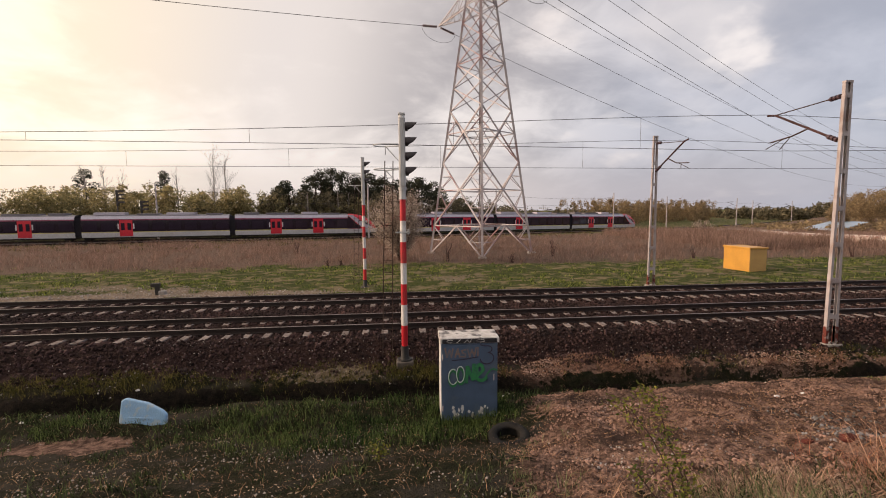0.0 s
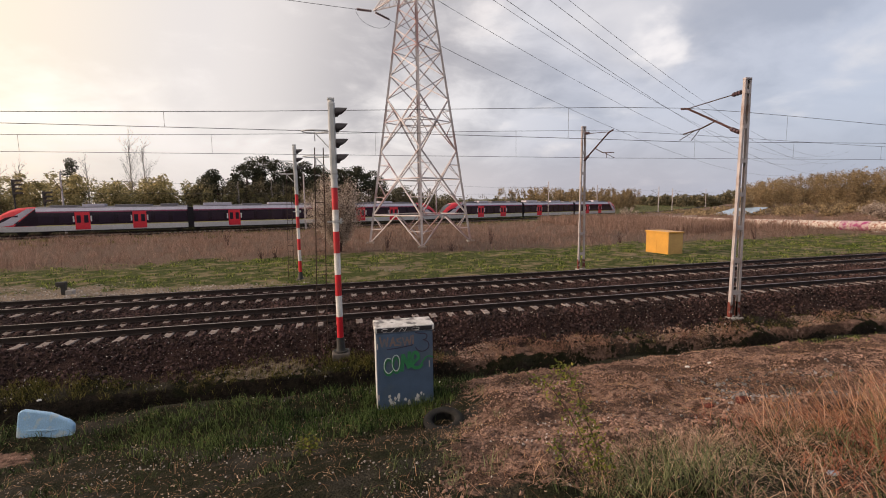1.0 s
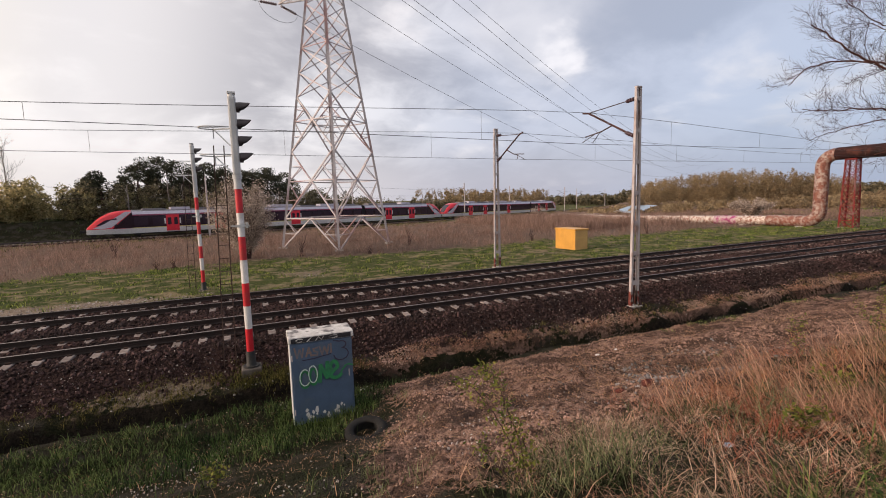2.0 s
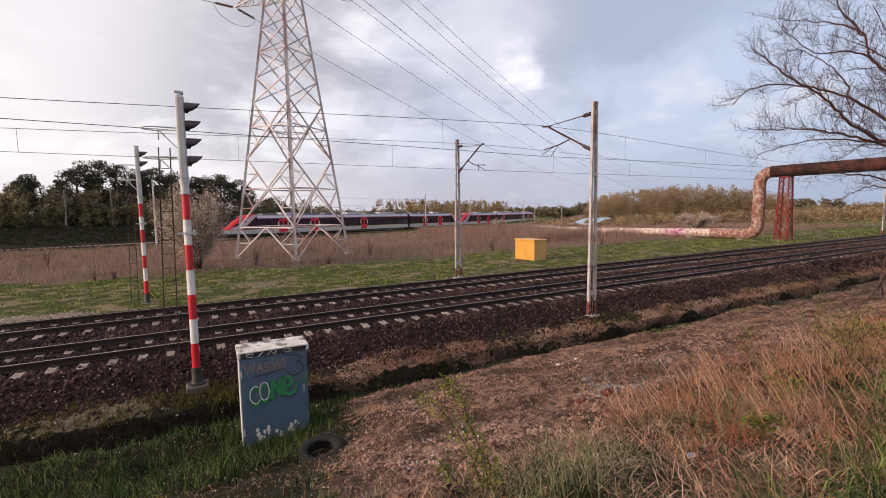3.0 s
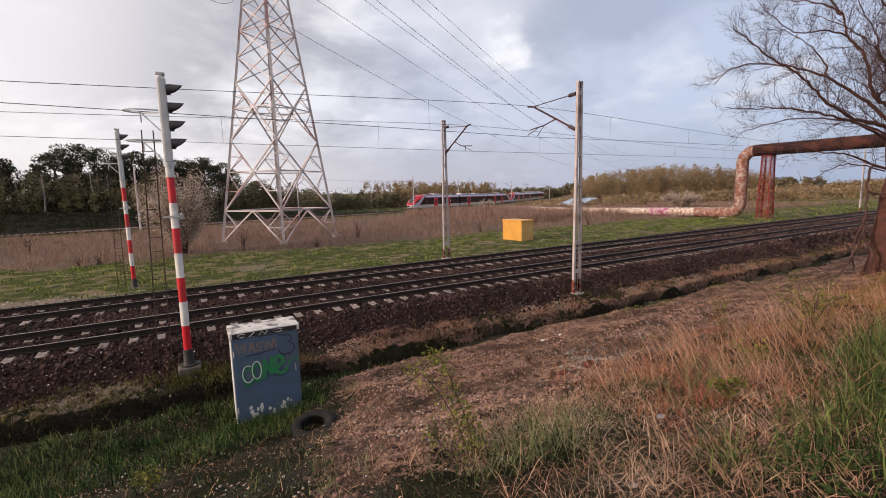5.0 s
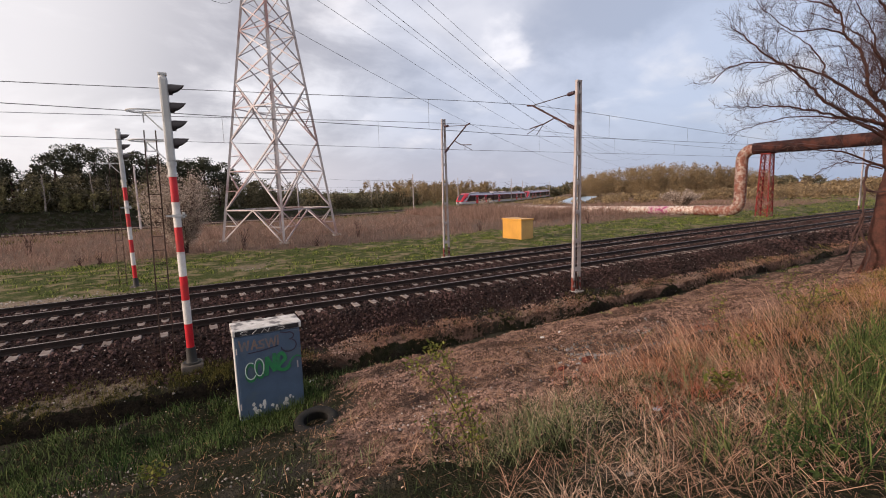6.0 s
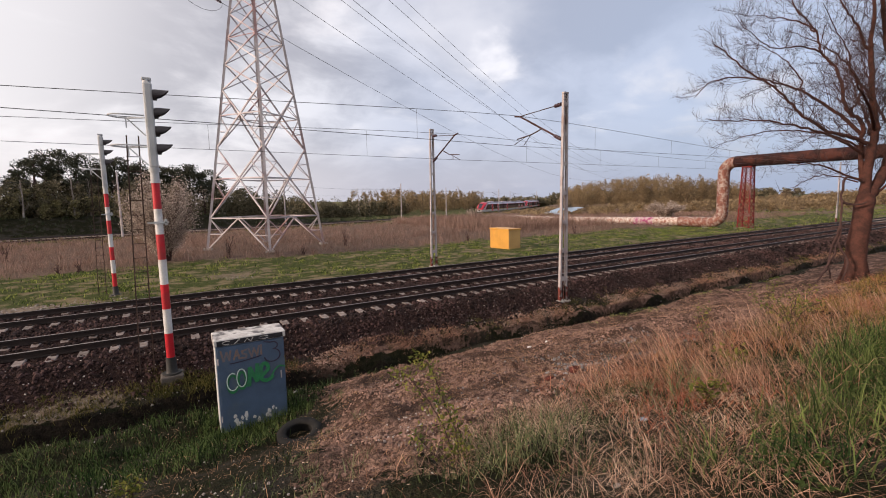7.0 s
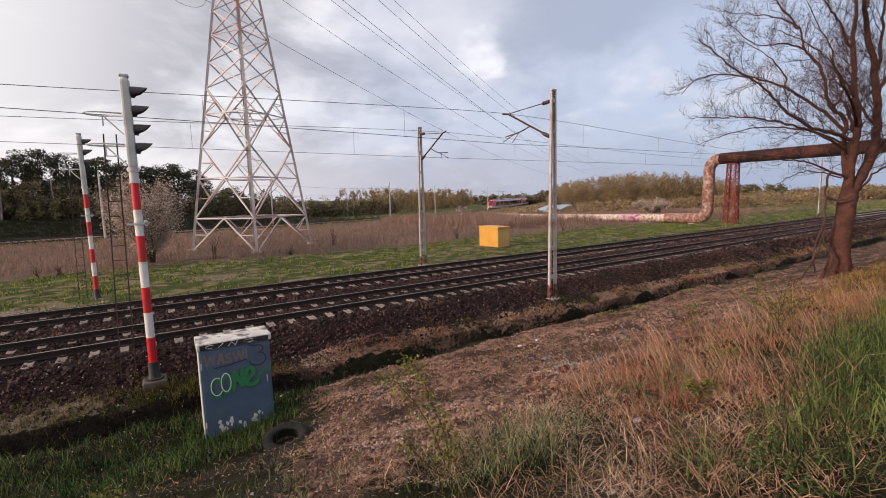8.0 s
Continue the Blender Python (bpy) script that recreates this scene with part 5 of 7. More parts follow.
# ---------------------------------------------------------------- plants
def leaf_material(name, c1, c2, rough=0.7, through_light=0.3, vary=0.4, patch=0.4):
    m = bpy.data.materials.new(name)
    m.use_nodes = True
    nt = m.node_tree
    N, L = nt.nodes.new, nt.links.new
    p, out = nt.nodes["Principled BSDF"], nt.nodes["Material Output"]
    p.inputs["Roughness"].default_value = rough
    p.inputs["Specular IOR Level"].default_value = 0.12
    tc, geo = N("ShaderNodeTexCoord"), N("ShaderNodeNewGeometry")
    n = N("ShaderNodeTexNoise")
    n.inputs["Scale"].default_value, n.inputs["Detail"].default_value = patch, 4
    L(tc.outputs["Object"], n.inputs["Vector"])
    add = N("ShaderNodeMath")
    add.operation = "MULTIPLY_ADD"
    L(geo.outputs["Random Per Island"], add.inputs[0])
    add.inputs[1].default_value = 0.55
    L(n.outputs[0], add.inputs[2])
    r = N("ShaderNodeMapRange")
    r.inputs[1].default_value, r.inputs[2].default_value = 0.5, 1.05
    L(add.outputs[0], r.inputs[0])
    x = N("ShaderNodeMix")
    x.data_type = "RGBA"
    L(r.outputs[0], x.inputs[0])
    x.inputs[6].default_value, x.inputs[7].default_value = (*c1, 1), (*c2, 1)
    h = N("ShaderNodeHueSaturation")
    v = N("ShaderNodeMapRange")
    v.inputs[3].default_value, v.inputs[4].default_value = 1 - vary, 1 + vary
    L(geo.outputs["Random Per Island"], v.inputs[0])
    L(v.outputs[0], h.inputs["Value"])
    L(x.outputs[2], h.inputs["Color"])
    L(h.outputs[0], p.inputs["Base Color"])
    tr = N("ShaderNodeBsdfTranslucent")
    L(h.outputs[0], tr.inputs[0])
    mx = N("ShaderNodeMixShader")
    mx.inputs[0].default_value = through_light
    L(p.outputs[0], mx.inputs[1])
    L(tr.outputs[0], mx.inputs[2])
    L(mx.outputs[0], out.inputs[0])
    return m


G_GREEN = leaf_material("grass_green", (0.011, 0.029, 0.010), (0.078, 0.098, 0.038), vary=0.85)
G_LUSH = leaf_material("grass_lush", (0.016, 0.045, 0.012), (0.100, 0.130, 0.042), vary=0.8)
G_SLOPE = leaf_material("slope_grass", (0.026, 0.060, 0.015), (0.125, 0.150, 0.046), vary=0.65, through_light=0.2, patch=0.8)
G_DRY = leaf_material("grass_dry", (0.36, 0.185, 0.105), (0.46, 0.29, 0.165), patch=0.9, vary=0.5)
G_STRAW = leaf_material("pale_straw", (0.46, 0.31, 0.225), (0.60, 0.44, 0.32), patch=0.9, vary=0.45)
G_MUTED = leaf_material("greyish_grass", (0.07, 0.085, 0.035), (0.19, 0.20, 0.10), patch=0.9, vary=0.6)
G_STALK = leaf_material("ochre_stalk", (0.33, 0.128, 0.062), (0.41, 0.220, 0.110), patch=0.9, vary=0.55)
G_PINK = leaf_material("pinkish_straw", (0.36, 0.175, 0.115), (0.47, 0.295, 0.20), patch=0.9, vary=0.5)
G_RED = leaf_material("grass_russet", (0.36, 0.100, 0.058), (0.40, 0.165, 0.10), patch=0.9, vary=0.5)
G_REED = leaf_material("reed", (0.19, 0.120, 0.092), (0.33, 0.222, 0.178), patch=0.25, vary=0.28)
G_FAR = leaf_material("far_turf", (0.036, 0.088, 0.014), (0.22, 0.24, 0.060), patch=0.6, vary=0.75)
G_OCHRE = leaf_material("ochre_turf", (0.14, 0.105, 0.028), (0.30, 0.205, 0.065), patch=0.8, vary=0.5)
G_MOSS = leaf_material("mossy_grass", (0.050, 0.056, 0.015), (0.17, 0.140, 0.042), patch=0.8, vary=0.5)
L_OLIVE = leaf_material("scrub_leaf", (0.25, 0.23, 0.12), (0.40, 0.33, 0.17), patch=0.06, vary=0.35, through_light=0.6)
L_BROWN = leaf_material("bare_wood", (0.22, 0.165, 0.105), (0.37, 0.275, 0.155), patch=0.09, vary=0.25, through_light=0.5)
L_PINE = leaf_material("pine_needle", (0.036, 0.042, 0.028), (0.085, 0.082, 0.052), patch=0.2, through_light=0.3)
L_DARK = leaf_material("dark_scrub", (0.100, 0.094, 0.062), (0.22, 0.185, 0.115), patch=0.1, through_light=0.45)
L_BLOSSOM = leaf_material("blossom", (0.30, 0.23, 0.185), (0.58, 0.49, 0.42), patch=0.8, through_light=0.5, vary=0.3)
L_ROSE = leaf_material("bramble_leaf", (0.085, 0.115, 0.026), (0.20, 0.185, 0.04), patch=2.0)


def blades(name, label, x, y, h, w, mat, seed, lean=0.45, category="grass", lie=0.0, z=None, heading=None):
    """Tapered bent blades as one object: x, y roots, h lengths, w widths."""
    r = np.random.RandomState(seed)
    n = len(x)
    z = height(x, y) - 0.02 if z is None else z
    a = r.uniform(0, 6.283, n) if heading is None else r.normal(radians(heading), 0.9, n)
    bend = np.abs(r.normal(lean, 0.25, n)) + lie
    up = 1 / np.sqrt(1 + bend * bend)
    dx, dy = np.cos(a) * bend * up, np.sin(a) * bend * up
    f = r.uniform(0, 6.283, n)
    sx, sy = np.cos(f) * w / 2, np.sin(f) * w / 2
    v = np.empty((n, 5, 3))
    v[:, 0] = np.stack([x - sx, y - sy, z], -1)
    v[:, 1] = np.stack([x + sx, y + sy, z], -1)
    mx, my, mz = x + dx * h * 0.40, y + dy * h * 0.40, z + up * h * 0.60
    v[:, 2] = np.stack([mx - sx * 0.7, my - sy * 0.7, mz], -1)
    v[:, 3] = np.stack([mx + sx * 0.7, my + sy * 0.7, mz], -1)
    v[:, 4] = np.stack([x + dx * h * 1.05, y + dy * h * 1.05, z + up * h * (0.98 - 0.18 * np.minimum(bend, 1.5))], -1)
    k = np.arange(n)[:, None] * 5
    faces = np.concatenate([k + [0, 1, 3], k + [0, 3, 2], k + [2, 3, 4]], 1).reshape(-1, 3)
    me = bpy.data.meshes.new(name)
    me.from_pydata(v.reshape(-1, 3).tolist(), [], faces.tolist())
    me.materials.append(mat)
    return tagged(new(name, me), label, category, kind="stuff")


def patchy(seed, count, xr, yr, density, clump=0.0):
    """Roots drawn at random, thinned by a density of x and y, gathered in tufts."""
    r = np.random.RandomState(seed)
    if clump:
        m = max(1, count // 14)
        cx, cy = r.uniform(*xr, m), r.uniform(*yr, m)
        k = density(cx, cy) > r.uniform(0, 1, m)
        cx, cy = cx[k], cy[k]
        pick = r.randint(0, len(cx), int(count * k.mean()) + 1)
        return cx[pick] + r.normal(0, clump, len(pick)), cy[pick] + r.normal(0, clump, len(pick)), r
    x, y = r.uniform(*xr, count), r.uniform(*yr, count)
    k = density(x, y) > r.uniform(0, 1, count)
    return x[k], y[k], r


def bare(x, y):
    return zones(x, y)["earth"]


def in_cabinet(x, y):
    return (x > 0.86) & (x < 2.2) & (y > -4.86) & (y < -4.15)


# foreground turf on the cabinet's side
def d_left(x, y):
    return (1 - bare(x, y)) * (~in_cabinet(x, y)) * smooth(y, -12.5, -10) * (1 - smooth(y, -3.65, -3.35)) * (0.04 + 0.96 * smooth(waves(x, y, 0.9, 31) + 0.7 * waves(x, y, 0.30, 32) + 1.1 * smooth(y, -5.6, -4.4) - 0.5, 0.0, 0.8))


x, y, r = patchy(41, 100000, (-14, 5), (-11, -3.3), d_left, 0.07)
blades("near_grass", "short uneven green grass on the ditch bank", x, y, r.uniform(0.05, 0.20, len(x)) * (1 + 0.9 * smooth(waves(x, y, 1.3, 33), 0, 1)), r.uniform(0.007, 0.018, len(x)), G_GREEN, 1, 0.6)
x, y, r = patchy(42, 18000, (-13, 2.6), (-6.6, -3.4), lambda x, y: (1 - bare(x, y)) * (~in_cabinet(x, y)) * np.maximum(0.9 * smooth(y, -5.6, -4.6) * smooth(waves(x, y, 0.6, 34), 0.0, 0.6), smooth(waves(x, y, 1.6, 35), 0.0, 0.5)), 0.09)
blades("tall_grass", "lush taller grass along the ditch edge", x, y, r.uniform(0.12, 0.32, len(x)), r.uniform(0.008, 0.017, len(x)), G_LUSH, 2, 0.6)
x, y, r = patchy(43, 8000, (-14, 6), (-11, -3.4), lambda x, y: (1 - bare(x, y)) * (~in_cabinet(x, y)) * 0.8)
blades("dead_grass", "dead straw lying among the green grass", x, y, r.uniform(0.08, 0.26, len(x)), r.uniform(0.004, 0.009, len(x)), G_DRY, 3, 1.0, lie=0.6)


# far bank of the ditch
def d_bank(x, y):
    return smooth(y, -2.75, -2.5) * (1 - smooth(y + 0.25 * waves(x, y, 0.8, 37), -2.1, -1.75)) * np.where(x < 3, 0.9, 0.10) * (0.25 + 0.75 * smooth(waves(x, y, 1.2, 36), -0.4, 0.6))


x, y, r = patchy(44, 100000, (-18, 34), (-2.75, -1.6), d_bank, 0.05)
blades("bank_grass", "low mossy grass between ditch and ballast", x, y, r.uniform(0.06, 0.22, len(x)), r.uniform(0.006, 0.013, len(x)), G_MOSS, 4, 0.6)
x, y, r = patchy(45, 80000, (2.5, 45), (-2.8, -1.9), lambda x, y: smooth(y, -2.75, -2.5) * (1 - smooth(y + 0.35 * waves(x, y, 0.9, 84), -2.35, -1.95)) * (0.1 + 0.8 * smooth(waves(x, y, 0.7, 85), -0.5, 0.4)), 0.08)
blades("bank_straw", "flattened pale straw along the ditch edge", x, y, r.uniform(0.07, 0.20, len(x)), r.uniform(0.007, 0.014, len(x)), G_PINK, 5, 0.9, lie=0.6)
M_LIP = material("lip_clod", (0.36, 0.25, 0.20), (0.20, 0.135, 0.105), 0.95, 0, 0.8, 30, 0.3, island=True, vary=0.5)
scatter_stones("lip_clods", "pale crumbling clods along the edge of the ditch", 8000, (3.4, 26), (-2.66, -2.05), (0.012, 0.034), M_LIP, 72, lambda x, y: smooth(waves(x, y, 0.9, 94) + 0.5 * waves(x, y, 0.3, 95), -0.2, 0.6), 0.3)
x, y, r = patchy(46, 3000, (-1.4, 1.2), (-2.6, -1.5), lambda x, y: 0.9 * np.exp(-((x - 0.1) ** 2 / 0.7 + (y + 2.15) ** 2 / 0.12)), 0.05)
blades("mast_foot_grass", "yellowish grass round the foot of the signal", x, y, r.uniform(0.10, 0.26, len(x)), r.uniform(0.006, 0.012, len(x)), G_MOSS, 6, 0.6)


# dry stand on the slope
def d_dry(x, y):
    c = -10.7 - 0.03 * (x - 6)
    return np.exp(-((y - c) / 1.3) ** 2) * smooth(x - 0.15 * (y + 10), 4.3, 6.3) * (0.35 + 0.65 * smooth(waves(x, y, 0.8, 51), -0.5, 0.4))


x, y, r = patchy(47, 17500, (2.4, 22), (-13, -7.4), d_dry, 0.10)
blades("dry_grass", "tall dry straw-coloured grass on the slope", x, y, r.uniform(0.20, 0.68, len(x)) * r.uniform(0.45, 1.0, len(x)), r.uniform(0.004, 0.010, len(x)), G_STALK, 7, 0.95)
x, y, r = patchy(48, 58000, (3.2, 20), (-12.4, -8.0), lambda x, y: np.maximum(d_dry(x, y), np.exp(-((x - 5.3) / 1.3) ** 2 - ((y + 11.2) / 0.6) ** 2)) * smooth(waves(x, y, 1.1, 52), -0.2, 0.5), 0.12)
blades("russet_grass", "reddish collapsed dry grass on the slope", x, y, r.uniform(0.20, 0.60, len(x)), r.uniform(0.003, 0.008, len(x)), G_RED, 8, 1.1, lie=0.4)


def d_corner(x, y):
    return smooth(-y + 0.06 * (x - 5) + 0.4 * waves(x, y, 0.9, 53), 11.75, 12.6) * smooth(x, 3.0, 5.0) * smooth(y, -15.5, -14.2 + 0 * x)


def clear(x, y):
    """Keeps the stand off the spot where the path begins."""
    return (np.hypot(x - 0.3, y + 14.1) > 1.9).astype(float)


x, y, r = patchy(49, 95000, (1.2, 24), (-15.4, -10.0), lambda x, y: d_corner(x, y) * clear(x, y), 0.09)
blades("green_slope_grass", "fresh green grass on top of the slope", x, y, r.uniform(0.15, 0.50, len(x)), r.uniform(0.006, 0.013, len(x)), G_SLOPE, 9, 0.6)
x, y, r = patchy(50, 70000, (0.5, 26), (-13.2, -8), lambda x, y: 0.7 * smooth(-y + 0.8 * waves(x, y, 1.0, 54), 8.8, 10.4) * smooth(waves(x, y, 0.8, 57), -0.6, 0.4) * clear(x, y), 0.08)
blades("mixed_slope_grass", "short green tufts mixed into the dry grass", x, y, r.uniform(0.08, 0.32, len(x)), r.uniform(0.004, 0.010, len(x)), G_GREEN, 10, 0.7)
x, y, r = patchy(57, 34000, (0.8, 14), (-13.4, -9.6), lambda x, y: (0.5 + 0.5 * smooth(x, 2.6, 4.4)) * smooth(-y, 9.8, 10.8) * (1 - 0.55 * d_corner(x, y)) * smooth(waves(x, y, 0.55, 58), -0.7, 0.3) * clear(x, y), 0.11)
blades("tangled_straw", "tangled pale straw on the near slope", x, y, r.uniform(0.12, 0.50, len(x)), r.uniform(0.003, 0.007, len(x)), G_PINK, 17, 1.3, lie=0.5)
x, y, r = patchy(69, 9500, (1.5, 5.8), (-12.5, -10.0), lambda x, y: smooth(waves(x, y, 0.5, 96) + 0.4 * waves(x, y, 0.2, 97), -0.3, 0.5) * clear(x, y), 0.10)
blades("bleached_straw", "bleached pinkish straw collapsed at the foot of the slope", x, y, r.uniform(0.12, 0.42, len(x)), r.uniform(0.003, 0.007, len(x)), G_STRAW, 29, 1.3, lie=0.4)
x, y, r = patchy(58, 5200, (2.5, 13), (-12.6, -8.8), lambda x, y: d_dry(x, y) * clear(x, y), 0.12)
blades("straw_stalks", "long leaning dry stalks above the grass", x, y, r.uniform(0.5, 1.1, len(x)), r.uniform(0.004, 0.008, len(x)), G_PINK, 18, 1.0, heading=150)
x, y, r = patchy(64, 9000, (1.2, 8.0), (-12.4, -9.6), lambda x, y: smooth(waves(x, y, 0.6, 83) - 0.25 * np.abs(y + 11.1), 0.0, 0.5) * clear(x, y), 0.07)
blades("grey_green_tufts", "grey-green grass tufts between straw and bare earth", x, y, r.uniform(0.15, 0.42, len(x)), r.uniform(0.006, 0.012, len(x)), G_MUTED, 24, 0.7)
x, y, r = patchy(59, 12000, (-14, 7), (-11.5, -3.5), lambda x, y: (1 - bare(x, y)) * (~in_cabinet(x, y)) * (0.25 + 0.75 * smooth(waves(x, y, 0.7, 59), 0.0, 0.8)))
blades("leaf_litter", "pale dead leaves lying in the grass", x, y, r.uniform(0.015, 0.04, len(x)), r.uniform(0.012, 0.028, len(x)), G_STRAW, 19, 2.0, lie=2.0, z=height(x, y) + 0.03)
x, y, r = patchy(70, 4200, (0.8, 3.6), (-10.4, -5.0), lambda x, y: np.exp(-((x - heap_edge(y)) / 0.28) ** 2) * (~in_cabinet(x, y)) * smooth(waves(x, y, 0.5, 99), -0.3, 0.5), 0.06)
blades("heap_foot_grass", "mixed green tufts along the foot of the spoil heap", x, y, r.uniform(0.06, 0.24, len(x)), r.uniform(0.005, 0.012, len(x)), G_MUTED, 30, 0.7)
x, y, r = patchy(60, 2600, (0.6, 2.5), (-5.25, -3.9), lambda x, y: (~in_cabinet(x, y)) * 0.9, 0.05)
blades("cabinet_grass", "rank grass round the foot of the cabinet", x, y, r.uniform(0.15, 0.38, len(x)), r.uniform(0.006, 0.014, len(x)), G_LUSH, 20, 0.45)

x, y, r = patchy(65, 26000, (8, 30), (-12.5, -8.2), lambda x, y: smooth(x, 8, 12) * smooth(-y + 0.05 * x + 0.5 * waves(x, y, 1.1, 86), 9.6, 10.8) * (0.3 + 0.7 * smooth(waves(x, y, 0.9, 87), -0.5, 0.4)), 0.10)
blades("ochre_turf", "short yellow-green turf high on the slope", x, y, r.uniform(0.10, 0.32, len(x)), r.uniform(0.008, 0.016, len(x)), G_OCHRE, 25, 0.6)
x, y, r = patchy(67, 5000, (11.5, 30), (-5.6, -3.3), lambda x, y: smooth(y + 0.6 * waves(x, y, 1.6, 89), -4.7, -4.0) * smooth(waves(x, y, 1.2, 90), 0.0, 0.5), 0.07)
blades("ditch_edge_grass", "green grass patches on the edge of the ditch", x, y, r.uniform(0.05, 0.16, len(x)), r.uniform(0.010, 0.020, len(x)), G_FAR, 27, 0.6)
x, y, r = patchy(68, 16000, (9, 60), (-2.55, -1.75), lambda x, y: smooth(x, 9, 16) * smooth(waves(x, y, 1.3, 91), -0.2, 0.5), 0.07)
blades("shoulder_grass", "thin greyish-green grass at the foot of the ballast", x, y, r.uniform(0.05, 0.14, len(x)), r.uniform(0.012, 0.024, len(x)), G_MOSS, 28, 0.7)

# litter of straw and clods over the bare earth
x, y, r = patchy(51, 50000, (0.8, 24), (-10.8, -3.5), lambda x, y: bare(x, y) * (0.12 + 0.88 * smooth(waves(x, y, 0.5, 55) + 0.5 * waves(x, y, 1.6, 56), -0.3, 0.6)))
blades("earth_straw", "bits of dead straw strewn over bare earth", x, y, r.uniform(0.05, 0.19, len(x)), r.uniform(0.004, 0.011, len(x)), G_DRY, 11, 2.2, lie=2.5, z=height(x, y) + 0.004)
M_CLOD = material("earth_clod", (0.30, 0.190, 0.150), (0.12, 0.076, 0.060), 0.95, 0, 0.8, 30, 0.3, island=True, vary=0.42)
scatter_stones("earth_clods", "crumbly pinkish-brown clods over the bare slope", 66000, (0.8, 22), (-10.8, -3.4), (0.008, 0.036), M_CLOD, 61, lambda x, y: bare(x, y) * (0.12 + 0.88 * smooth(waves(x, y, 0.8, 66) + 0.8 * waves(x, y, 0.25, 67), -0.3, 1.0)), 0.15)
M_RUBBLE = material("grey_rubble", (0.20, 0.19, 0.19), (0.08, 0.075, 0.072), 0.9, 0, 0.8, 30, 0.2, island=True, vary=0.7)
M_PALE = material("pale_stone", (0.42, 0.38, 0.35), (0.30, 0.26, 0.24), 0.9, 0, 0.8, 30, 0.2, island=True, vary=0.4)
scatter_stones("pale_stones", "pale stones strewn along the ditch and path", 700, (-14, 30), (-3.9, -1.3), (0.012, 0.035), M_PALE, 62, lambda x, y: 0.25 + 0.75 * smooth(waves(x, y, 1.5, 63), 0.1, 0.8))
scatter_stones("pale_chips", "pale chips scattered over the dark ballast shoulder", 2600, (-15, 34), (-2.5, -0.7), (0.008, 0.022), M_PALE, 68, lambda x, y: 0.4 + 0.6 * smooth(waves(x, y, 1.1, 69), -0.3, 0.6), 0.9)
scatter_stones("pale_chips", "pale chips and crumbs among the thin grass", 5200, (-9, 5), (-11, -4.6), (0.006, 0.02), M_PALE, 70, lambda x, y: 0.9 * smooth(waves(x, y, 0.7, 92) + 0.3 * waves(x, y, 0.25, 93), 0.0, 0.7) + 0.05, 0.4)
scatter_stones("rubble", "grey rubble chips between spoil heap and dry grass", 7000, (4.6, 11.0), (-9.8, -6.0), (0.010, 0.036), M_RUBBLE, 71, lambda x, y: np.exp(-((x - 7.4) / 1.7) ** 2 - ((y + 8.2) / 0.9) ** 2) * smooth(waves(x, y, 0.45, 98), -0.6, 0.5), 0.5)
scatter_stones("path_gravel", "pale gravel patches beside the far track", 6000, (-34, 20), (7.3, 12.5), (0.02, 0.05), M_PALE, 64, lambda x, y: zones(x, y)["sand"])


# between the tracks and the reeds
def d_turf(x, y):
    z = zones(x, y)
    return np.clip((1 - z["reed"]) * (1 - z["sand"]) * smooth(y, 7.6, 9.0), 0, 1) * (0.35 + 0.65 * smooth(waves(x, y, 2.2, 71) + 0.4 * waves(x, y, 0.8, 72), -0.4, 0.6))


x, y, r = patchy(52, 76000, (-45, 62), (7.6, 25), d_turf, 0.16)
blades("verge_grass", "patchy bright green grass beyond the tracks", x, y, r.uniform(0.08, 0.26, len(x)), r.uniform(0.02, 0.045, len(x)), G_FAR, 12, 0.6)
x, y, r = patchy(53, 24000, (60, 200), (7.6, 40), lambda x, y: 0.7 + 0 * x, 0.3)
blades("verge_grass", "green grass along the distant tracks", x, y, r.uniform(0.10, 0.35, len(x)), r.uniform(0.05, 0.10, len(x)), G_FAR, 13, 0.6)


def d_reed(x, y):
    return zones(x, y)["reed"] * (0.55 + 0.45 * smooth(waves(x, y, 3.0, 73), -0.6, 0.4))


x, y, r = patchy(54, 140000, (-75, 110), (19, 66), lambda x, y: d_reed(x, y) * np.clip(1.25 - (y - 20) / 60, 0.3, 1), 0.25)
blades("reeds", "dense pinkish-brown dead reeds in the field", x, y, r.uniform(0.5, 1.2, len(x)) * (0.75 + 0.35 * smooth(waves(x, y, 4.0, 74), -0.5, 0.5)), r.uniform(0.014, 0.034, len(x)), G_REED, 14, 0.65, "reeds")
x, y, r = patchy(61, 26000, (36, 57.5), (27, 64), lambda x, y: smooth(y + 2 * waves(x, y, 3.0, 75), 27, 31) * (0.4 + 0.6 * smooth(waves(x, y, 2.0, 76), -0.5, 0.4)), 0.3)
blades("tall_reeds", "taller grey-brown reeds in front of the pipeline", x, y, r.uniform(0.9, 1.9, len(x)), r.uniform(0.02, 0.05, len(x)), G_REED, 21, 0.4, "reeds")
x, y, r = patchy(55, 40000, (-110, 160), (40, 150), lambda x, y: smooth(y - line_y(x), -26, -20) * (1 - smooth(y - line_y(x), -6, -3)), 0.3)
blades("field_grass", "olive grass between the reeds and the distant line", x, y, r.uniform(0.2, 0.5, len(x)), r.uniform(0.05, 0.10, len(x)), G_MOSS, 15, 0.5)
x, y, r = patchy(56, 50000, (-120, 60), (58, 112), lambda x, y: smooth(y - line_y(x), 3, 5) * (1 - smooth(y - line_y(x), 16, 24)), 0.3)
G_BANK = leaf_material("bank_green", (0.042, 0.054, 0.026), (0.085, 0.094, 0.045), patch=0.1)
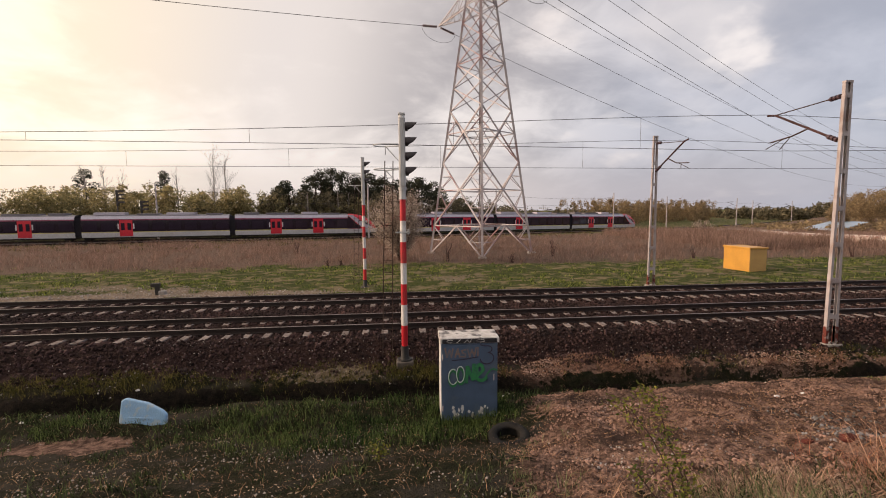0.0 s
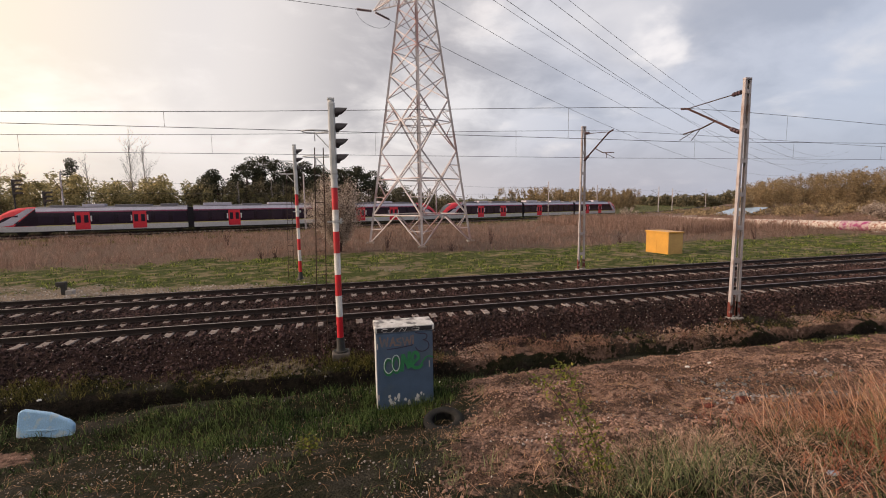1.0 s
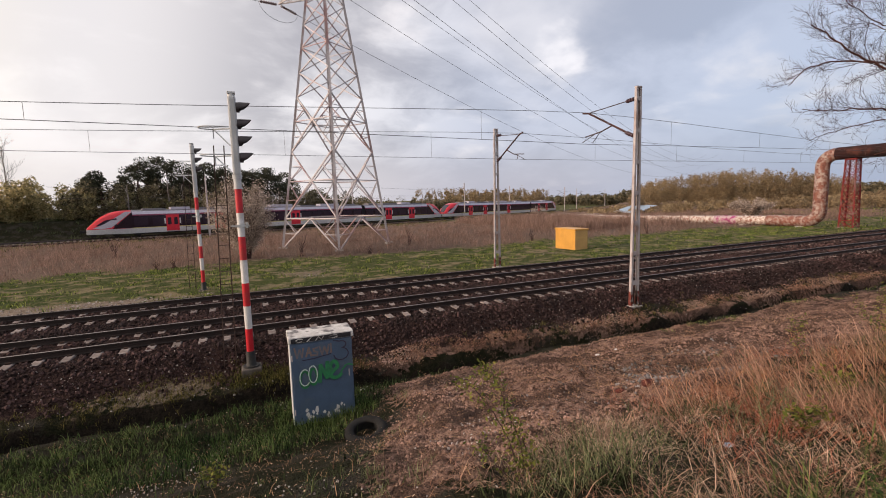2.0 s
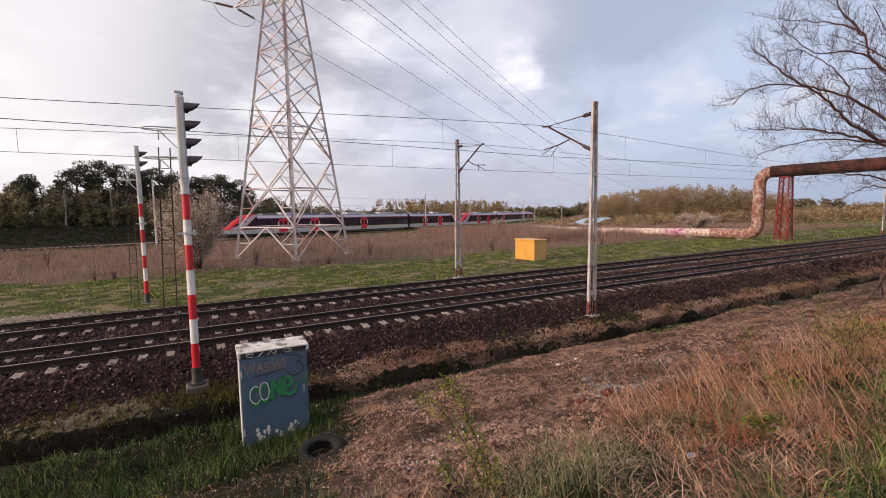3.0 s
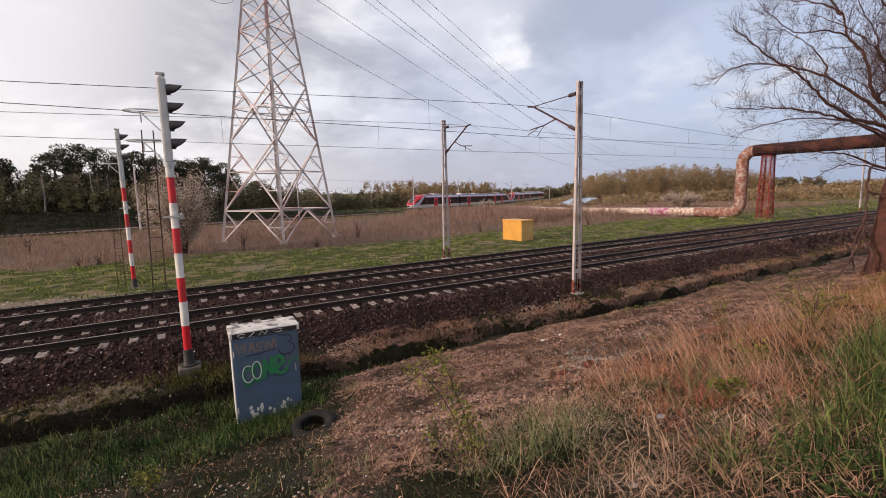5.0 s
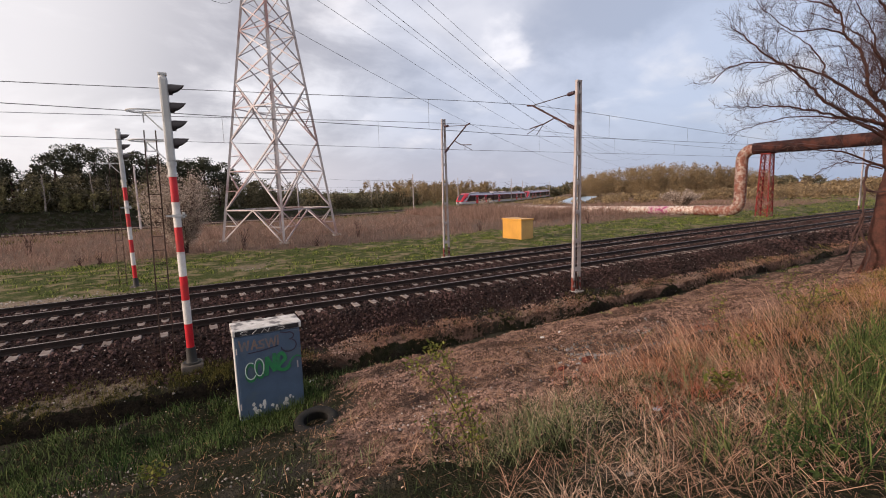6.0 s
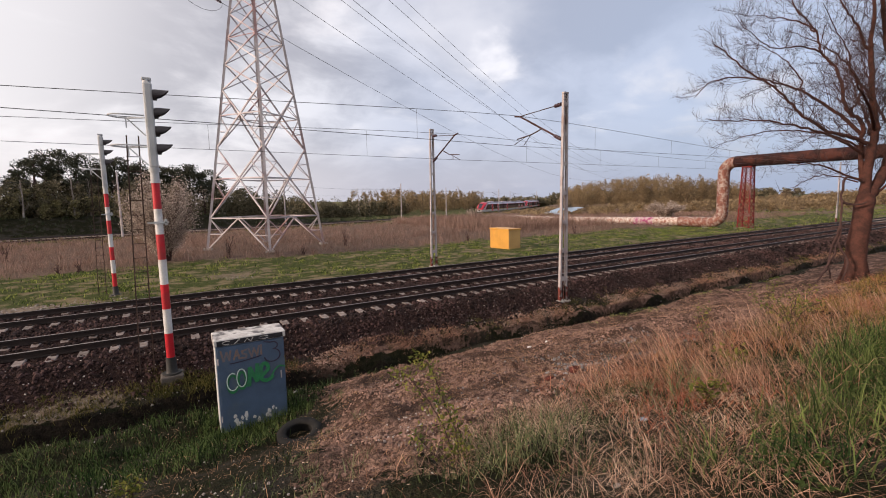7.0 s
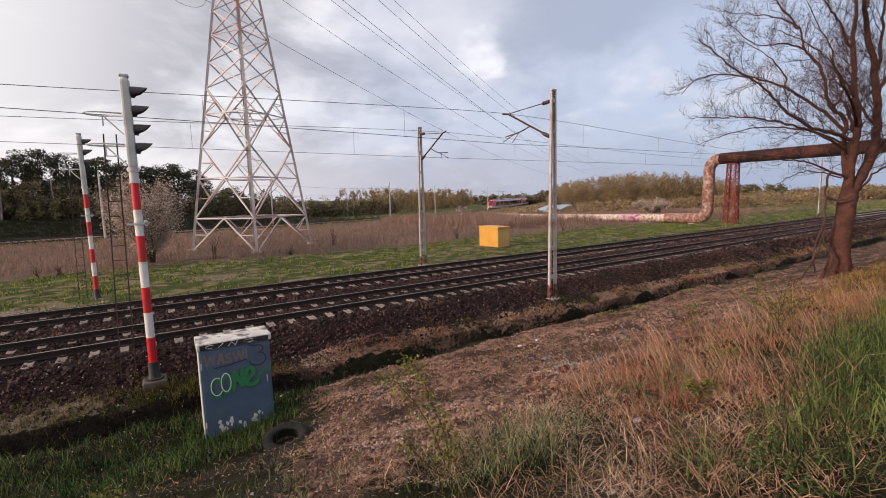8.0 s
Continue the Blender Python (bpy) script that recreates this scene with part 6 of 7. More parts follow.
blades("bank_turf", "dark rough grass on the bank behind the line", x, y, r.uniform(0.25, 0.6, len(x)), r.uniform(0.06, 0.12, len(x)), G_BANK, 16, 0.5)


# ---------------------------------------------------------------- trees and shrubs
def limb_points(pts, n=8, jitter=0.03, rnd=None):
    """A smooth run through control points with a little wobble."""
    pts = [Vector(p) for p in pts]
    out = []
    for i in range(len(pts) - 1):
        p0, p1, p2, p3 = pts[max(i - 1, 0)], pts[i], pts[i + 1], pts[min(i + 2, len(pts) - 1)]
        for k in range(n):
            u = k / n
            c = 0.5 * ((2 * p1) + (p2 - p0) * u + (2 * p0 - 5 * p1 + 4 * p2 - p3) * u * u + (3 * p1 - p0 - 3 * p2 + p3) * u ** 3)
            out.append(c + Vector((rnd.uniform(-jitter, jitter), rnd.uniform(-jitter, jitter), rnd.uniform(-jitter, jitter))) * (1 if out else 0))
    return out + [pts[-1]]


def sprout(b, pts, r0, depth, rnd, spacing, length, upward=0.25, sides=4, first=0.15, thin=0.006):
    """Side shoots along a limb, each with finer shoots of its own."""
    total = sum((q - p).length for p, q in zip(pts, pts[1:]))
    at, run = total * first, 0.0
    for p, q in zip(pts, pts[1:]):
        seg = (q - p).length
        while run + seg > at:
            u = (at - run) / seg
            o = p.lerp(q, u)
            d = (q - p).normalized()
            side = d.cross(Vector((rnd.uniform(-1, 1), rnd.uniform(-1, 1), rnd.uniform(-1, 1)))).normalized()
            spread = rnd.uniform(0.5, 1.05)
            way = (d * math.cos(spread) + side * math.sin(spread) + Vector((0, 0, upward))).normalized()
            l = length * rnd.uniform(0.55, 1.25) * (1.15 - 0.6 * at / total)
            m = 4 if depth > 0 else 3
            shoot, pos, w = [o], o.copy(), way.copy()
            for _ in range(m):
                w = (w + Vector((rnd.uniform(-0.28, 0.28), rnd.uniform(-0.28, 0.28), rnd.uniform(-0.16, 0.26)))).normalized()
                pos = pos + w * l / m
                shoot.append(pos.copy())
            rr = max(thin, r0 * 0.5 * (1 - 0.5 * at / total))
            b.tube(shoot, [rr * (1 - 0.72 * i / m) for i in range(m + 1)], sides if depth > 0 else 3, False)
            if depth > 0:
                sprout(b, shoot, rr, depth - 1, rnd, spacing * 0.62, length * 0.55, upward, 3, 0.15, thin * 0.85)
            at += spacing * rnd.uniform(0.6, 1.4)
        run += seg


def big_tree():
    x, y = 20.9, -8.65
    z = float(height(x, y))
    t = thing("bare_tree", pose(x, y, z, 0, 0, -33), "large bare tree with reddish bark leaning over the slope", "tree")
    rnd = random.Random(12)
    trunk = limb_points([(-0.05, 0, -0.3), (-0.08, 0, 0.8), (-0.03, 0, 2.0), (0.10, 0.0, 3.15)], 6, 0.015, rnd)
    girth = np.interp(np.linspace(0, 1, len(trunk)), (0, 0.15, 0.35, 0.7, 0.9, 1), (0.44, 0.36, 0.30, 0.27, 0.27, 0.22))
    b = Builder()
    b.tube(trunk, [float(g) for g in girth], 18)
    for k in range(6):
        a = 2 * math.pi * k / 6 + 0.4
        b.tube([(0.52 * math.cos(a) - 0.05, 0.52 * math.sin(a), -0.15), (0.36 * math.cos(a) - 0.06, 0.36 * math.sin(a), 0.10), (0.23 * math.cos(a) - 0.07, 0.23 * math.sin(a), 0.6)], [0.05, 0.10, 0.09], 8)
    part("trunk", b, M_BARK, t, "thick reddish-brown trunk", True)
    limbs = [
        ([(0.0, 0, 2.55), (0.22, 0, 3.15), (0.93, 0.2, 4.25), (1.06, 0.2, 5.35), (0.73, 0.1, 7.1), (0.36, 0.1, 8.44), (0.11, 0.1, 9.66), (-0.27, 0, 11.26)], 0.21, 1.3),
        ([(0.75, 0.1, 7.0), (1.07, 0.3, 8.11), (1.25, 0.5, 9.62), (1.42, 0.6, 11.08)], 0.09, 1.3),
        ([(0.97, 0.2, 6.34), (0.93, -0.2, 7.11), (0.87, -0.5, 8.04), (0.93, -0.8, 9.08)], 0.09, 1.3),
        ([(0.74, 0.1, 4.04), (1.69, 0.4, 4.86), (2.66, 0.7, 5.7), (3.61, 1.0, 6.87), (4.11, 1.2, 8.34)], 0.13, 1.4),
        ([(0.42, 0, 3.08), (0.69, -0.3, 3.72), (1.06, -0.6, 3.98), (1.5, -0.9, 4.14)], 0.055, 1.0),
        ([(0.0, 0, 2.7), (0.03, 0, 3.45), (0.08, 0, 4.45), (0.17, 0, 5.34), (-0.08, -0.1, 6.3), (-0.28, -0.1, 7.73), (-0.36, -0.2, 8.9), (-0.46, -0.2, 10.72)], 0.19, 1.3),
        ([(-0.3, -0.1, 7.78), (-0.9, -0.3, 8.47), (-1.55, -0.5, 9.04), (-2.07, -0.6, 9.76), (-2.53, -0.8, 10.54)], 0.06, 1.1),
        ([(-0.03, 0.1, 3.66), (-0.09, 0.2, 4.68), (-0.0, 0.3, 5.59), (-0.49, 0.4, 6.07), (-0.7, 0.4, 6.82), (-0.92, 0.5, 7.54), (-1.42, 0.5, 8.04), (-1.67, 0.5, 8.72), (-2.31, 0.6, 9.55), (-2.6, 0.7, 10.55)], 0.1, 1.2),
        ([(-0.32, 0.4, 5.97), (0.23, 0.7, 6.77), (-0.12, 0.9, 7.69), (-0.68, 1.1, 8.26), (-1.4, 1.3, 8.8), (-1.91, 1.5, 9.09)], 0.05, 1.0),
        ([(-0.14, -0.1, 4.84), (-1.02, -0.3, 5.08), (-1.71, -0.4, 5.22), (-2.51, -0.5, 5.61), (-3.21, -0.6, 6.17), (-3.83, -0.7, 6.62), (-4.83, -0.8, 7.16), (-5.58, -0.9, 7.73), (-6.02, -1.0, 7.93)], 0.085, 1.2),
        ([(-0.03, 0.3, 5.19), (-0.59, 0.5, 5.89), (-1.49, 0.6, 6.53), (-1.95, 0.7, 6.82), (-2.95, 0.8, 7.17), (-3.94, 0.9, 7.37), (-4.83, 1.0, 7.26), (-5.39, 1.1, 6.73)], 0.075, 1.2),
        ([(-0.34, -0.1, 4.55), (-1.5, -0.4, 5.01), (-2.57, -0.6, 5.31), (-3.62, -0.7, 5.5), (-4.37, -0.8, 5.6), (-5.29, -0.9, 5.55), (-6.11, -1.0, 5.62)], 0.06, 1.1),
        ([(0.09, 0.4, 4.8), (-0.71, 0.8, 5.26), (-1.7, 1.2, 5.5), (-2.58, 1.5, 5.51), (-3.49, 1.8, 5.27), (-4.2, 2.0, 4.98)], 0.045, 1.0),
        ([(-0.2, -0.1, 3.57), (-1.22, -0.4, 3.88), (-2.1, -0.6, 4.1), (-2.94, -0.8, 4.16), (-3.7, -0.9, 4.31), (-4.43, -1.0, 4.22)], 0.05, 0.8),
        ([(-0.14, 0.1, 3.54), (-1.03, 0.3, 3.81), (-1.59, 0.5, 3.69), (-1.84, 0.7, 3.44), (-2.29, 0.8, 3.19)], 0.03, 0.7),
        ([(-1.42, 0.5, 8.04), (-2.43, 0.2, 8.16), (-3.36, 0, 8.02), (-4.21, -0.2, 8.39), (-5.05, -0.4, 9.02)], 0.04, 1.0),
        ([(-1.67, 0.5, 8.72), (-2.17, 0.9, 9.29), (-2.8, 1.2, 9.5), (-3.62, 1.5, 9.72)], 0.04, 1.0),
        ([(-1.95, 0.7, 6.82), (-1.74, 0.9, 7.25), (-2.07, 1.2, 7.92), (-2.64, 1.5, 8.54), (-3.4, 1.7, 8.99)], 0.038, 1.0),
        ([(0.14, 0.1, 5.16), (0.96, 1.3, 6.06), (1.47, 2.3, 6.9), (1.74, 3.1, 8.0)], 0.08, 1.2),
        ([(0.04, -0.1, 5.33), (-1.13, -1.2, 5.81), (-2.35, -2.1, 6.24), (-3.36, -2.8, 6.88)], 0.08, 1.2),
        ([(1.13, 0.3, 5.36), (1.47, 1.2, 6.03), (1.92, 2.2, 7.2), (2.07, 3.0, 8.76)], 0.07, 1.2),
        ([(-0.06, -0.1, 6.2), (-0.79, -0.5, 6.65), (-1.41, -0.8, 6.9), (-1.76, -1.0, 7.57), (-2.42, -1.2, 8.26), (-3.0, -1.4, 8.91)], 0.05, 1.0),
    ]
    for pts, r0, l in limbs:
        r0 *= 1.0 if r0 > 0.15 else 0.85
        run = limb_points(pts, 5, 0.035, rnd)
        b = Builder().tube(run, [r0 * (1 - 0.82 * (i / (len(run) - 1)) ** 0.8) for i in range(len(run))], 8)
        o = part("limb", b, M_BARK, t, "reddish-brown limb", True)
        tw = Builder()
        sprout(tw, run, min(r0, 0.09) * 0.5, 2, rnd, 0.235, l * (1.05 if len(pts) > 5 else 1.2), 0.20, 3, 0.14, 0.0055)
        tagged(part("twig_spray", tw, M_TWIG, o), "fine bare twigs", kind="stuff")
    b = Builder()
    for pts in ([(-0.20, -0.1, 3.55), (-0.98, -0.3, 3.66), (-1.0, -0.3, 2.87), (-0.95, -0.3, 2.16), (-1.04, -0.3, 1.35), (-1.39, -0.3, 0.43)], [(-0.98, -0.3, 2.9), (-0.6, -0.3, 2.75), (-0.25, -0.4, 2.85)], [(-0.95, -0.3, 2.1), (-1.15, -0.2, 1.2), (-1.1, -0.2, 0.2)], [(-1.0, -0.3, 1.5), (-0.8, -0.5, 0.8), (-0.95, -0.5, 0.1)], [(-1.2, -0.3, 0.9), (-1.5, -0.4, 0.5), (-1.7, -0.4, 0.1)]):
        run = limb_points(pts, 4, 0.04, rnd)
        b.tube(run, [0.045 * (1 - 0.6 * i / len(run)) for i in range(len(run))], 6)
        sprout(b, run, 0.02, 1, rnd, 0.25, 0.5, -0.2)
    part("broken_limb", b, M_TWIG, t, "broken limb hanging beside the trunk")


big_tree()


def leaf_cloud(r, centres, radii, per, size, squash=0.8):
    """Small random triangles filling uneven clumps; the vertices and faces."""
    n = len(centres) * per
    c = np.repeat(np.asarray(centres, float), per, 0)
    rad = np.repeat(np.asarray(radii, float), per)
    d = r.normal(0, 1, (n, 3))
    d /= np.linalg.norm(d, axis=1)[:, None]
    p = c + d * (rad * r.uniform(0.35, 1.0, n) ** 0.6)[:, None] * [1, 1, squash]
    s = size * r.uniform(0.5, 1.4, n)
    tri = r.normal(0, 1, (n, 3, 3))
    tri /= np.linalg.norm(tri, axis=2)[..., None]
    v = p[:, None] + tri * s[:, None, None]
    return v.reshape(-1, 3), np.arange(3 * n).reshape(-1, 3)


def cloud_part(name, v, f, mat, parent, label=""):
    me = bpy.data.meshes.new(name)
    me.from_pydata(v.tolist(), [], f.tolist())
    me.materials.append(mat)
    return part(name, me, None, parent, label)


def pine(x, y, h, seed, label="dark pine with an uneven open crown", mat=L_PINE, wide=1.0, low=0.36, pointed=False):
    r, rnd = np.random.RandomState(seed), random.Random(seed)
    z = float(height(x, y, False))
    t = thing("pine_tree", pose(x, y, z), label, "tree", "pines behind the line")
    lean = rnd.uniform(-0.05, 0.05)
    b = Builder().tube([(0, 0, -0.3), (lean * h * 0.4, 0, h * 0.5), (lean * h, 0, h * 0.92)], [0.22, 0.16, 0.05], 7)
    cs, rs = [], []
    for k in range(22):
        u = (k + 0.5) / 22 if pointed else rnd.uniform(0, 1)
        zz = h * (low + (1 - low) * u)
        reach = (1 - u * 0.75 if not pointed else 1.05 - u) * h * 0.24 * wide * rnd.uniform(0.5, 1.1)
        a = rnd.uniform(0, 6.28)
        c = (lean * zz + math.cos(a) * reach, math.sin(a) * reach, zz - 0.2)
        b.tube([(lean * zz, 0, zz - 0.5), c], [0.05, 0.02], 4, False)
        cs.append(c)
        rs.append(h * rnd.uniform(0.08, 0.17) * (0.7 if pointed else 1))
    part("trunk", b, M_TWIG, t)
    v, f = leaf_cloud(r, cs, rs, 130, 0.21, 0.62)
    cloud_part("crown", v, f, mat, t, "dark needle clumps")
    return t


for k, (x, h) in enumerate(((-21.5, 7.8), (-17.2, 10.3), (-14.6, 11.0), (-12, 10.0), (-9.2, 9.5), (-6.4, 9.9), (-3.4, 9.1), (-1.0, 8.3), (1.6, 8.7), (4.6, 9.5), (7.0, 9.0))):
    pine(x, float(line_y(x)) + 15 + (k * 37 % 5), h, 102 + k, wide=1.2, low=0.48)
for k, x in enumerate((-24, -19.2, -15.6, -10.6, -7.8, -4.9, 0.3, 3.0, 9.2)):
    pine(x, float(line_y(x)) + 19 + (k * 29 % 4), 7.3 + (k * 53 % 17) * 0.13, 172 + k, wide=1.25, low=0.42)
pine(-66, 88, 11.0, 131, "dark spruce rising above the scrub", wide=1.5, low=0.2, pointed=True)
pine(-52, 92, 10.8, 132, "dark spruce rising above the scrub", wide=1.3, low=0.2, pointed=True)
pine(-86, 88, 10.0, 133, "dark spruce rising above the scrub", wide=0.7, low=0.2, pointed=True)


def thin_tree(x, y, h, seed, label="tall bare tree with upright pale twigs behind the line"):
    rnd = random.Random(seed)
    t = thing("bare_tree", pose(x, y, float(height(x, y, False))), label, "tree", "bare trees behind the line")
    run = limb_points([(0, 0, -0.3), (0.1, 0, h * 0.4), (0, 0, h)], 6, 0.05, rnd)
    part("trunk", Builder().tube(run, [0.16 * (1 - 0.8 * i / len(run)) for i in range(len(run))], 6), M_BARK_PALE, t)
    b = Builder()
    sprout(b, run, 0.12, 2, rnd, 0.75, h * 0.3, 0.75, 3, 0.2, 0.014)
    tagged(part("twig_spray", b, M_BARK_PALE, t), "fine bare twigs", kind="stuff")


for k, (x, dy, h) in enumerate(((-35, 16, 12.5), (-33.4, 17, 11.5), (-42, 18, 9.0), (-55, 20, 9.5), (-57.5, 19, 9.0), (-52.5, 21, 8.5), (-12, 12, 6.0), (-17.5, 11, 5.6), (-10, 12.5, 5.5), (54, 28, 7.5), (57, 30, 8.0), (52, 29, 7.0))):
    thin_tree(x, float(line_y(x)) + dy, h, 150 + k)


def woods(name, label, mat, rows, per, size, seed, category="woods", tall=1.0):
    """Far scrub and woods: many crowns in one object. rows: (x, y, height, radius)."""
    r = np.random.RandomState(seed)
    cs, rs = [], []
    for x, y, h, rad in rows:
        z = float(height(x, y, False))
        for _ in range(5):
            u = r.uniform(0.12, 1)
            a, q = r.uniform(0, 6.28), rad * (1 - 0.55 * u) * r.uniform(0.1, 0.9)
            cs.append((x + q * math.cos(a), y + q * math.sin(a), z + h * u - rad * 0.25))
            rs.append(rad * r.uniform(0.35, 0.7))
    v, f = leaf_cloud(r, cs, rs, per, size, tall)
    me = bpy.data.meshes.new(name)
    me.from_pydata(v.tolist(), [], f.tolist())
    me.materials.append(mat)
    return tagged(new(name, me), label, category, kind="stuff")


def belt(seed, count, x0, x1, off, h, rad):
    r = np.random.RandomState(seed)
    out = []
    for _ in range(count):
        x = r.uniform(x0, x1)
        hh = r.uniform(*h)
        out.append((x, float(line_y(x)) + r.uniform(*off), hh, r.uniform(*rad) * (0.6 + 0.4 * hh / h[1])))
    return out


woods("scrub_belt", "olive and ochre spring scrub behind the line", L_OLIVE, belt(201, 520, -150, -24, (11, 24), (4.0, 7.0), (1.4, 2.4)), 46, 0.28, 211)
woods("scrub_belt", "olive scrub in front of the pines", L_OLIVE, belt(209, 55, -36, -4, (10, 14), (2.6, 5.0), (1.1, 1.9)), 60, 0.22, 219)
woods("dark_understorey", "dark undergrowth below the pines", L_DARK, belt(202, 260, -26, 24, (11, 24), (2.8, 6.8), (1.2, 2.4)), 60, 0.24, 212)
woods("olive_scrub", "olive scrub beyond the bend of the line", L_DARK, belt(203, 130, 20, 75, (26, 44), (3.4, 6.0), (1.6, 2.8)), 50, 0.36, 213)
woods("brown_woods", "ochre-brown leafless woods beyond the line", L_BROWN, belt(204, 220, 62, 150, (26, 60), (5.6, 9.6), (1.1, 2.0)), 56, 0.34, 214, tall=1.7)


def spread(seed, count, centre, along, across, turn, h, rad, peak=0.5):
    """Trees of a wood on a slanting patch, tallest about its middle."""
    r = np.random.RandomState(seed)
    out = []
    c, s = math.cos(radians(turn)), math.sin(radians(turn))
    for _ in range(count):
        u, w = r.uniform(-1, 1), r.uniform(-1, 1)
        x, y = centre[0] + u * along * c - w * across * s, centre[1] + u * along * s + w * across * c
        hh = (h[0] + (h[1] - h[0]) * (1 - abs(u - peak) ** 2 * 0.8)) * r.uniform(0.88, 1.03)
        out.append((x, y, hh, r.uniform(*rad)))
    return out


woods("hill_woods", "dense ochre-brown wood rising behind the field", L_BROWN, spread(205, 470, (175, 101), 35, 18, -36, (7.0, 12.2), (1.3, 2.3), 0.0), 60, 0.25, 215, tall=1.6)
woods("field_scrub", "low russet scrub in the field", L_BROWN, spread(206, 200, (118, 60), 42, 20, -32, (1.2, 2.8), (1.0, 2.2)), 40, 0.3, 216)
woods("far_scrub", "brown scrub along the distant tracks", L_BROWN, spread(207, 200, (205, 48), 60, 16, -10, (2.2, 5.0), (1.6, 3.4)), 44, 0.5, 217)
woods("horizon_woods", "dim woods on the horizon", L_DARK, [(x, y, h, q) for x, y, h, q in spread(208, 260, (230, 190), 130, 30, -40, (4, 8), (2.5, 5))], 40, 0.9, 218)


def shrub(x, y, h, w, seed, label, stems, mat, per, size, name="blossom_shrub"):
    r, rnd = np.random.RandomState(seed), random.Random(seed)
    t = thing(name, pose(x, y, float(height(x, y))), label, "shrub")
    ends = []
    for k in range(stems):
        b = Builder()
        a = rnd.uniform(0, 6.28)
        q = w * 0.5 * rnd.uniform(0.25, 1.0)
        top = (math.cos(a) * q, math.sin(a) * q, h * rnd.uniform(0.5, 1.0) * (1 - 0.25 * (q / (w * 0.5)) ** 2))
        run = limb_points([(rnd.uniform(-0.2, 0.2), rnd.uniform(-0.2, 0.2), -0.1), (top[0] * 0.35, top[1] * 0.35, top[2] * 0.5), top], 4, 0.05, rnd)
        b.tube(run, [0.035 * (1 - 0.85 * i / len(run)) for i in range(len(run))], 4)
        sprout(b, run, 0.015, 1, rnd, 0.4, h * 0.2, 0.35, 3, 0.25, 0.006)
        part("stem", b, M_TWIG, t)
        for i in range(3, len(run)):
            ends.append(run[i])
    v, f = leaf_cloud(r, [tuple(e) for e in ends], [h * 0.11] * len(ends), per, size, 1.0)
    cloud_part("blossom", v, f, mat, t, "thin pale blossom")


shrub(0.2, 24.5, 6.5, 5.4, 301, "tall pale blossoming shrub beside the reeds", 60, L_BLOSSOM, 110, 0.060)
shrub(77.5, 33.0, 3.6, 7.0, 302, "white blossoming shrub behind the pipeline", 30, L_BLOSSOM, 40, 0.15)
shrub(55.5, 62.0, 2.6, 4.0, 303, "pale twiggy shrub in the field", 24, L_BLOSSOM, 10, 0.12)
shrub(94, 72, 5.0, 5.0, 304, "pale brown twiggy shrub at the wood's edge", 24, L_BROWN, 24, 0.2)
for k, (x, y, h) in enumerate(((4.2, 23.6, 2.3), (14.6, 26.5, 2.0), (-4.6, 22.0, 1.0), (-5.6, 21.6, 0.9), (-10.5, 33, 2.2), (26.0, 22.5, 1.6), (9.5, 22.2, 1.2), (40.5, 21.5, 1.5))):
    shrub(x, y, h, h * 0.6, 310 + k, "small bare sapling at the edge of the reeds", 6, L_BROWN, 1, 0.03, "sapling")


def bramble(x, y, h, seed):
    """Arching shoots with small fresh leaves."""
    r, rnd = np.random.RandomState(seed), random.Random(seed)
    t = thing("bramble", pose(x, y, float(height(x, y))), "wild bramble shoots with fresh yellow-green leaves", "shrub", "brambles on the slope")
    v, f = [], []
    for k in range(4):
        a = rnd.uniform(0, 6.28)
        run = limb_points([(0, 0, -0.05), (math.cos(a) * h * 0.15, math.sin(a) * h * 0.15, h * 0.6), (math.cos(a) * h * 0.55, math.sin(a) * h * 0.55, h * rnd.uniform(0.6, 1.05))], 5, 0.02, rnd)
        part("shoot", Builder().tube(run, 0.006, 4), M_TWIG, t)
        for p in run[3:]:
            for _ in range(6):
                c = np.array(p) + r.normal(0, 0.05, 3)
                d, e = r.normal(0, 1, 3), r.normal(0, 1, 3)
                d, e = d / np.linalg.norm(d), e / np.linalg.norm(e)
                s = r.uniform(0.018, 0.04)
                n = len(v)
                v += [c - d * s, c + e * s * 0.5, c + d * s, c - e * s * 0.5]
                f += [(n, n + 1, n + 2, n + 3)]
    me = bpy.data.meshes.new("leaves")
    me.from_pydata([tuple(p) for p in v], [], f)
    me.materials.append(L_ROSE)
    tagged(part("leaves", me, None, t), "small fresh green leaves", kind="stuff")


for k, (x, y, h) in enumerate(((12.6, -9.9, 1.0), (11.2, -10.2, 0.9), (6.4, -11.3, 0.5), (-0.3, -7.7, 0.4), (5.2, -11.6, 0.45), (8.6, -11.1, 1.0))):
    bramble(x, y, h * 0.68, 330 + k)


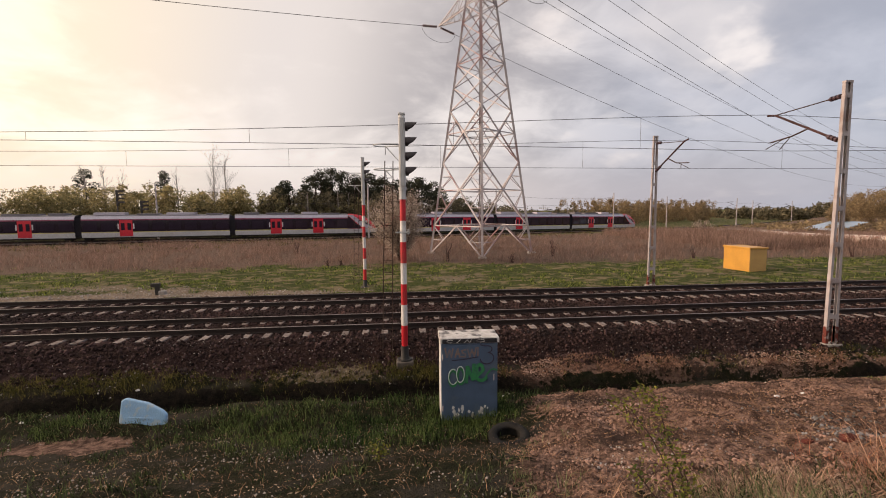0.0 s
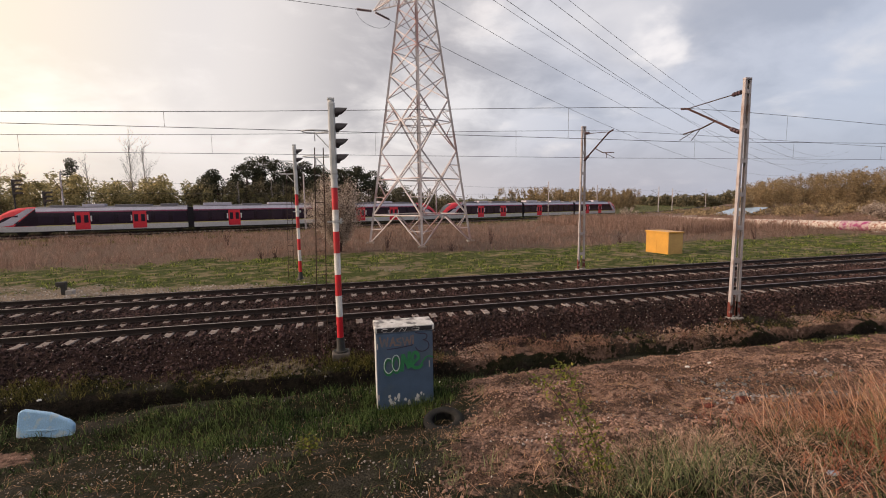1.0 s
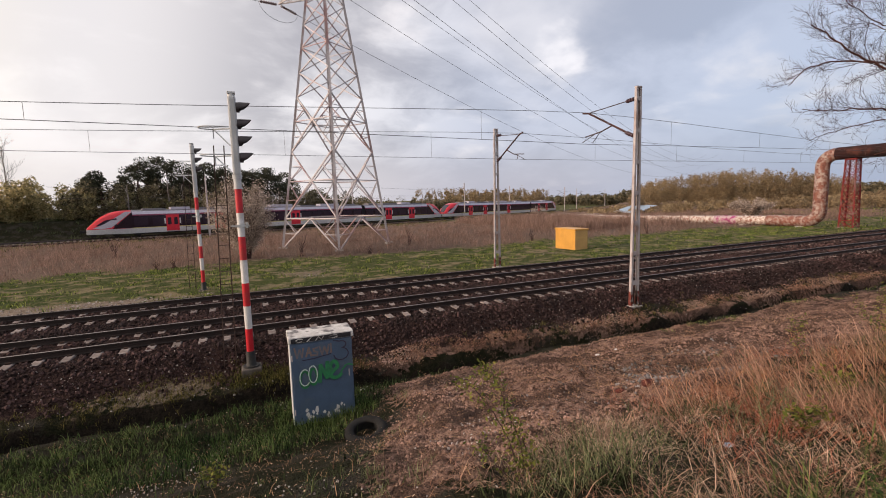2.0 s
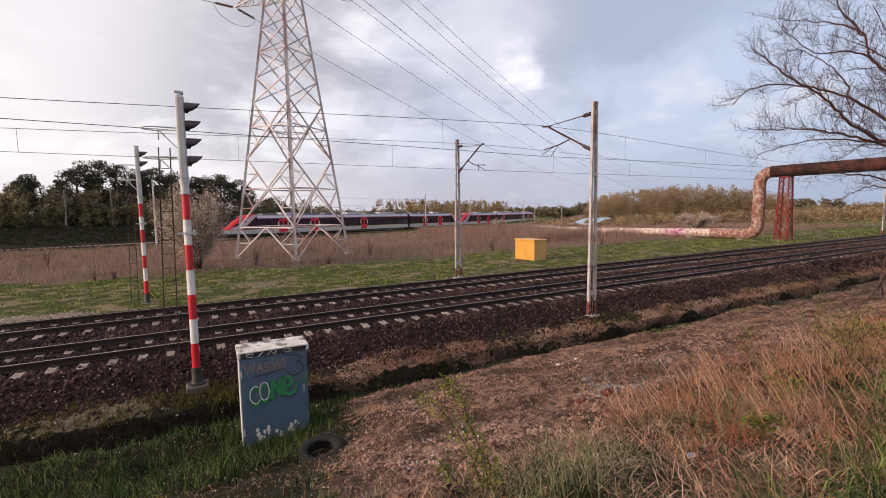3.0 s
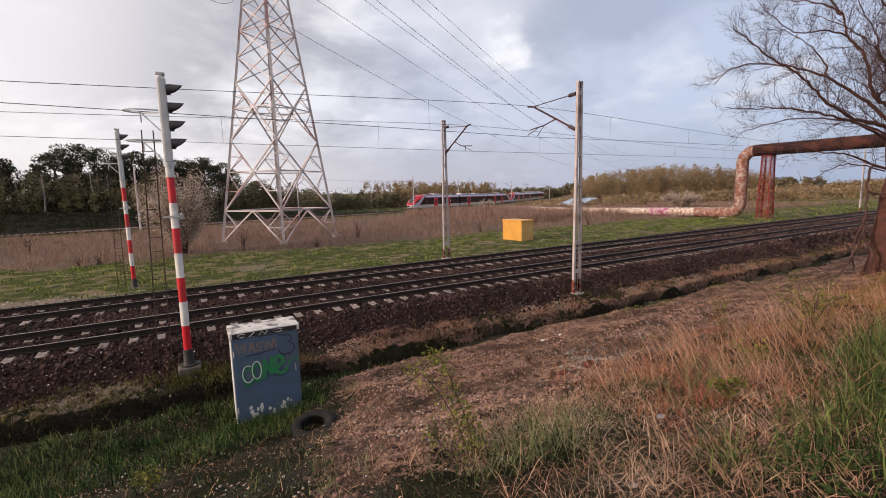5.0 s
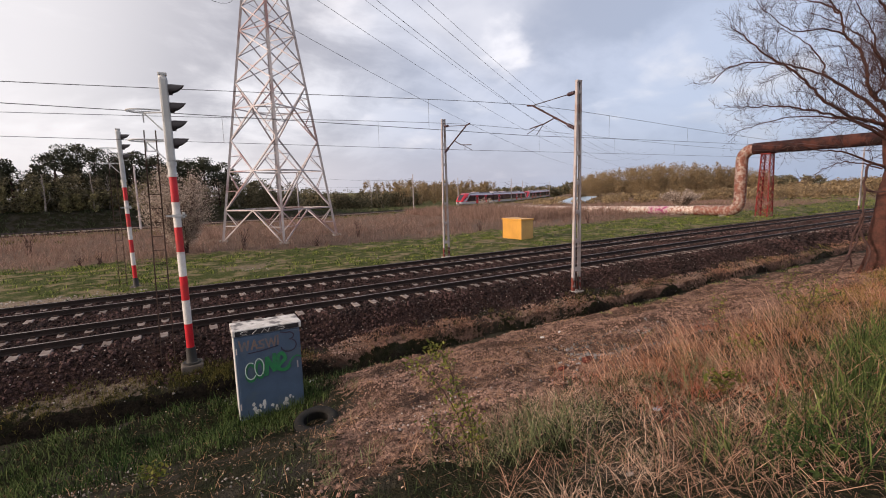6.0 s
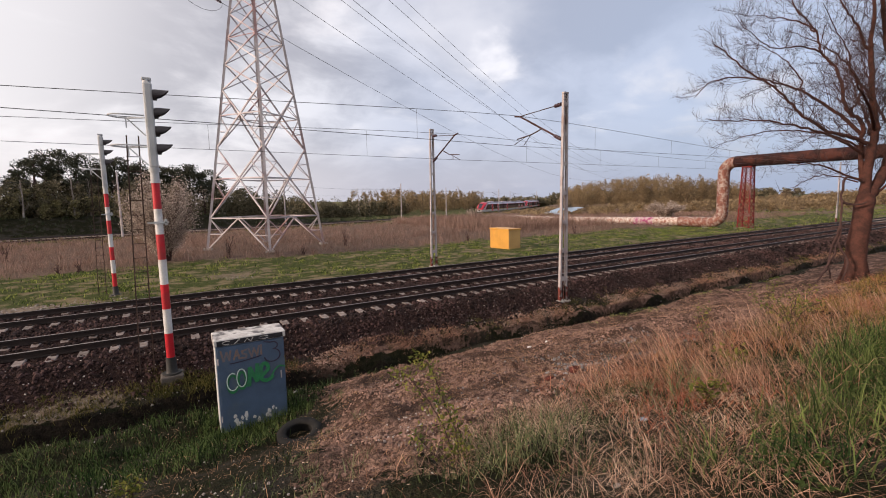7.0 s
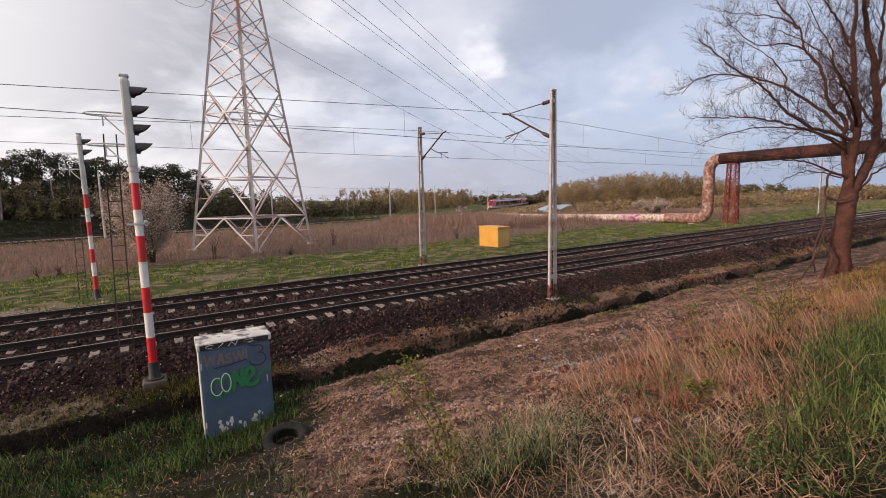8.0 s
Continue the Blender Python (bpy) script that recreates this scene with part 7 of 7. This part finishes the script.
def briar(x, y, shoots, seed):
    """Arching thorny stems with small leaves in pairs along their length."""
    r, rnd = np.random.RandomState(seed), random.Random(seed)
    t = thing("briar", pose(x, y, float(height(x, y))), "arching wild rose stem with fresh yellow-green leaves", "shrub", "wild roses on the spoil heap")
    for pts in shoots:
        run = limb_points(pts, 7, 0.008, rnd)
        stem = part("stem", Builder().tube(run, [0.008 * (1 - 0.6 * i / len(run)) for i in range(len(run))], 5), M_TWIG, t, "thin reddish stem")
        v, f = [], []
        for i, p in enumerate(run[4:]):
            for _ in range(9):
                c = np.array(p) + r.normal(0, 0.04 + 0.03 * (1 - i / len(run)), 3)
                d, e = r.normal(0, 1, 3), r.normal(0, 1, 3)
                d, e = d / np.linalg.norm(d), e / np.linalg.norm(e)
                l, n = r.uniform(0.014, 0.030), len(v)
                v += [c - d * l, c + e * l * 0.55, c + d * l, c - e * l * 0.55]
                f.append((n, n + 1, n + 2, n + 3))
        me = bpy.data.meshes.new("leaves")
        me.from_pydata([tuple(p) for p in v], [], f)
        me.materials.append(L_ROSE)
        tagged(part("leaves", me, None, stem), "small fresh leaves", kind="stuff")


briar(2.61, -10.53, (
    [(0, 0, -0.05), (-0.01, 0.01, 0.30), (-0.07, 0.04, 0.50), (-0.13, 0.09, 0.71), (-0.19, 0.12, 0.91), (-0.26, 0.17, 1.05), (-0.34, 0.22, 1.08)],
    [(0.0, 0.02, -0.05), (-0.12, 0.06, 0.35), (-0.26, 0.15, 0.66), (-0.42, 0.26, 0.90), (-0.55, 0.34, 0.93)],
    [(0.03, 0.0, -0.05), (0.06, 0.04, 0.22), (0.02, 0.10, 0.42)],
    [(0.05, 0.05, -0.05), (-0.05, -0.10, 0.15), (-0.10, -0.16, 0.32)],
    [(-0.10, 0.0, -0.05), (-0.30, 0.10, 0.20), (-0.42, 0.14, 0.36)]), 401)
briar(11.76, -9.57, ([(0, 0, -0.05), (0.05, 0, 0.45), (-0.05, 0.05, 0.95)], [(0.1, 0.1, -0.05), (0.25, 0.1, 0.4), (0.42, 0.0, 0.8)], [(-0.1, 0, -0.05), (-0.3, 0.1, 0.4), (-0.45, 0.2, 0.7)]), 402)
briar(9.6, -9.3, ([(0, 0, -0.05), (-0.08, 0, 0.35), (-0.2, 0.05, 0.75)], [(0.1, 0.1, -0.05), (0.2, 0.1, 0.35), (0.15, 0.0, 0.7)]), 403)


def weed(x, y, h, seed):
    """Low leafy weed: a few stems with toothed leaves in pairs."""
    r, rnd = np.random.RandomState(seed), random.Random(seed)
    t = thing("weed", pose(x, y, float(height(x, y))), "leafy bright green weed in the grass of the slope", "weed", "weeds on the slope")
    v, f = [], []
    for k in range(9):
        a, q = rnd.uniform(0, 6.28), rnd.uniform(0.02, 0.16)
        foot = Vector((q * math.cos(a), q * math.sin(a), -0.05))
        top = foot + Vector((rnd.uniform(-0.08, 0.08), rnd.uniform(-0.08, 0.08), h * rnd.uniform(0.6, 1.0)))
        part("stalk", Builder().tube([foot, top], 0.004, 4), L_WEED, t)
        for u in (0.35, 0.5, 0.65, 0.8, 0.92, 1.0):
            p = np.array(foot.lerp(top, u))
            for s in (0, 1):
                w = rnd.uniform(0, 6.28) + s * math.pi
                d, e = np.array((math.cos(w), math.sin(w), 0.15)), np.array((-math.sin(w), math.cos(w), 0))
                l = rnd.uniform(0.028, 0.055)
                n = len(v)
                v += [p, p + d * l * 0.4 + e * l * 0.28, p + d * l - np.array((0, 0, l * 0.25)), p + d * l * 0.4 - e * l * 0.28]
                f += [(n, n + 1, n + 2), (n, n + 2, n + 3)]
    me = bpy.data.meshes.new("leaves")
    me.from_pydata([tuple(p) for p in v], [], f)
    me.materials.append(L_WEED)
    tagged(part("leaves", me, None, t), kind="stuff")


L_WEED = leaf_material("weed_leaf", (0.036, 0.066, 0.018), (0.095, 0.125, 0.034), patch=2.0, vary=0.4)
for k, (x, y, h) in enumerate(((3.70, -12.80, 0.26), (3.95, -12.72, 0.28), (4.15, -12.62, 0.26), (3.55, -12.95, 0.24), (3.85, -12.95, 0.26), (4.35, -12.75, 0.24))):
    weed(x, y, h * 0.8, 360 + k)


# ---------------------------------------------------------------- what moves
def motions():
    for ob, off, l in CARS:
        rows = []
        for k in range(17):
            t = k * 0.5
            s = tail_at(t) + off
            a, b = on_line(s + l * 0.2), on_line(s + l * 0.8)
            d = (b - a).normalized()
            yaw, pitch = math.atan2(d.y, d.x), math.asin(d.z)
            rows.append((t, Matrix.Translation((a + b) / 2) @ Matrix.Rotation(yaw, 4, "Z") @ Matrix.Rotation(-pitch, 4, "Y")))
        walk(ob, rows)


motions()
